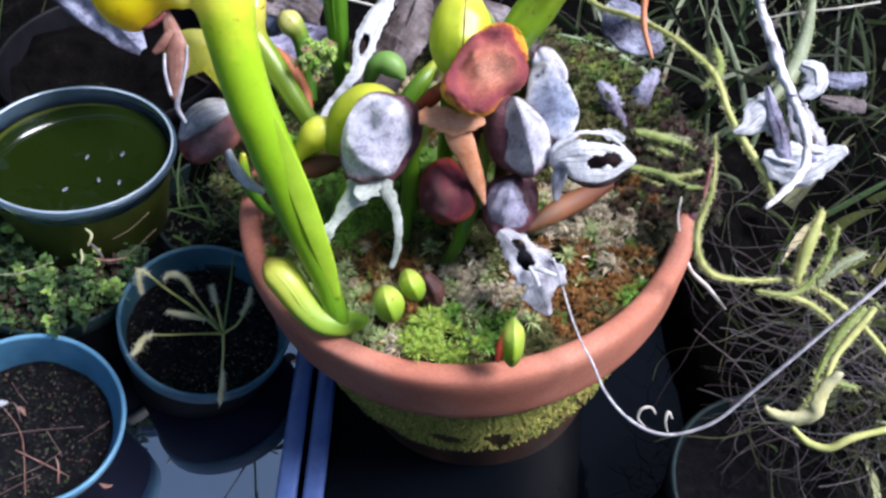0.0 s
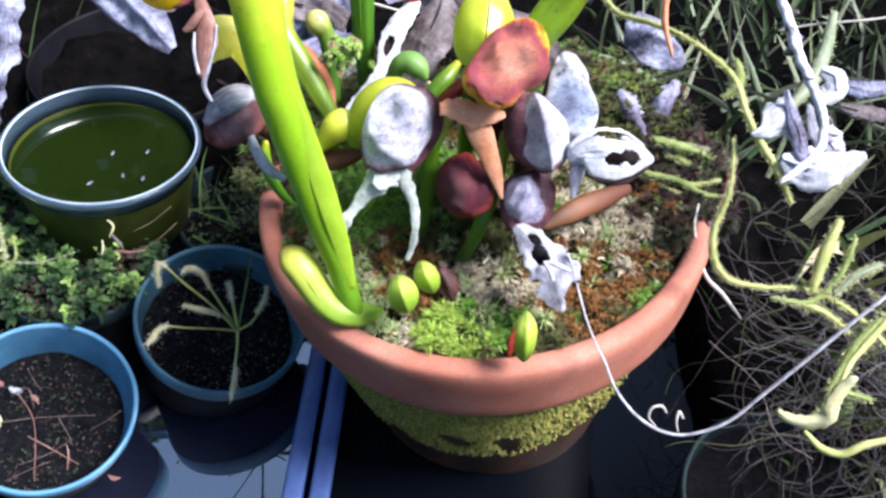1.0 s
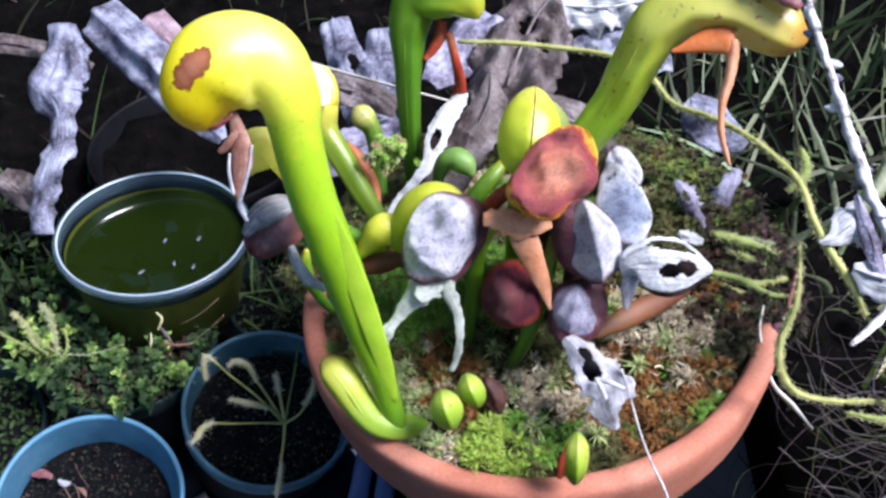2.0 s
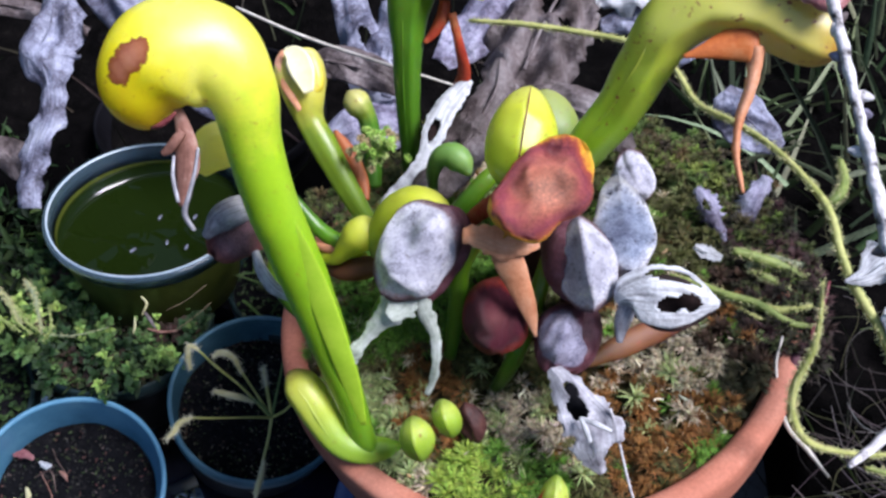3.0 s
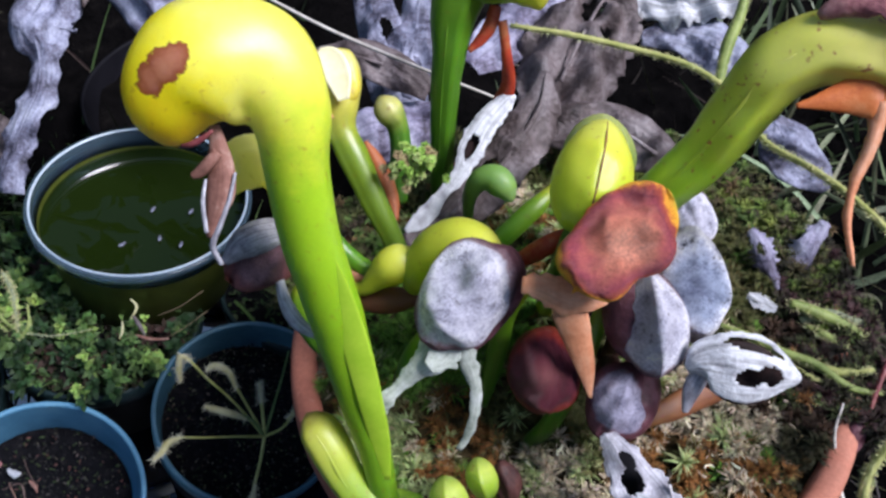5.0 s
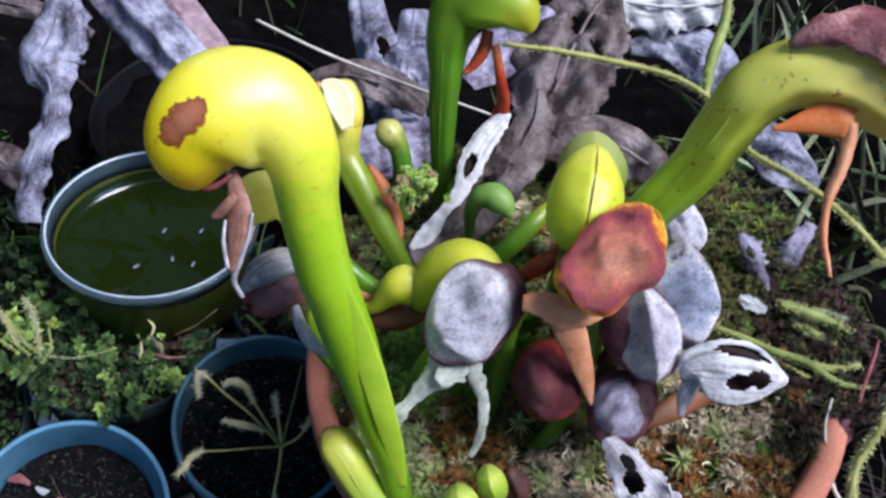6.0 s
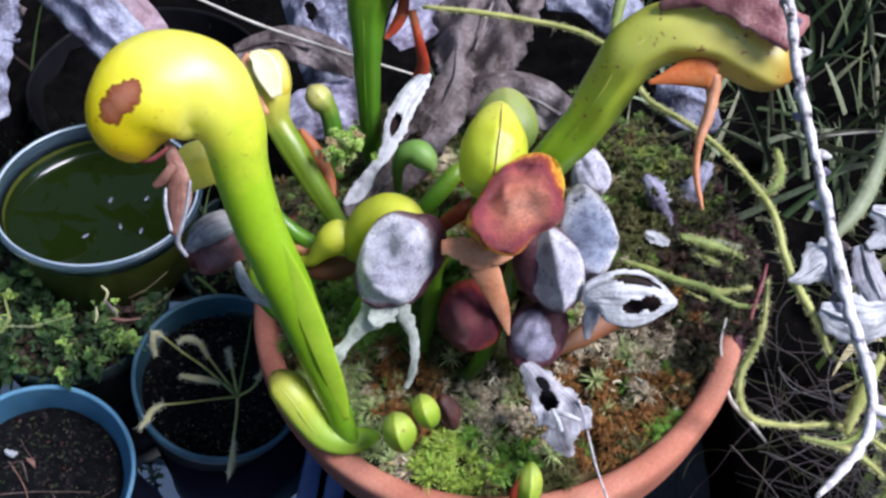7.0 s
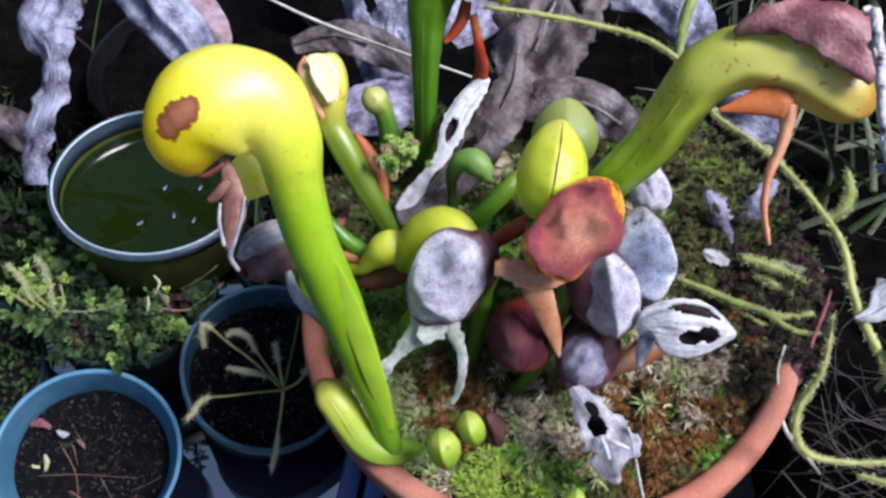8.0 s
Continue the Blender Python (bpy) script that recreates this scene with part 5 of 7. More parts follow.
# young pitchers rising from the moss
pitcher("plump yellow-green young pitcher leaning over the rim", [(-0.0768, -0.0656, 0.2171, 0.0028), (-0.0740, -0.0674, 0.2155, 0.0057), (-0.0688, -0.0711, 0.2122, 0.0065), (-0.0636, -0.0753, 0.2059, 0.0059), (-0.0569, -0.0787, 0.2001, 0.0054), (-0.0493, -0.0778, 0.1963, 0.0052), (-0.0425, -0.0749, 0.1941, 0.0036), (-0.0387, -0.0726, 0.1930, 0.0015)], BABY, keel=0.1, keel_at=0.5, n=36, seed=16)
for a, b, w, h in (((-0.0322, -0.0773, 0.2203), (-0.0269, -0.0874, 0.2108), 0.0058, 0.0055), ((-0.0242, -0.0694, 0.2205), (-0.0186, -0.0778, 0.2123), 0.0048, 0.0045)):
    bud = thing("pitcher_bud", b, "small round lime green pitcher bud on moss", "pitcher bud", "pitcher buds")
    part("bud", pod(a, b, w, h, keel=0.3, wrinkle=0.1, roof=0.4, sharp=0.62, seed=int(w * 1e5)), BUD, bud)
red_bud = thing("pitcher_bud", (0.0164, -0.1003, 0.2070), "yellow and red pitcher bud at the pot's rim", "pitcher bud", "pitcher buds")
part("bud", pod((0.0154, -0.0910, 0.2227), (0.0160, -0.1021, 0.2067), 0.0047, 0.0045, keel=0.3, wrinkle=0.14, roof=0.4, seed=31), BUD, red_bud)
part("side_flap", leaf([(0.0133, -0.0957, 0.2197, 0.0012), (0.0114, -0.0996, 0.2146, 0.0020), (0.0104, -0.1021, 0.2094, 0.0008)], curl=0.4, seed=32), RED_LEAF, red_bud, "red side flap")
# bud shape standing in for a brown lump of moss
brown_moss_lump = thing("pitcher_bud", (-0.0131, -0.0700, 0.1999), "small brown moss lump in the shape of a bud", "pitcher bud", "pitcher buds")
part("bud", pod((-0.0167, -0.0653, 0.2126), (-0.0109, -0.0720, 0.2008), 0.005, 0.0035, keel=0.2, wrinkle=0.25, seed=33), NECK, brown_moss_lump)
pitcher("thin dark green sprout with a hooked pale tip", [(0.0896, -0.0150, 0.1694, 0.0018), (0.0799, -0.0139, 0.1787, 0.0023), (0.0731, -0.0117, 0.1904, 0.0025), (0.0708, -0.0105, 0.1985, 0.0033), (0.0733, -0.0094, 0.2037, 0.0042), (0.0775, -0.0101, 0.2044, 0.0037), (0.0792, -0.0118, 0.2028, 0.0012)], GREEN, keel=0.0, n=26, m=12, seed=17)
side = thing("dying_pitcher_stem", (0.0285, -0.0392, 0.2195), "rust-orange dying pitcher lying on the moss", "pitcher plant")
part("stem", tube_mesh("stem", [(0.0220, -0.0491, 0.2239, 0.0018), (0.0337, -0.0387, 0.2228, 0.0043), (0.0476, -0.0268, 0.2203, 0.0042), (0.0610, -0.0152, 0.2174, 0.0019)], n=24, m=12, lump=0.1, squash=0.6), RUST, side)
side2 = thing("dying_pitcher_stem", (-0.0747, -0.0246, 0.2293), "rust-orange dying pitcher stem beside a green one", "pitcher plant")
part("stem", tube_mesh("stem", [(-0.0809, -0.0177, 0.2276, 0.0019), (-0.0702, -0.0256, 0.2281, 0.0034), (-0.0595, -0.0250, 0.2301, 0.0042), (-0.0503, -0.0229, 0.2333, 0.0021)], n=24, m=12, lump=0.15, squash=0.7), RUST, side2)
part("pale_tip", tube_mesh("pale_tip", [(-0.0799, -0.0197, 0.2336, 0.0015), (-0.0741, -0.0215, 0.2342, 0.0021), (-0.0680, -0.0226, 0.2340, 0.0013)], n=14, m=10), ORANGE_LEAF, side2, "pinkish tip")
redst = thing("dying_pitcher_stem", (-0.0243, -0.0242, 0.2550), "red and orange dying stalk under the hoods", "pitcher plant")
part("stem", tube_mesh("stem", [(-0.0270, -0.0238, 0.2505, 0.0014), (-0.0204, -0.0223, 0.2599, 0.0027), (-0.0141, -0.0211, 0.2665, 0.0028), (-0.0099, -0.0176, 0.2688, 0.0015)], n=22, m=10, lump=0.1), RED_LEAF, redst)
for pts in ([(-0.0425, 0.0036, 0.2187, 0.0018), (-0.0301, 0.0055, 0.2354, 0.0034), (-0.0209, 0.0131, 0.2453, 0.0034), (-0.0156, 0.0214, 0.2487, 0.0017)], [(-0.0092, -0.0482, 0.1974, 0.0020), (-0.0029, -0.0492, 0.2187, 0.0029), (0.0026, -0.0364, 0.2381, 0.0031), (0.0049, -0.0244, 0.2495, 0.0022)], [(-0.0522, -0.0509, 0.2222, 0.0022), (-0.0488, -0.0470, 0.2286, 0.0044), (-0.0463, -0.0440, 0.2357, 0.0041), (-0.0450, -0.0407, 0.2419, 0.0016)], [(-0.0894, -0.0113, 0.2497, 0.0016), (-0.0783, -0.0163, 0.2386, 0.0027), (-0.0668, -0.0203, 0.2344, 0.0027), (-0.0604, -0.0205, 0.2310, 0.0013)], [(-0.0259, -0.0421, 0.2074, 0.0023), (-0.0240, -0.0364, 0.2306, 0.0032), (-0.0236, -0.0324, 0.2462, 0.0034), (-0.0173, -0.0265, 0.2564, 0.0021)]):
    pitcher("plain green pitcher tube in the shade of the hoods", pts, GREEN, keel=0.2, keel_at=1.0, n=26, m=14, seed=18)

knob = thing("dead_pitcher_hood", (0.0973, -0.0256, 0.2043), "dark plum withered stub on the pot's rim", "dead hood")
part("knob", pod((0.0983, -0.0209, 0.2104), (0.0956, -0.0294, 0.2004), 0.0042, 0.0036, keel=0.1, wrinkle=0.15, seed=61), PLUM, knob)
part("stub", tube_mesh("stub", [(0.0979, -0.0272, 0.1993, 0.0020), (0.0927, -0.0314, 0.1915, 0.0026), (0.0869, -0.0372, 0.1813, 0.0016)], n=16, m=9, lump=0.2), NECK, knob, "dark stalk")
for pts in ([(0.1010, -0.0220, 0.2067, 0.0017), (0.1032, -0.0111, 0.2123, 0.0017), (0.1069, 0.0003, 0.2181, 0.0013), (0.1082, 0.0055, 0.2207, 0.0007)], [(0.0901, -0.0167, 0.1892, 0.0016), (0.0913, -0.0069, 0.1977, 0.0018), (0.0903, 0.0002, 0.2033, 0.0009)], [(0.0651, 0.0034, 0.1955, 0.0014), (0.0696, -0.0054, 0.1909, 0.0019), (0.0698, -0.0143, 0.1854, 0.0009)]):
    th_ = thing("dead_sprig", pts[0], "red-brown dead sprig standing in the moss", "dead sprig", "dead sprigs")
    part("stem", tube_mesh("stem", [(*q[:3], q[3] * 0.6) for q in pts], n=16, m=9, lump=0.4, seed=4), PLUM_RED, th_)

# ---- dead leaves behind the plant ----
def dead_leaf(label, pts, mat, **kw):
    th = thing("dead_leaf", pts[0], label, "dead leaf", "dead leaves")
    blade = part("blade", leaf(pts, **{"n": 46, "m": 19, "crinkle": 0.24, "curl": 0.35, **kw}), mat, th)
    slim = 0.4 if mat in (LILAC_PAPER, MAUVE_PAPER, OLD_PAPER) else 1.0
    up = Vector((0.0, -0.65, 0.75)) * 0.0004
    part("midrib", tube_mesh("midrib", [(q[0] + up.x, q[1] + up.y, q[2] + up.z, slim * min(0.0009, q[3] * 0.09 + 0.0002)) for q in pts[:-1]], n=26, m=6, lump=0.2), mat, blade)
    return th


slit = thing("dead_leaf", (-0.0662, 0.0195, 0.2153), "white papery dead leaf with a dark slit", "dead leaf", "dead leaves")
part("blade", leaf([(-0.0362, 0.0692, 0.2495, 0.0016), (-0.0398, 0.0632, 0.2473, 0.0040), (-0.0447, 0.0548, 0.2430, 0.0049), (-0.0478, 0.0464, 0.2372, 0.0049), (-0.0499, 0.0394, 0.2312, 0.0031), (-0.0547, 0.0328, 0.2259, 0.0024), (-0.0615, 0.0219, 0.2196, 0.0033), (-0.0659, 0.0182, 0.2168, 0.0009)], n=60, m=25, seed=47, holes=((0.41, 0.1, 0.075, 0.42),), ragged=0.25, crinkle=0.12, curl=0.2), WHITE_PAPER, slit)
part("inside", leaf([(-0.0432, 0.0601, 0.2435, 0.0018), (-0.0452, 0.0567, 0.2407, 0.0036), (-0.0483, 0.0493, 0.2345, 0.0038), (-0.0502, 0.0422, 0.2284, 0.0013)], curl=0.2, crinkle=0.05, seed=48), HOLLOW_SHADE, slit, "black sheet painted as the shade of the hollow")
dead_leaf("brown-grey dead leaf curled upright", [(-0.0256, 0.0862, 0.2498, 0.0019), (-0.0254, 0.0739, 0.2430, 0.0084), (-0.0322, 0.0567, 0.2333, 0.0108), (-0.0428, 0.0391, 0.2236, 0.0094), (-0.0546, 0.0236, 0.2169, 0.0070), (-0.0649, 0.0147, 0.2149, 0.0028)], BROWN_PAPER, seed=42, curl=0.4, holes=((0.52, 0.3, 0.05, 0.2),), ragged=0.2)
dead_leaf("broad ragged brown dead leaf with a bleached edge", [(0.0113, 0.2096, 0.2378, 0.0117), (-0.0036, 0.1847, 0.2306, 0.0214), (-0.0120, 0.1596, 0.2225, 0.0264), (-0.0181, 0.1336, 0.2132, 0.0217), (-0.0218, 0.1108, 0.2065, 0.0106)], BROWN_PAPER, seed=43, ragged=0.2, holes=((0.35, 0.1, 0.06, 0.2), (0.45, -0.4, 0.05, 0.14)))
dead_leaf("long brown dead leaf lying flat", [(-0.0255, 0.0772, 0.2266, 0.0050), (-0.0122, 0.0799, 0.2299, 0.0100), (0.0077, 0.0807, 0.2311, 0.0115), (0.0233, 0.0734, 0.2290, 0.0089), (0.0341, 0.0634, 0.2254, 0.0029)], BROWN_PAPER, seed=44)
dead_leaf("pale bleached dead leaf with torn edge", [(0.0631, 0.1990, 0.2354, 0.0074), (0.0356, 0.1918, 0.2323, 0.0120), (0.0103, 0.1939, 0.2305, 0.0127), (-0.0070, 0.1975, 0.2291, 0.0058)], WHITE_PAPER, seed=45, ragged=0.8)
dead_leaf("blue-grey dead leaf in the shade", [(0.0173, 0.1822, 0.2122, 0.0035), (0.0390, 0.1840, 0.2180, 0.0104), (0.0564, 0.1764, 0.2158, 0.0137), (0.0654, 0.1569, 0.2106, 0.0083)], LILAC_PAPER, seed=46)
dead_leaf("blue-grey papery dead leaf", [(-0.1289, 0.2050, 0.2100, 0.0094), (-0.1218, 0.1879, 0.2004, 0.0111), (-0.1118, 0.1715, 0.1912, 0.0134), (-0.1012, 0.1514, 0.1853, 0.0155), (-0.0909, 0.1319, 0.1799, 0.0117)], LILAC_PAPER, seed=47, holes=((0.45, -0.3, 0.08, 0.25),))
dead_leaf("blue-grey papery dead leaf", [(-0.0990, 0.1989, 0.2077, 0.0074), (-0.0963, 0.1789, 0.1960, 0.0140), (-0.0948, 0.1571, 0.1896, 0.0149), (-0.0960, 0.1416, 0.1825, 0.0059)], LILAC_PAPER, seed=48)
dead_leaf("broad mauve dead leaf on the ground", [(-0.1163, 0.0931, 0.1817, 0.0066), (-0.1024, 0.1056, 0.1846, 0.0128), (-0.0874, 0.1154, 0.1848, 0.0146), (-0.0721, 0.1253, 0.1851, 0.0103)], OLD_PAPER, seed=49)
dead_leaf("red-brown dead leaf lying behind the stems", [(-0.1434, 0.1316, 0.1995, 0.0046), (-0.1244, 0.1383, 0.2033, 0.0080), (-0.1042, 0.1387, 0.2012, 0.0097), (-0.0793, 0.1306, 0.1976, 0.0056)], BROWN_PAPER, seed=50)
dead_leaf("broad mauve dead leaf behind the stems", [(-0.0613, 0.1382, 0.2090, 0.0056), (-0.0524, 0.1524, 0.2141, 0.0124), (-0.0410, 0.1694, 0.2213, 0.0142), (-0.0294, 0.1867, 0.2288, 0.0104)], OLD_PAPER, seed=51)
dead_leaf("hanging lilac papery dead leaf", [(-0.2661, 0.1387, 0.2344, 0.0083), (-0.2614, 0.1205, 0.2241, 0.0143), (-0.2625, 0.1036, 0.2157, 0.0157), (-0.2564, 0.0945, 0.2068, 0.0087), (-0.2538, 0.0828, 0.1958, 0.0071), (-0.2570, 0.0720, 0.1865, 0.0071), (-0.2597, 0.0593, 0.1753, 0.0076), (-0.2580, 0.0453, 0.1625, 0.0054)], LILAC_PAPER, seed=52, ragged=0.5, curl=0.5)
dead_leaf("broad pale lilac folded dead leaf", [(-0.2556, 0.1586, 0.2309, 0.0141), (-0.2301, 0.1419, 0.2200, 0.0146), (-0.2095, 0.1272, 0.2129, 0.0145), (-0.1935, 0.1164, 0.2059, 0.0133), (-0.1847, 0.1099, 0.2017, 0.0105), (-0.1771, 0.1034, 0.1962, 0.0078), (-0.1697, 0.0981, 0.1918, 0.0030)], LILAC_PAPER, seed=53, fold=0.55, curl=0.05, crinkle=0.16)
dead_leaf("mauve-brown dead leaf folded against a paler one", [(-0.2268, 0.1619, 0.2277, 0.0101), (-0.2067, 0.1465, 0.2169, 0.0106), (-0.1910, 0.1341, 0.2089, 0.0100), (-0.1804, 0.1250, 0.2038, 0.0077), (-0.1773, 0.1208, 0.2004, 0.0041)], MAUVE_PAPER, seed=60, fold=0.3, curl=0.1, crinkle=0.16)
dead_leaf("brown dead leaf stalk", [(-0.3187, 0.1341, 0.2231, 0.0063), (-0.2928, 0.1356, 0.2213, 0.0057), (-0.2692, 0.1345, 0.2174, 0.0046), (-0.2511, 0.1314, 0.2124, 0.0023)], BROWN_PAPER, seed=54)
dead_leaf("grey dead leaf in the dark", [(-0.3017, 0.0872, 0.1650, 0.0058), (-0.2888, 0.0830, 0.1596, 0.0105), (-0.2755, 0.0766, 0.1523, 0.0058)], BROWN_PAPER, seed=55)
dead_leaf("blue-grey dead leaf in the tangle", [(0.0765, 0.1226, 0.2189, 0.0052), (0.0857, 0.1166, 0.2123, 0.0124), (0.0975, 0.1109, 0.2058, 0.0103), (0.1064, 0.1067, 0.2009, 0.0036)], LILAC_PAPER, seed=56)
dead_leaf("dark mauve withered leaf behind the pot", [(0.0603, 0.0443, 0.2254, 0.0014), (0.0653, 0.0405, 0.2221, 0.0038), (0.0693, 0.0343, 0.2171, 0.0033), (0.0741, 0.0286, 0.2124, 0.0012)], OLD_PAPER, seed=57, ragged=1.0, crinkle=0.5, curl=0.6, holes=((0.35, 0.3, 0.12, 0.4),))
dead_leaf("mauve withered leaf beside the moss", [(0.0764, 0.0365, 0.2106, 0.0014), (0.0814, 0.0412, 0.2137, 0.0048), (0.0860, 0.0481, 0.2184, 0.0062), (0.0898, 0.0568, 0.2246, 0.0024)], OLD_PAPER, seed=58, ragged=0.9, crinkle=0.5, curl=0.6)
dead_leaf("white flake of dead leaf on moss", [(0.0606, 0.0181, 0.2183, 0.0011), (0.0654, 0.0167, 0.2168, 0.0027), (0.0712, 0.0157, 0.2156, 0.0014)], WHITE_PAPER, seed=59, ragged=0.8, curl=0.1)
straw = thing("dry_straw", (-0.1427, 0.1083, 0.2453), "long dry straw lying across the leaves", "straw")
part("stalk", tube_mesh("stalk", [(-0.1548, 0.1131, 0.2463, 0.0007), (-0.1201, 0.1025, 0.2411, 0.0008), (-0.0817, 0.0952, 0.2357, 0.0008), (-0.0414, 0.0894, 0.2298, 0.0005)], n=24, m=6), STRAW, straw)


# ---- sundew stalks and the tangle beside the pot ----
def stalk(name, label, category, pts, mat, hairs=0, hair_len=0.0015, n=60, m=9, seed=1, group="", girth=0.62, lump=0.12, lump_scale=90.0):
    th = thing(name, pts[0], label, category, group)
    pts = [(*q[:3], q[3] * girth) for q in pts]
    stem = part("stem", tube_mesh("stem", pts, n=n, m=m, lump=lump, lump_scale=lump_scale, seed=seed), mat, th)
    if hairs:
        r = random.Random(seed)
        c = spline(pts, 200)
        items = []
        for _ in range(hairs):
            q = c[r.randrange(200)]
            w = Vector((r.gauss(0, 1), r.gauss(0, 1), r.gauss(0, 1))).normalized()
            items.append((Vector(q[:3]) - th.location + w * q[3] * 0.9, w, hair_len * r.uniform(0.5, 1.3), 0.00012, vary(r, (0.5, 0.5, 0.25), 0.3)))
        tufts(items, LEAF_TINT, "hairs", stem, label="fine sticky hairs")
    return th


stalk("sundew_stalk", "long hairy yellow-green sundew stalk", "stalk", [(-0.0442, 0.1210, 0.2454, 0.0016), (-0.0179, 0.1140, 0.2502, 0.0020), (0.0076, 0.1101, 0.2510, 0.0020), (0.0295, 0.1003, 0.2541, 0.0020), (0.0455, 0.0810, 0.2567, 0.0019), (0.0534, 0.0533, 0.2600, 0.0018), (0.0653, 0.0273, 0.2705, 0.0018), (0.0730, 0.0104, 0.2758, 0.0017), (0.0796, -0.0061, 0.2790, 0.0017), (0.0861, -0.0219, 0.2789, 0.0020), (0.0894, -0.0351, 0.2736, 0.0021), (0.0954, -0.0444, 0.2671, 0.0023), (0.1018, -0.0499, 0.2611, 0.0021), (0.1084, -0.0553, 0.2513, 0.0014)], VINE_SKIN, 2200, group="sundew stalks")
stalk("sundew_stalk", "hairy sundew stalk curling past the pot", "stalk", [(0.0859, -0.0393, 0.2662, 0.0008), (0.0867, -0.0469, 0.2577, 0.0012), (0.0865, -0.0521, 0.2486, 0.0017), (0.0840, -0.0570, 0.2385, 0.0021), (0.0852, -0.0610, 0.2291, 0.0021), (0.0925, -0.0642, 0.2192, 0.0019), (0.1091, -0.0622, 0.2129, 0.0011), (0.1294, -0.0578, 0.2088, 0.0011), (0.1456, -0.0622, 0.2045, 0.0016), (0.1588, -0.0717, 0.1983, 0.0020), (0.1669, -0.0811, 0.1936, 0.0020)], VINE_SKIN, 2000, seed=2, group="sundew stalks")
for k, pts in enumerate(([(0.0517, 0.0055, 0.2135, 0.0009), (0.0620, 0.0016, 0.2146, 0.0014), (0.0726, -0.0029, 0.2153, 0.0016), (0.0833, -0.0051, 0.2151, 0.0016), (0.0944, -0.0102, 0.2128, 0.0014), (0.1080, -0.0097, 0.2120, 0.0007)], [(0.0698, -0.0020, 0.2062, 0.0009), (0.0802, -0.0034, 0.2117, 0.0014), (0.0919, -0.0044, 0.2124, 0.0016), (0.1029, -0.0027, 0.2151, 0.0007)], [(0.0749, 0.0166, 0.2196, 0.0016), (0.0838, 0.0158, 0.2182, 0.0023), (0.0932, 0.0146, 0.2164, 0.0018), (0.1032, 0.0125, 0.2140, 0.0007)], [(0.0809, 0.0153, 0.2131, 0.0014), (0.0896, 0.0185, 0.2147, 0.0023), (0.1007, 0.0188, 0.2139, 0.0016), (0.1085, 0.0193, 0.2136, 0.0005)], [(0.0824, 0.0125, 0.2134, 0.0009), (0.0889, 0.0100, 0.2134, 0.0014), (0.0971, 0.0079, 0.2111, 0.0007)], [(0.0610, 0.0058, 0.2103, 0.0007), (0.0716, -0.0014, 0.2115, 0.0011), (0.0824, -0.0076, 0.2109, 0.0011), (0.0920, -0.0103, 0.2105, 0.0005)],
                         [(0.0505, 0.1571, 0.2668, 0.0020), (0.0514, 0.1460, 0.2566, 0.0025), (0.0481, 0.1322, 0.2445, 0.0028), (0.0477, 0.1189, 0.2326, 0.0020)], [(0.1320, 0.0225, 0.2849, 0.0016), (0.1270, 0.0065, 0.2767, 0.0031), (0.1209, -0.0060, 0.2716, 0.0035), (0.1111, -0.0185, 0.2667, 0.0017)], [(0.1105, 0.0476, 0.2439, 0.0013), (0.1110, 0.0372, 0.2421, 0.0022), (0.1068, 0.0279, 0.2418, 0.0020), (0.1019, 0.0245, 0.2396, 0.0009)],
                         [(0.1381, -0.0411, 0.2318, 0.0016), (0.1326, -0.0518, 0.2220, 0.0027), (0.1290, -0.0624, 0.2123, 0.0013)], [(0.1449, -0.0456, 0.2275, 0.0009), (0.1393, -0.0571, 0.2170, 0.0013), (0.1285, -0.0652, 0.2097, 0.0011), (0.1130, -0.0651, 0.2102, 0.0007)], [(0.1556, -0.0526, 0.2208, 0.0013), (0.1458, -0.0567, 0.2172, 0.0018), (0.1373, -0.0630, 0.2116, 0.0009)], [(0.1569, -0.0685, 0.2061, 0.0016), (0.1474, -0.0765, 0.1990, 0.0018), (0.1381, -0.0901, 0.1865, 0.0009)], [(0.1444, -0.0730, 0.2023, 0.0009), (0.1339, -0.0678, 0.2073, 0.0013), (0.1220, -0.0656, 0.2095, 0.0007)], [(0.1551, -0.0917, 0.1848, 0.0013), (0.1415, -0.0908, 0.1859, 0.0011), (0.1332, -0.0995, 0.1780, 0.0007)])):
    stalk("sundew_leaf", "pale hairy sundew leaf in the tangle", "leaf", pts, (SUNDEW_GREEN, VINE_SKIN, SUNDEW_GREEN, PALE_SUNDEW)[k % 4], 420, 0.0016, 30, 8, 10 + k, "sundew leaves", 0.95)

near = stalk("dry_stalk", "grey scaly dry flower stalk hanging beside the pot", "stalk", [(0.0501, -0.0417, 0.3780, 0.0011), (0.0516, -0.0519, 0.3735, 0.0011), (0.0534, -0.0620, 0.3677, 0.0011), (0.0571, -0.0745, 0.3599, 0.0010), (0.0612, -0.0892, 0.3515, 0.0011), (0.0642, -0.1048, 0.3450, 0.0013), (0.0669, -0.1157, 0.3411, 0.0012), (0.0680, -0.1255, 0.3382, 0.0010), (0.0652, -0.1336, 0.3368, 0.0010), (0.0599, -0.1400, 0.3369, 0.0009), (0.0537, -0.1462, 0.3372, 0.0004)], GREY_WOOD, 0, n=160, m=12, seed=3, girth=1.0, lump=0.5, lump_scale=320.0)
sc = random.Random(12)
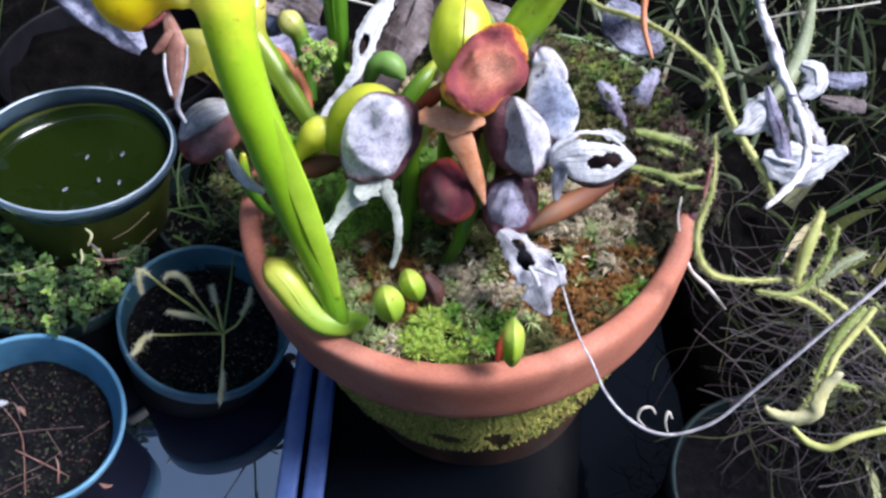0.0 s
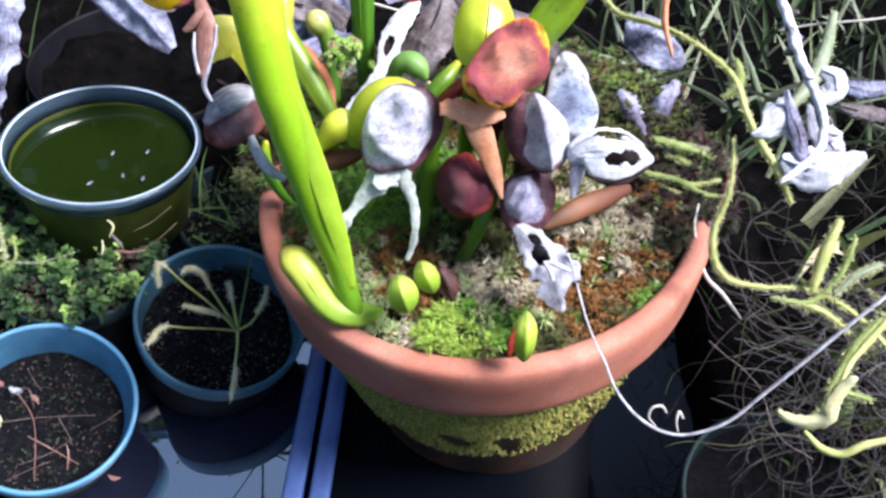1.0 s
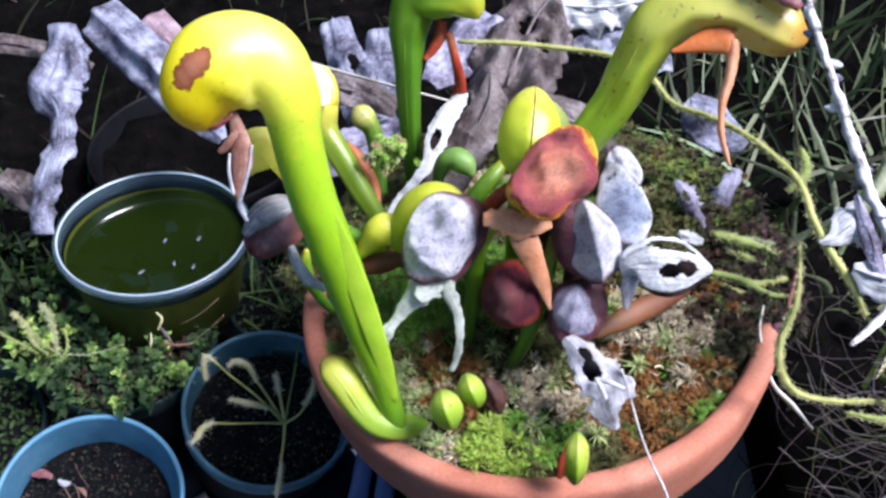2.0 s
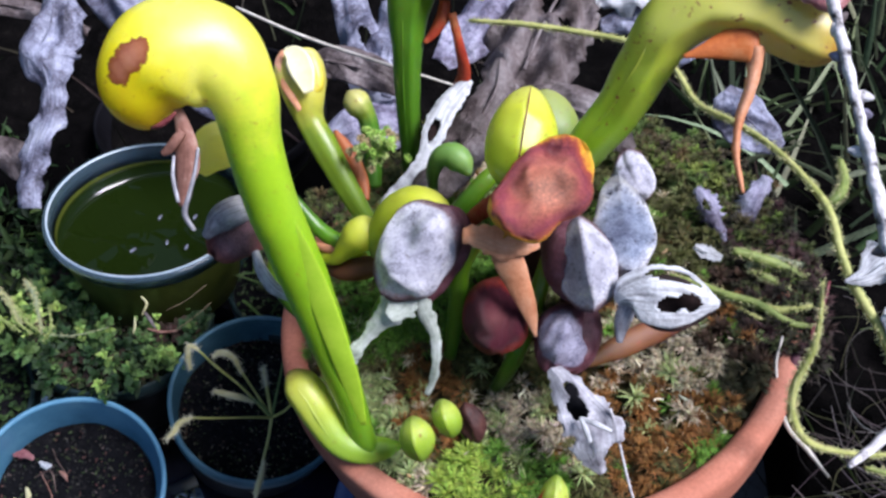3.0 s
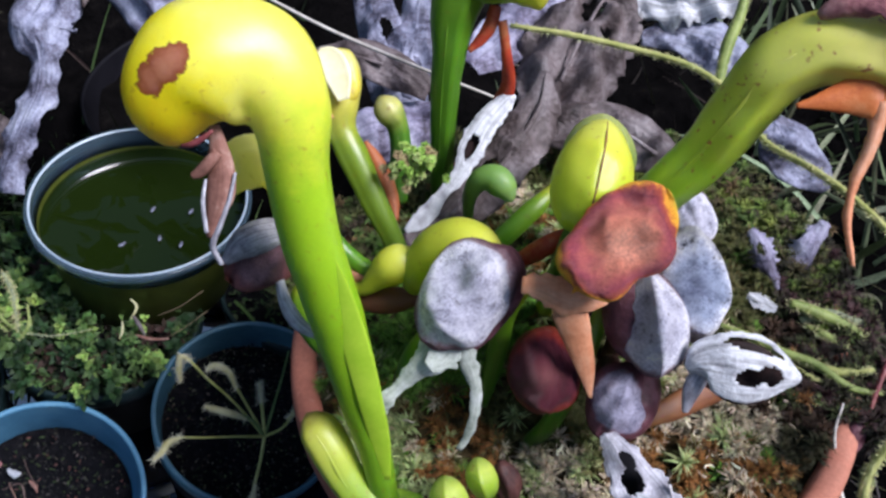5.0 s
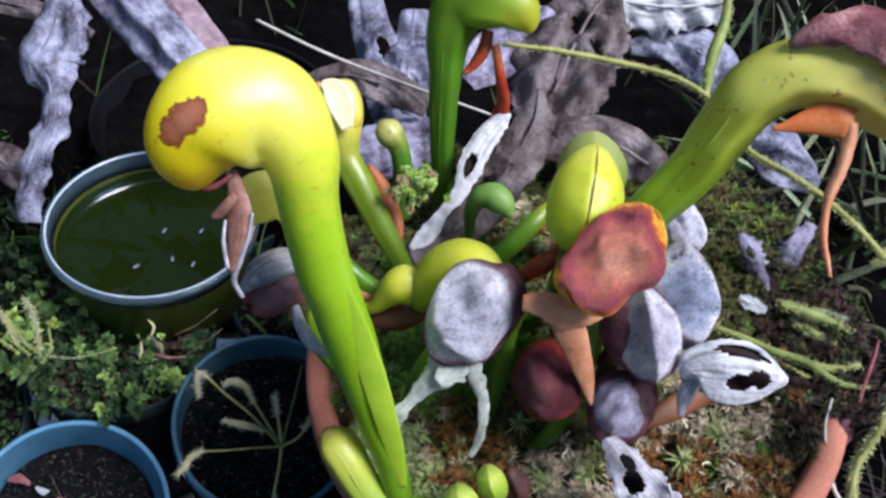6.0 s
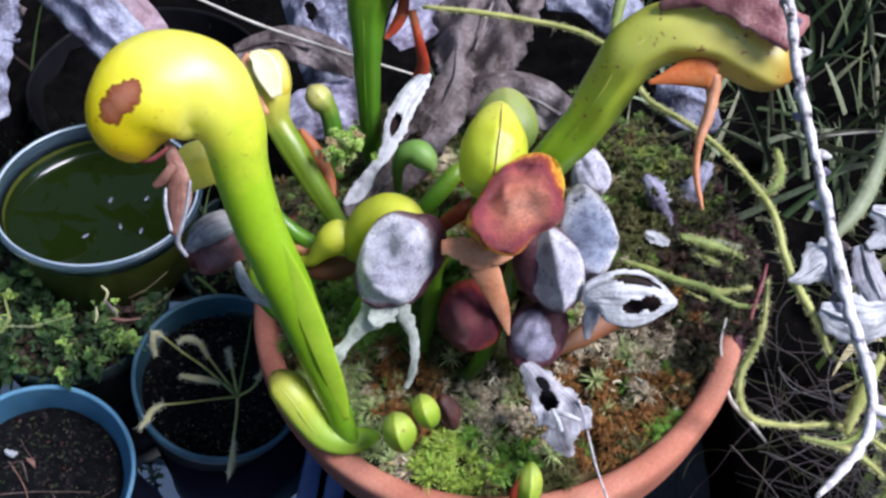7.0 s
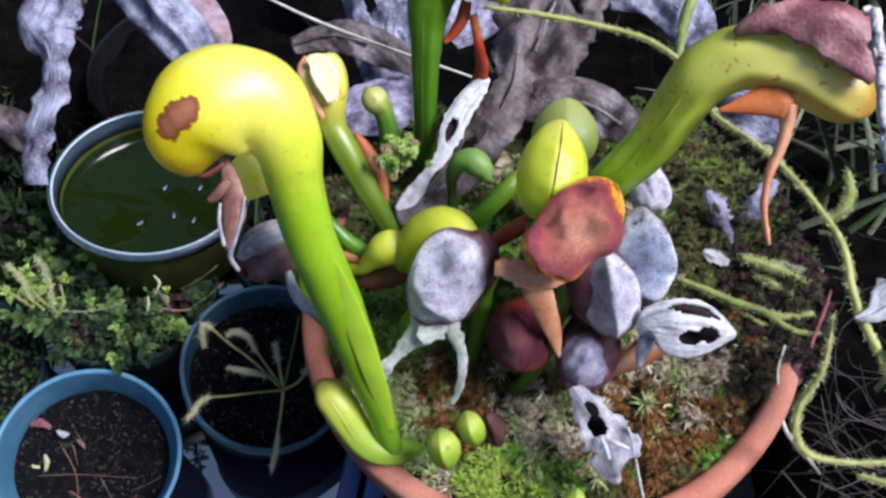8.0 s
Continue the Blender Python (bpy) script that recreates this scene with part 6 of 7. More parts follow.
nc = spline([(0.0501, -0.0417, 0.3780), (0.0516, -0.0519, 0.3735), (0.0534, -0.0620, 0.3677), (0.0571, -0.0745, 0.3599), (0.0612, -0.0892, 0.3515), (0.0642, -0.1048, 0.3450), (0.0669, -0.1157, 0.3411), (0.0680, -0.1255, 0.3382), (0.0652, -0.1336, 0.3368)], 60)
for k in range(0, 58, 2):
    q, w = nc[k], Vector((sc.gauss(0, 1), sc.gauss(0, 1), sc.gauss(0.6, 0.6))).normalized()
    e = Vector(q) + w * sc.uniform(0.0022, 0.0045) + Vector((0, 0, -0.001))
    part("scale", leaf([(*q, 0.0006), (*((Vector(q) + e) / 2), 0.0012), (*e, 0.0003)], n=6, m=5, curl=0.5, crinkle=0.2, seed=k), (GREY_WOOD, BROWN_PAPER, OLD_PAPER)[k % 3], near)
WB = (
    [(0.0896, -0.0436, 0.2719, 0.0004), (0.0948, -0.0422, 0.2732, 0.0028), (0.0998, -0.0389, 0.2761, 0.0069), (0.1042, -0.0381, 0.2768, 0.0081)],
    [(0.1006, -0.0321, 0.2838, 0.0008), (0.1039, -0.0401, 0.2776, 0.0026), (0.1077, -0.0478, 0.2704, 0.0026), (0.1106, -0.0521, 0.2637, 0.0008)],
    [(0.1010, -0.0492, 0.2666, 0.0016), (0.1077, -0.0505, 0.2653, 0.0069), (0.1163, -0.0509, 0.2647, 0.0073), (0.1226, -0.0491, 0.2662, 0.0049), (0.1312, -0.0463, 0.2687, 0.0016)],
    [(0.1130, -0.0251, 0.2886, 0.0016), (0.1180, -0.0266, 0.2871, 0.0045), (0.1187, -0.0303, 0.2837, 0.0041), (0.1133, -0.0337, 0.2806, 0.0012)],
    [(0.1121, -0.0320, 0.2795, 0.0024), (0.1159, -0.0383, 0.2736, 0.0053), (0.1204, -0.0441, 0.2682, 0.0049), (0.1237, -0.0490, 0.2635, 0.0016)],
    [(0.1251, -0.0195, 0.2799, 0.0012), (0.1326, -0.0203, 0.2790, 0.0033), (0.1420, -0.0194, 0.2797, 0.0028)],
    [(0.1261, -0.0237, 0.2733, 0.0012), (0.1330, -0.0246, 0.2723, 0.0028), (0.1436, -0.0253, 0.2715, 0.0028)],
)
for k, pts in enumerate(WB):
    dead_leaf("white and grey papery dead bract in the tangle", pts, (WHITE_PAPER, OLD_PAPER, WHITE_PAPER, WHITE_PAPER, PAPER, LILAC_PAPER, BROWN_PAPER)[k], seed=70 + k, m=15, n=30, crinkle=0.16, ragged=0.3)
stalk("dry_stalk", "thin grey twig in the tangle", "stalk", [(0.1141, 0.0251, 0.2736, 0.0005), (0.1278, 0.0234, 0.2789, 0.0007), (0.1434, 0.0209, 0.2834, 0.0007), (0.1589, 0.0232, 0.2856, 0.0007)], STRAW, n=24, m=6, seed=5)
stalk("dry_stalk", "thin pale runner trailing over the pot's rim", "stalk", [(0.0291, -0.0728, 0.2345, 0.0006), (0.0333, -0.0790, 0.2258, 0.0006), (0.0377, -0.0871, 0.2168, 0.0007), (0.0423, -0.0946, 0.2103, 0.0007), (0.0457, -0.0992, 0.2066, 0.0008), (0.0500, -0.1082, 0.2023, 0.0008), (0.0570, -0.1161, 0.1990, 0.0009), (0.0647, -0.1212, 0.1982, 0.0010), (0.0709, -0.1237, 0.2000, 0.0009), (0.0786, -0.1240, 0.2038, 0.0009), (0.0857, -0.1232, 0.2101, 0.0009), (0.0946, -0.1189, 0.2211, 0.0009), (0.1039, -0.1149, 0.2345, 0.0010), (0.1147, -0.1093, 0.2481, 0.0010), (0.1244, -0.1042, 0.2585, 0.0010), (0.1349, -0.0978, 0.2673, 0.0009)], RUNNER, n=110, seed=6)
stalk("dry_stalk", "short pale twig on the pot's rim", "stalk", [(0.0906, -0.0192, 0.2151, 0.0007), (0.0890, -0.0276, 0.2098, 0.0009), (0.0912, -0.0382, 0.2039, 0.0009), (0.0941, -0.0462, 0.1991, 0.0012), (0.1011, -0.0509, 0.1946, 0.0014), (0.1112, -0.0544, 0.1844, 0.0007)], STRAW, n=40, seed=7)
stalk("dry_stalk", "tiny pale curled shoot on a runner", "stalk", [(0.0630, -0.1213, 0.2008, 0.0004), (0.0601, -0.1196, 0.2039, 0.0006), (0.0610, -0.1178, 0.2070, 0.0008), (0.0643, -0.1173, 0.2074, 0.0008), (0.0661, -0.1189, 0.2059, 0.0004)], STRAW, n=24, m=7, seed=8)
stalk("dry_stalk", "tiny pale curled shoot on a runner", "stalk", [(0.0708, -0.1229, 0.2008, 0.0004), (0.0696, -0.1206, 0.2043, 0.0006), (0.0705, -0.1184, 0.2064, 0.0010), (0.0721, -0.1200, 0.2048, 0.0004)], STRAW, n=20, m=7, seed=9)
wit = thing("withered_leaf", (0.1072, -0.1212, 0.2106), "cream withered leaf curling in the tangle", "leaf")
part("blade", leaf([(0.1023, -0.1196, 0.2135, 0.0008), (0.1063, -0.1220, 0.2126, 0.0019), (0.1132, -0.1237, 0.2138, 0.0029), (0.1178, -0.1234, 0.2168, 0.0032), (0.1188, -0.1202, 0.2212, 0.0028), (0.1213, -0.1172, 0.2255, 0.0024), (0.1233, -0.1157, 0.2282, 0.0017), (0.1247, -0.1148, 0.2291, 0.0006)], n=44, m=13, curl=0.7, crinkle=0.3, seed=71, ragged=0.5, thick=0.0007), CREAM, wit)
part("stalk", tube_mesh("stalk", [(0.1119, -0.1243, 0.2091, 0.0008), (0.1181, -0.1281, 0.2054, 0.0012), (0.1240, -0.1303, 0.2061, 0.0013), (0.1303, -0.1288, 0.2103, 0.0013), (0.1434, -0.1260, 0.2130, 0.0011)], n=30, m=9, lump=0.2), VINE_SKIN, wit)
stalk("sundew_stalk", "knotted yellow-green stalk in the tangle", "stalk", [(0.1236, -0.1111, 0.2202, 0.0014), (0.1294, -0.1022, 0.2217, 0.0018), (0.1358, -0.0956, 0.2252, 0.0022), (0.1441, -0.0874, 0.2303, 0.0018)], VINE_SKIN, 200, seed=11, group="sundew stalks")


def strands(verts, faces, cols, r, start, way, steps, step, sway, rad, colour, clear=0.11):
    """One curving root, left out where it would run into the pot."""
    pts, p, d, turn = [], Vector(start), Vector(way).normalized(), Vector((0, 0, 0))
    for _ in range(steps):
        pts.append((*p, rad))
        turn = turn * 0.6 + Vector((r.gauss(0, sway), r.gauss(0, sway), r.gauss(0, sway * 0.8)))
        d = (d + turn).normalized()
        p = p + d * step * r.uniform(0.7, 1.3)
        p.z = max(p.z, 0.075)
        rad *= 0.96
    if min(math.hypot(q[0], q[1]) for q in pts) < clear:
        return
    v, f, _ = tube(pts, n=steps * 2, m=4)
    o = len(verts)
    verts += v
    faces += [tuple(i + o for i in q) for q in f]
    cols += [vary(r, colour, 0.35)] * len(v)


def tinted_stuff(name, verts, faces, cols, label, category):
    me = mesh_of(name, verts, faces)
    me.attributes.new("tint", "FLOAT_COLOR", "POINT").data.foreach_set("color", [q for c in cols for q in (*c, 1.0)])
    put(name, me, ROOT_TINT, None, label, category=category, kind="stuff")


def root_tangle():
    """Fine grey-brown roots that spill over beside the pot, thickest where they hang in a swag."""
    r = random.Random(77)
    verts, faces, cols = [], [], []
    greys = [(0.06, 0.05, 0.052), (0.1, 0.085, 0.095), (0.03, 0.025, 0.026), (0.055, 0.06, 0.03), (0.16, 0.145, 0.15)]
    for _ in range(330):
        u = r.random()
        start = (0.17 + 0.035 * u + r.gauss(0, 0.018), -0.02 - 0.075 * u + r.gauss(0, 0.018), 0.15 + r.gauss(0, 0.014))
        strands(verts, faces, cols, r, start, (r.gauss(0, 1), r.gauss(-0.5, 1), r.gauss(-0.1, 0.5)), 13, 0.0062, 0.16, r.choice((0.0001, 0.00014, 0.0002, 0.0003)), r.choice(greys))
    for _ in range(120):
        start = (r.uniform(0.13, 0.34), r.uniform(-0.2, 0.12), r.uniform(0.09, 0.16))
        strands(verts, faces, cols, r, start, (r.gauss(0, 1), r.gauss(0, 1), r.gauss(0, 0.5)), 14, 0.007, 0.15, r.choice((0.00012, 0.00018, 0.0003)), r.choice(greys[:4]))
    tinted_stuff("root_tangle", verts, faces, cols, "tangle of fine grey-brown roots and stems beside the pot", "roots")
    verts, faces, cols = [], [], []
    for _ in range(120):
        start = (r.uniform(0.17, 0.33), r.uniform(-0.19, -0.1), r.uniform(0.09, 0.13))
        strands(verts, faces, cols, r, start, (r.gauss(0, 1), r.gauss(0, 1), r.gauss(0.1, 0.5)), 10, 0.0055, 0.2, r.choice((0.0002, 0.0003, 0.0005)), r.choice([(0.22, 0.21, 0.23), (0.15, 0.14, 0.16), (0.2, 0.22, 0.11)]))
    tinted_stuff("pale_litter", verts, faces, cols, "pale grey and straw litter of fine stems in front of the tangle", "litter")


root_tangle()


def blades(name, label, count, area, zs, length, half, cols, seed, lean=(0, 0, 1), spread=0.6, category="grass"):
    r = random.Random(seed)
    verts, faces, tint = [], [], []
    for _ in range(count):
        p = Vector((r.uniform(area[0], area[1]), r.uniform(area[2], area[3]), r.uniform(*zs)))
        d = (Vector(lean) + Vector((r.gauss(0, spread), r.gauss(0, spread), r.gauss(0, spread * 0.5)))).normalized()
        ln = length * r.uniform(0.5, 1.3)
        s = d.cross(Vector((r.gauss(0, 1), r.gauss(0, 1), r.gauss(0, 1)))).normalized()
        w = half * r.uniform(0.6, 1.3)
        droop = Vector((r.gauss(0, 0.3), r.gauss(0, 0.3), -r.uniform(0.1, 0.7)))
        c = vary(r, r.choice(cols), 0.3)
        o = len(verts)
        for k in range(6):
            u = k / 5
            q = p + d * ln * u + droop * ln * u * u * 0.5
            ww = w * (1 - u ** 2.2) + 0.00008
            verts += [tuple(q - s * ww), tuple(q + d.cross(s) * ww * 0.5), tuple(q + s * ww)]
            if k:
                a = o + 3 * (k - 1)
                faces += [(a, a + 1, a + 4, a + 3), (a + 1, a + 2, a + 5, a + 4)]
        tint += [c] * 18
    me = mesh_of(name, verts, faces)
    at = me.attributes.new("tint", "FLOAT_COLOR", "POINT")
    at.data.foreach_set("color", [q for c in tint for q in (*c, 1.0)])
    return put(name, me, LEAF_TINT, None, label, category=category, kind="stuff")


blades("background_grass", "tangled dull green grassy leaves behind the pot", 400, (0.09, 0.45, 0.1, 0.42), (0.05, 0.15), 0.08, 0.002, [(0.07, 0.11, 0.05), (0.15, 0.19, 0.1), (0.28, 0.32, 0.2), (0.03, 0.045, 0.024)], 3)
blades("dark_undergrowth", "dark undergrowth of stems behind the plants", 700, (-0.5, 0.5, 0.16, 0.7), (-0.03, 0.08), 0.07, 0.0012, [(0.025, 0.035, 0.016), (0.05, 0.05, 0.03), (0.06, 0.045, 0.04), (0.03, 0.06, 0.02)], 4)
blades("side_undergrowth", "dark stems and leaves beside the pot", 150, (0.15, 0.36, -0.22, 0.1), (0.06, 0.12), 0.045, 0.0011, [(0.05, 0.08, 0.025), (0.03, 0.055, 0.018), (0.014, 0.02, 0.012)], 8)
blades("pale_blades", "broad pale yellow-green leaves rising from the tangle", 210, (0.185, 0.36, -0.15, 0.06), (0.09, 0.15), 0.045, 0.003, [(0.24, 0.29, 0.1), (0.34, 0.36, 0.15), (0.14, 0.2, 0.06), (0.4, 0.4, 0.22)], 9, spread=0.8)


def hedge():
    """Dark foliage added out of view all round: blocks low sky, with small gaps."""
    r = random.Random(9)
    verts, faces, na, nz = [], [], 380, 76
    for k in range(nz + 1):
        for j in range(na):
            g = 2 * math.pi * j / na
            z = FLOOR + (1.0 + 0.45 * math.sin(g)) * k / nz
            q = 1.35 + 0.16 * noise.noise(Vector((math.cos(g) * 4, math.sin(g) * 4, z * 4)))
            verts.append((q * math.cos(g), q * math.sin(g), z))
    for k in range(nz):
        for j in range(na):
            e = (j + 1) % na
            if k > nz * 0.5 and r.random() < 0.012:
                continue
            faces.append((k * na + j, (k + 1) * na + j, (k + 1) * na + e, k * na + e))
    put("hedge", mesh_of("hedge", verts, faces), DULL_LEAF, None, "unseen ring of dark foliage added to block low sky light", category="hedge", kind="stuff")
    items = []
    for _ in range(4500):
        g = r.uniform(0, 2 * math.pi)
        z = FLOOR + (1.03 + 0.45 * math.sin(g)) * r.random()
        q = r.uniform(1.05, 1.35)
        items.append(((q * math.cos(g), q * math.sin(g), z), Vector((-math.cos(g) + r.gauss(0, 0.8), -math.sin(g) + r.gauss(0, 0.8), r.gauss(-0.2, 0.6))), r.uniform(0.03, 0.06), r.uniform(0.005, 0.011), vary(r, (0.03, 0.055, 0.02), 0.4)))
    tufts(items, LEAF_TINT, "sky_screen_leaves", None, label="dark green leaves of the unseen ring that blocks low sky", category="hedge", kind="stuff")


hedge()


# ---- small plastic pots ----
def small_pot(name, where, up, r, height, mat, label, soil=-0.012, wall=0.0022, rim=0.011, group="plastic pots"):
    m = leaning(where, up)
    th = thing(name, where, label, "flower pot", group)
    lip = [(r * 0.96 + soil * 0.16, soil - 0.004), (r - wall - 0.0004, -0.002), (r - wall, -0.0004), (r - wall * 0.5, 0.0), (r, -0.0006), (r * 0.993, -rim), (r * 0.985, -rim - 0.0006), (r * 0.965, -rim - 0.0008)]
    low = [(r * 0.968, -rim - 0.0006), (r * 0.958, -rim - 0.004), (r * 0.8, -height), (0.0, -height)]
    for name_, prof, skin, tag in (("rim", lip, mat, ""), ("pot_wall", low, BLACK_POT_AND_HOLLOW, "black lower wall")):
        me = mesh_of(name_, *lathe(prof, 72, 0.004, r * 1000))
        me.transform(m)
        part(name_, me, skin, th, tag)
    sv, sf = [], []
    for k in range(15):
        for j in range(40):
            q, g = (r * 0.968 + soil * 0.16) * k / 14, 2 * math.pi * j / 40
            x, y = q * math.cos(g), q * math.sin(g)
            sv.append(tuple(m @ Vector((x, y, soil + 0.0035 * noise.noise(Vector((x * 90, y * 90, r * 50)))))))
    for k in range(14):
        for j in range(40):
            e = (j + 1) % 40
            sf.append((k * 40 + j, k * 40 + e, (k + 1) * 40 + e, (k + 1) * 40 + j))
    part("soil", mesh_of("soil", sv, sf), SOIL, th, "dark damp peat")
    return th, m


POT_B = ((-0.1378, 0.0115, 0.075), (0.26, -0.144, 0.955), 0.0481)
POT_A = ((-0.2129, -0.0566, 0.077), (0.306, -0.226, 0.925), 0.0453)
_, MB = small_pot("plastic_pot", *POT_B, 0.085, SHADED_TEAL, "teal plastic pot of peat with sundew seedlings", soil=-0.022)
_, MA = small_pot("plastic_pot", *POT_A, 0.085, TEAL, "teal plastic pot of dark peat with dry red twigs", soil=-0.03)
_, MC = small_pot("plastic_pot", (-0.232, 0.044, 0.084), (0.1, -0.05, 0.99), 0.052, 0.085, DARK_TEAL, "dark teal plastic pot overgrown with green moss", soil=-0.004)
_, MD = small_pot("plastic_pot", (-0.14, 0.105, 0.07), (0.05, -0.05, 0.99), 0.05, 0.085, DARK_TEAL, "dark teal plastic pot with thin grass")
_, ME = small_pot("plastic_pot", (-0.31, -0.02, 0.07), (0.1, 0.0, 0.99), 0.048, 0.085, DARK_TEAL, "dark teal plastic pot at the tray's edge")
small_pot("nursery_pot", (-0.24, 0.22, 0.1), (0, 0, 1), 0.08, 0.12, BLACK_POT_AND_HOLLOW, "black nursery pot in the shade", soil=-0.05)
small_pot("nursery_pot", (0.158, -0.098, 0.1), (0.05, 0.02, 0.99), 0.056, 0.12, DARK_TEAL, "dark green nursery pot under the tangle", soil=-0.01)

# grit and debris on the peat
def crumbs(m, r, count, cols, h, seed, name, label, size=0.0014, broad=0.3):
    q = random.Random(seed)
    items = []
    for _ in range(count):
        a, g = r * math.sqrt(q.random()), q.uniform(0, 2 * math.pi)
        p = m @ Vector((a * math.cos(g), a * math.sin(g), h + q.uniform(-0.5, 0.7) * size))
        items.append((p, Vector((q.gauss(0, 1), q.gauss(0, 1), abs(q.gauss(0, 0.5)))), size * q.uniform(0.5, 1.8), size * broad * q.uniform(0.7, 1.4), vary(q, q.choice(cols), 0.4)))
    return tufts(items, MOSS_TINT, name, None, label=label, category="debris", kind="stuff")


DEBRIS = [(0.02, 0.018, 0.018), (0.01, 0.009, 0.01), (0.012, 0.012, 0.012), (0.03, 0.028, 0.028), (0.025, 0.04, 0.014), (0.02, 0.03, 0.012)]
crumbs(MB, 0.043, 1100, DEBRIS + [(0.06, 0.075, 0.03), (0.05, 0.03, 0.02), (0.1, 0.09, 0.07)], -0.021, 1, "peat_crumbs", "crumbs and bits of moss on the peat", 0.0016)
crumbs(MA, 0.038, 700, DEBRIS + [(0.09, 0.04, 0.035), (0.07, 0.06, 0.05), (0.035, 0.05, 0.02)], -0.029, 2, "peat_crumbs", "crumbs and reddish bits on the peat", 0.0016)


def sprigs(m, r, count, height, seed, label):
    """Low leafy plants: many short stems, each with a rosette of small leaves on top and a few below."""
    q = random.Random(seed)
    items = []
    for _ in range(count):
        a, g = r * math.sqrt(q.random()), q.uniform(0, 2 * math.pi)
        x, y = a * math.cos(g), a * math.sin(g)
        lush = 0.5 + 0.8 * noise.noise(Vector((x * 55, y * 55, seed))) + q.uniform(-0.5, 0.5)
        col = (0.25, 0.38, 0.09) if lush > 0.95 else (0.085, 0.16, 0.045) if lush > 0.6 else (0.022, 0.055, 0.018) if lush > 0.1 else (0.05, 0.028, 0.02)
        h = height * q.uniform(0.3, 1.0) * (0.7 + 0.6 * max(0.0, lush))
        lean = Vector((q.gauss(0, 0.35), q.gauss(0, 0.35), 1.0)).normalized()
        size = q.uniform(0.0035, 0.0075)
        for k in range(13):
            up = 1.0 if k < 7 else q.uniform(0.3, 0.95)
            w = q.uniform(0, 2 * math.pi)
            d = Vector((math.cos(w), math.sin(w), q.uniform(0.3, 1.4) if k < 7 else q.uniform(-0.3, 0.5)))
            base = Vector((x, y, -0.002)) + lean * h * up
            items.append((m @ base, m.to_3x3() @ d, size * q.uniform(0.7, 1.2), size * q.uniform(0.16, 0.3), vary(q, col, 0.5)))
        items.append((m @ Vector((x, y, -0.004)), m.to_3x3() @ lean, h + 0.002, 0.0004, vary(q, (0.06, 0.09, 0.03), 0.3)))
    return tufts(items, LEAF_TINT, "low_plants", None, label=label, category="plant", kind="stuff")


crumbs(MC, 0.05, 2000, [(0.02, 0.04, 0.01), (0.03, 0.06, 0.015), (0.008, 0.018, 0.006), (0.035, 0.026, 0.016)], 0.0, 3, "green_moss", "dark green moss under low plants in the pot", 0.004, 0.3)
sprigs(MC, 0.052, 300, 0.022, 5, "lush green low plants filling the dark teal pot")
crumbs(MD, 0.047, 500, [(0.03, 0.06, 0.02), (0.06, 0.08, 0.04)], -0.01, 4, "dull_moss", "dull moss on the shaded peat", 0.003)
crumbs(ME, 0.045, 700, [(0.04, 0.08, 0.02), (0.02, 0.045, 0.012)], -0.008, 6, "green_moss", "green moss on the peat", 0.0035)
blades("thin_grass", "thin dark grass in a shaded pot", 60, (-0.18, -0.1, 0.075, 0.14), (0.06, 0.07), 0.04, 0.0007, [(0.1, 0.17, 0.06), (0.05, 0.09, 0.03)], 12)

# dark moss on the ground beside the tub
blades("ground_moss", "dark green moss and creeping leaves on the ground", 2600, (-0.42, -0.27, 0.03, 0.2), (0.02, 0.075), 0.016, 0.0016, [(0.02, 0.045, 0.014), (0.03, 0.07, 0.02), (0.05, 0.09, 0.025), (0.012, 0.02, 0.01)], 21, spread=0.9, category="moss")

# sundew seedlings in the teal pot
def seedling(label, pts, head, mat=VINE_SKIN, hm=CREAM, seed=1):
    th = thing("sundew_seedling", pts[0], label, "seedling", "sundew seedlings")
    part("stem", tube_mesh("stem", [(*q[:3], q[3] * 0.7) for q in pts], n=18, m=7), mat, th)
    if head:
        head = [(*q[:3], q[3] * 0.58) for q in head]
        lh = part("leaf_head", tube_mesh("leaf_head", head, n=14, m=9, lump=0.2), hm, th, "pale sticky leaf head")
        r = random.Random(seed)
        c = spline(head, 40)
        items = [(Vector(q[:3]) - th.location, Vector((r.gauss(0, 1), r.gauss(0, 1), r.gauss(0, 1))), r.uniform(0.0015, 0.0042), 0.00012, (0.6, 0.58, 0.44)) for q in c for _ in range(4)]
        tufts(items, LEAF_TINT, "hairs", lh, label="fine sticky hairs")
    return th


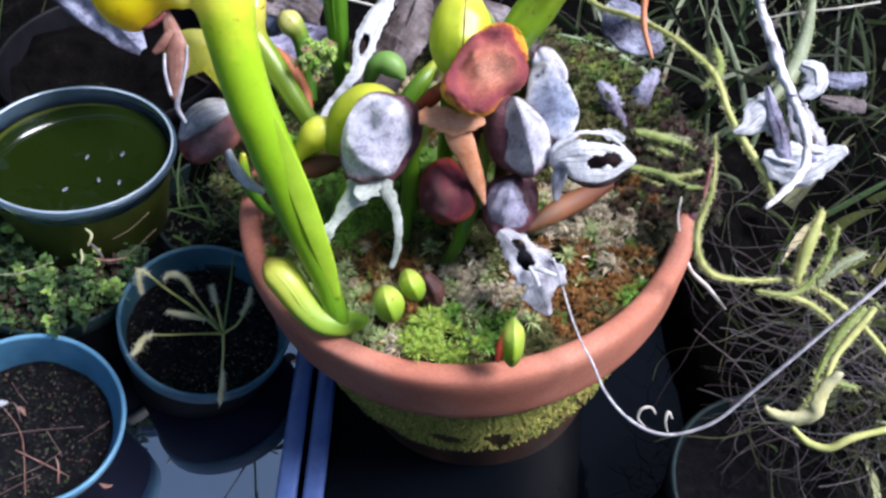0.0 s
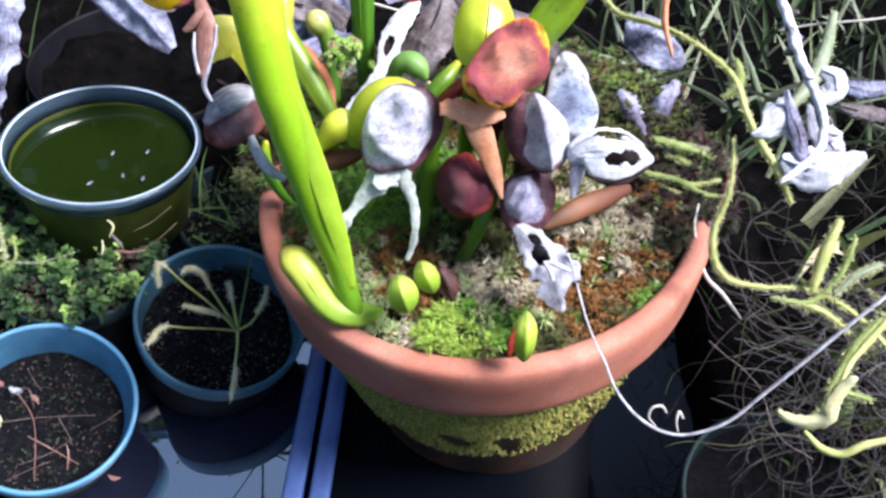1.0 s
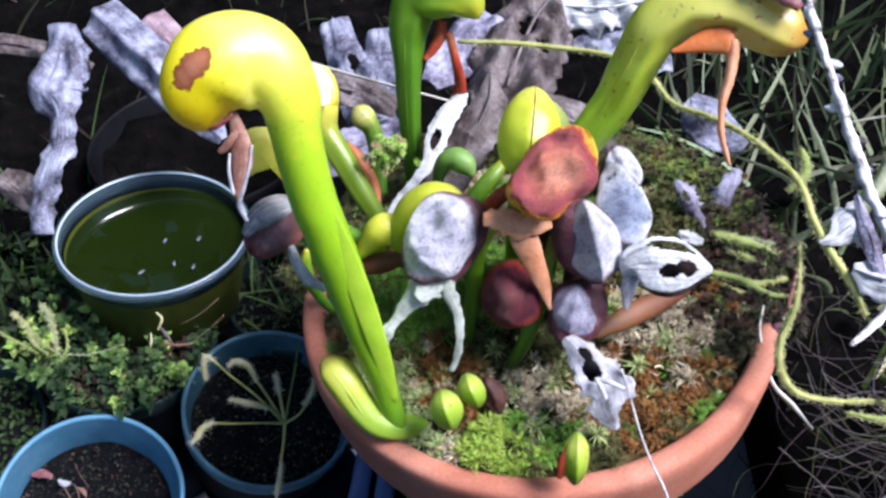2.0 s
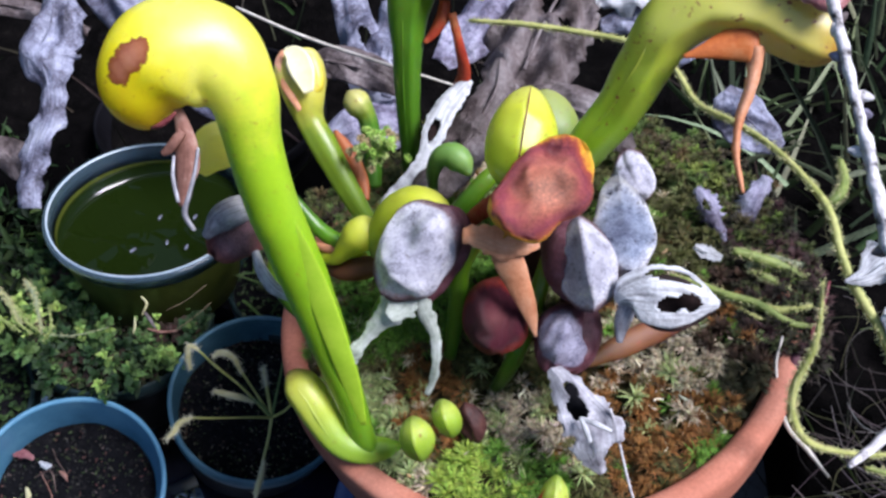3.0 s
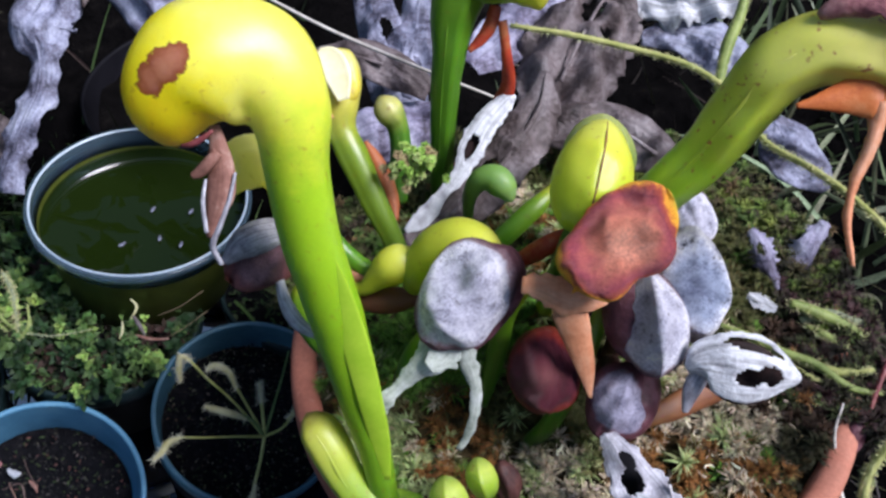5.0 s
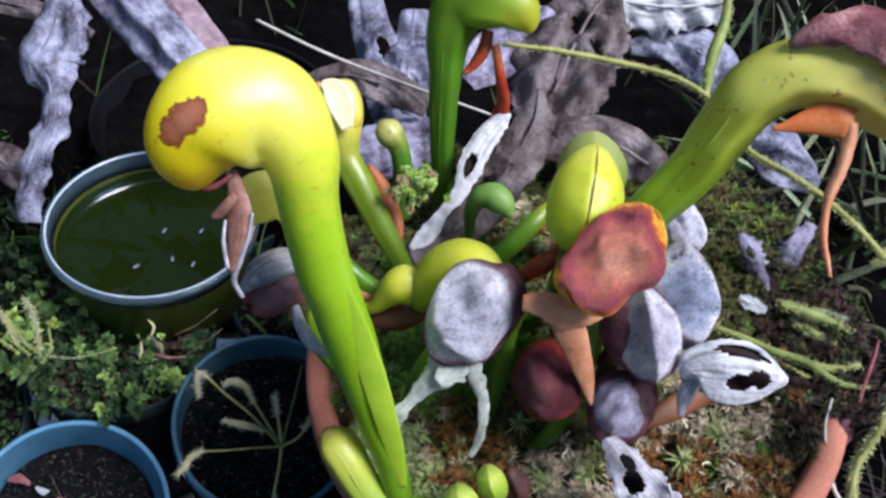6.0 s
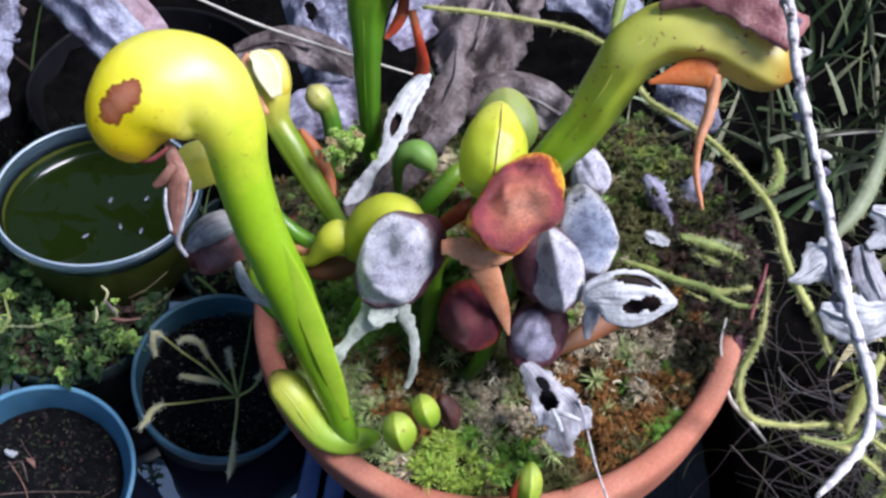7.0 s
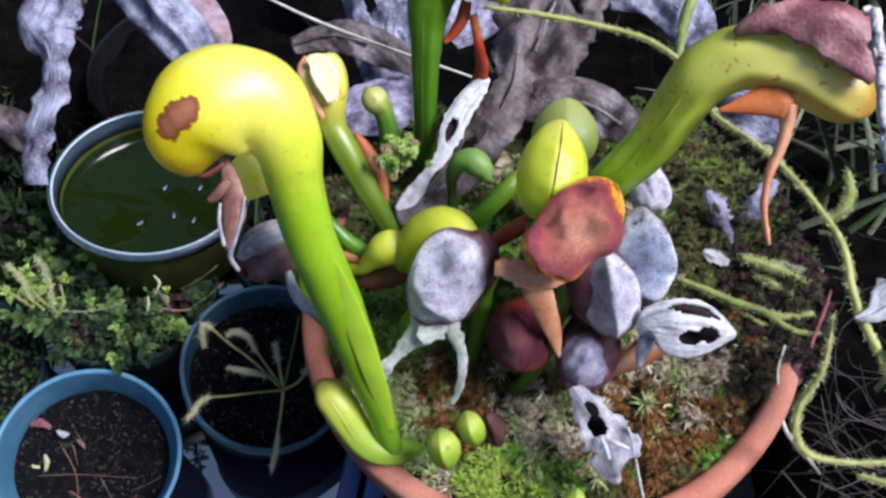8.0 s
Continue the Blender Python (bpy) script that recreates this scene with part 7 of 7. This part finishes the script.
SC = ((-0.1232, -0.0088, 0.0883, 0.0012))
for k, (pts, head) in enumerate((
        ([SC, (-0.1390, -0.0034, 0.1053, 0.0009), (-0.1509, -0.0015, 0.1180, 0.0009), (-0.1572, 0.0000, 0.1261, 0.0008)], [(-0.1572, 0.0000, 0.1261, 0.0014), (-0.1609, -0.0003, 0.1287, 0.0022), (-0.1615, -0.0042, 0.1220, 0.0023), (-0.1604, -0.0064, 0.1177, 0.0011)]),
        ([SC, (-0.1317, -0.0044, 0.1064, 0.0009), (-0.1374, -0.0019, 0.1189, 0.0009)], [(-0.1358, -0.0034, 0.1164, 0.0011), (-0.1400, -0.0001, 0.1244, 0.0023), (-0.1461, -0.0006, 0.1271, 0.0028), (-0.1485, -0.0028, 0.1257, 0.0014)]),
        ([SC, (-0.1282, -0.0077, 0.0985, 0.0012), (-0.1338, -0.0077, 0.1015, 0.0015)], [(-0.1309, -0.0081, 0.0997, 0.0015), (-0.1385, -0.0100, 0.1053, 0.0029), (-0.1446, -0.0119, 0.1095, 0.0026), (-0.1477, -0.0127, 0.1117, 0.0011)]),
        ([SC, (-0.1329, -0.0196, 0.1025, 0.0007), (-0.1422, -0.0294, 0.1148, 0.0007), (-0.1473, -0.0349, 0.1224, 0.0007)], [(-0.1473, -0.0349, 0.1224, 0.0011), (-0.1504, -0.0391, 0.1246, 0.0024), (-0.1514, -0.0449, 0.1253, 0.0021), (-0.1528, -0.0486, 0.1251, 0.0008)]),
        ([SC, (-0.1205, -0.0214, 0.0898, 0.0010), (-0.1180, -0.0367, 0.0930, 0.0010)], [(-0.1179, -0.0351, 0.0930, 0.0014), (-0.1163, -0.0442, 0.0934, 0.0025), (-0.1160, -0.0513, 0.0930, 0.0022), (-0.1158, -0.0539, 0.0922, 0.0011)]),
        ([SC, (-0.1209, -0.0007, 0.1006, 0.0009), (-0.1182, 0.0055, 0.1139, 0.0009), (-0.1151, 0.0120, 0.1312, 0.0007)], []),
        ([SC, (-0.1162, -0.0051, 0.0917, 0.0009), (-0.1108, 0.0003, 0.0991, 0.0012)], [(-0.1135, -0.0020, 0.0963, 0.0015), (-0.1094, 0.0019, 0.1027, 0.0023), (-0.1085, 0.0073, 0.1081, 0.0015)]),
        ([SC, (-0.1248, -0.0038, 0.0986, 0.0012), (-0.1271, 0.0019, 0.1057, 0.0012)], [(-0.1261, -0.0003, 0.1039, 0.0012), (-0.1276, 0.0031, 0.1092, 0.0017), (-0.1283, 0.0048, 0.1118, 0.0009)]))):
    seedling("young sundew leaf with a pale sticky tip", pts, head, DULL_GREEN if k % 3 == 2 else VINE_SKIN, seed=k)

TWIG = plain("reddish_twig", [(0.3, (0.06, 0.035, 0.03)), (0.55, (0.16, 0.105, 0.095)), (0.8, (0.3, 0.24, 0.2))], 150, 0.7, 0.3, 0.4, 0.0006)
# dry twigs in the other teal pot
for k, p in enumerate((
        [(-0.2311, -0.0719, 0.0810, 0.0011), (-0.2113, -0.0693, 0.0848, 0.0008), (-0.1800, -0.0676, 0.0892, 0.0006)], [(-0.2237, -0.0568, 0.0884, 0.0009), (-0.2108, -0.0702, 0.0854, 0.0008), (-0.2051, -0.0951, 0.0700, 0.0005)], [(-0.2253, -0.0601, 0.0880, 0.0011), (-0.2162, -0.0578, 0.0929, 0.0014), (-0.2116, -0.0651, 0.0874, 0.0006)],
        [(-0.2159, -0.0886, 0.0720, 0.0008), (-0.1989, -0.0842, 0.0789, 0.0008), (-0.1902, -0.0766, 0.0806, 0.0006)], [(-0.2134, -0.0759, 0.0786, 0.0011), (-0.1957, -0.0830, 0.0773, 0.0011), (-0.1852, -0.0870, 0.0749, 0.0006)], [(-0.1979, -0.0696, 0.0873, 0.0008), (-0.1915, -0.0767, 0.0805, 0.0006), (-0.1905, -0.0787, 0.0787, 0.0006)],
        [(-0.2188, -0.0963, 0.0702, 0.0008), (-0.2030, -0.0899, 0.0763, 0.0005), (-0.1981, -0.0877, 0.0770, 0.0005)], [(-0.1892, -0.0907, 0.0755, 0.0011), (-0.1897, -0.0842, 0.0803, 0.0014), (-0.1915, -0.0808, 0.0821, 0.0006)], [(-0.1834, -0.0716, 0.0812, 0.0006), (-0.1742, -0.0691, 0.0878, 0.0006), (-0.1669, -0.0663, 0.0931, 0.0006)], [(-0.2119, -0.0550, 0.0873, 0.0006), (-0.2156, -0.0522, 0.0927, 0.0006), (-0.2189, -0.0483, 0.0965, 0.0006)])):
    stalk("dry_twig", "thin reddish dry twig on dark peat", "twig", p, (TWIG, TAN_LEAF, TWIG)[k % 3], n=16, m=6, seed=30 + k, group="dry twigs", girth=0.26)

for k, p in enumerate(([(-0.2388, -0.0436, 0.0700, 0.0006), (-0.2356, -0.0448, 0.0688, 0.0018), (-0.2319, -0.0441, 0.0693, 0.0006)], [(-0.2560, -0.0590, 0.0561, 0.0006), (-0.2516, -0.0601, 0.0550, 0.0022), (-0.2461, -0.0594, 0.0556, 0.0006)], [(-0.2275, -0.0457, 0.0678, 0.0003), (-0.2249, -0.0469, 0.0666, 0.0012), (-0.2223, -0.0491, 0.0646, 0.0003)], [(-0.2441, -0.0538, 0.0606, 0.0006), (-0.2426, -0.0569, 0.0577, 0.0015), (-0.2430, -0.0606, 0.0544, 0.0006)], [(-0.1834, -0.0742, 0.0407, 0.0003), (-0.1802, -0.0754, 0.0395, 0.0012), (-0.1765, -0.0747, 0.0400, 0.0003)], [(-0.2536, -0.0430, 0.0708, 0.0009), (-0.2481, -0.0418, 0.0718, 0.0022), (-0.2419, -0.0428, 0.0707, 0.0009)])):
    th_ = thing("dead_leaf", p[0], "small dry leaf bit lying on the peat", "dead leaf", "leaf bits")
    part("blade", leaf(p, n=12, m=7, crinkle=0.3, seed=90 + k, ragged=0.5), (WHITE_PAPER, CREAM, TAN_LEAF, CREAM, TAN_LEAF, MAROON_LEAF)[k], th_)

# upright green shoots in the mossy pot
for k, p in enumerate(([(-0.2411, -0.0002, 0.1208, 0.0009), (-0.2452, 0.0076, 0.1269, 0.0014), (-0.2487, 0.0140, 0.1321, 0.0026), (-0.2546, 0.0191, 0.1365, 0.0020)], [(-0.2460, -0.0010, 0.1206, 0.0012), (-0.2547, 0.0023, 0.1239, 0.0023), (-0.2597, 0.0085, 0.1290, 0.0012)], [(-0.2418, 0.0002, 0.1211, 0.0012), (-0.2495, 0.0027, 0.1237, 0.0020), (-0.2551, 0.0074, 0.1277, 0.0009)], [(-0.2518, -0.0012, 0.1210, 0.0012), (-0.2635, 0.0023, 0.1247, 0.0020), (-0.2740, 0.0053, 0.1279, 0.0012)], [(-0.2524, 0.0022, 0.1236, 0.0009), (-0.2611, 0.0097, 0.1300, 0.0012), (-0.2686, 0.0141, 0.1340, 0.0020)], [(-0.2373, -0.0000, 0.1205, 0.0009), (-0.2259, 0.0013, 0.1205, 0.0009), (-0.2080, 0.0075, 0.1234, 0.0003)], [(-0.2398, -0.0028, 0.1187, 0.0012), (-0.2372, 0.0023, 0.1223, 0.0017), (-0.2398, 0.0101, 0.1283, 0.0009)])):
    stalk("green_shoot", "pale green downy shoot rising from low plants", "shoot", [(*q[:3], q[3] * 0.6) for q in p], (PALE_SUNDEW, SUNDEW_GREEN)[k in (1, 2, 3, 6)], 420 if k in (0, 4) else 90, 0.0021 if k in (0, 4) else 0.0011, 20, 8, 50 + k, "green shoots")
for k, p in enumerate(([(-0.1759, 0.0129, 0.1371, 0.0003), (-0.1676, 0.0177, 0.1399, 0.0004), (-0.1587, 0.0255, 0.1449, 0.0003)], [(-0.1706, 0.0056, 0.1311, 0.0003), (-0.1635, 0.0108, 0.1344, 0.0004), (-0.1547, 0.0190, 0.1397, 0.0003)], [(-0.1897, 0.0162, 0.1408, 0.0008), (-0.1864, 0.0140, 0.1389, 0.0014), (-0.1875, 0.0092, 0.1354, 0.0008)], [(-0.1910, 0.0076, 0.1345, 0.0008), (-0.1901, 0.0043, 0.1319, 0.0014), (-0.1904, 0.0015, 0.1299, 0.0006)], [(-0.1838, 0.0042, 0.1313, 0.0008), (-0.1766, 0.0042, 0.1306, 0.0017), (-0.1689, 0.0058, 0.1312, 0.0008)], [(-0.1869, 0.0105, 0.1363, 0.0011), (-0.1830, 0.0077, 0.1338, 0.0020), (-0.1796, 0.0048, 0.1314, 0.0008)])):
    stalk("dead_sprig", "thin brown dead stem beside the tub", "dead sprig", [(*q[:3], q[3] * (0.5 if k < 2 else 0.8)) for q in p], (TWIG_BROWN, TWIG_BROWN, CREAM, CREAM, TAN_LEAF, BROWN_PAPER)[k], n=14, m=6, seed=80 + k, group="dead sprigs", lump=0.4)

# ---- the clear tub of green water ----
TUB_M = leaning((-0.2143, 0.0794, 0.1389), (0.075, 0.012, 0.997))
tub = thing("plastic_tub", (-0.2143, 0.0794, 0.1389), "clear plastic tub of murky green water", "tub")
v_, f_ = lathe([(0.0515, -0.004), (0.0518, -0.001), (0.0524, 0.0004), (0.054, 0.0006), (0.0547, -0.0006), (0.0548, -0.0022), (0.0542, -0.003), (0.053, -0.003), (0.0522, -0.0045)], 96)
me_ = mesh_of("rim", v_, f_)
me_.transform(TUB_M)
part("rim", me_, CLEAR, tub, "rolled clear plastic rim")
# pale ring along the inner edge: the rim's highlight line as geometry and colour
v_, f_ = lathe([(0.0516, 0.0003), (0.0519, 0.0011), (0.0525, 0.0011), (0.0528, 0.0006), (0.0525, 0.0002)], 96)
me_ = mesh_of("lip", v_, f_)
me_.transform(TUB_M)
part("lip", me_, RIM_HIGHLIGHT, tub, "thin pale ring painted as the rim's inner highlight")
v_, f_ = lathe([(0.0513, -0.0038), (0.0506, -0.0102), (0.0514, -0.0102), (0.0521, -0.0042)], 96)
me_ = mesh_of("upper_wall", v_, f_)
me_.transform(TUB_M)
part("upper_wall", me_, CLEAR, tub, "clear bluish wall above the water")
v_, f_ = lathe([(0.0512, -0.0102), (0.0504, -0.013), (0.043, -0.056), (0.041, -0.0585), (0.0, -0.0585), (0.0, -0.0578), (0.0405, -0.0578), (0.0425, -0.0555), (0.0498, -0.0125), (0.0504, -0.0102)], 96)
me_ = mesh_of("wall", v_, f_)
me_.transform(TUB_M)
part("wall", me_, TUB_WALL, tub, "wall filmed green inside")
v_, f_ = lathe([(0.0, -0.0112), (0.02, -0.0112), (0.04, -0.0112), (0.0503, -0.0112)], 96)
me_ = mesh_of("water", v_, f_)
me_.transform(leaning((-0.2143, 0.0794, 0.1389), (0.05, 0.008, 0.998)))
part("water", me_, TUB_WATER, tub, "murky dark green water")

# pale flecks laid on the tub water as stand-ins for reflected specks of sky
SKY_GLINTS = ((-0.2445, 0.0862, 1.2), (-0.2112, 0.0819, 1.5), (-0.1996, 0.064, 1.9), (-0.1879, 0.0626, 1.6), (-0.2156, 0.0556, 0.9), (-0.1921, 0.0856, 1.4))
for k, (x, y, a) in enumerate(SKY_GLINTS):
    fl = thing("sky_glint_fleck", (x, y, 0.1284), "tiny pale fleck standing in for a sky glint on green water", "flake", "floating flakes")
    d = Vector((math.cos(a), math.sin(a), 0.0))
    me_ = leaf([(x - d.x * 0.0018, y - d.y * 0.0018, 0.1288, 0.0003), (x, y, 0.1289, 0.0008), (x + d.x * 0.002, y + d.y * 0.002, 0.1288, 0.0003)], n=7, m=5, face=(0, 0, 1), curl=0.2, crinkle=0.2, seed=k, thick=0.0008)
    part("flake", me_, LILAC_PAPER, fl)
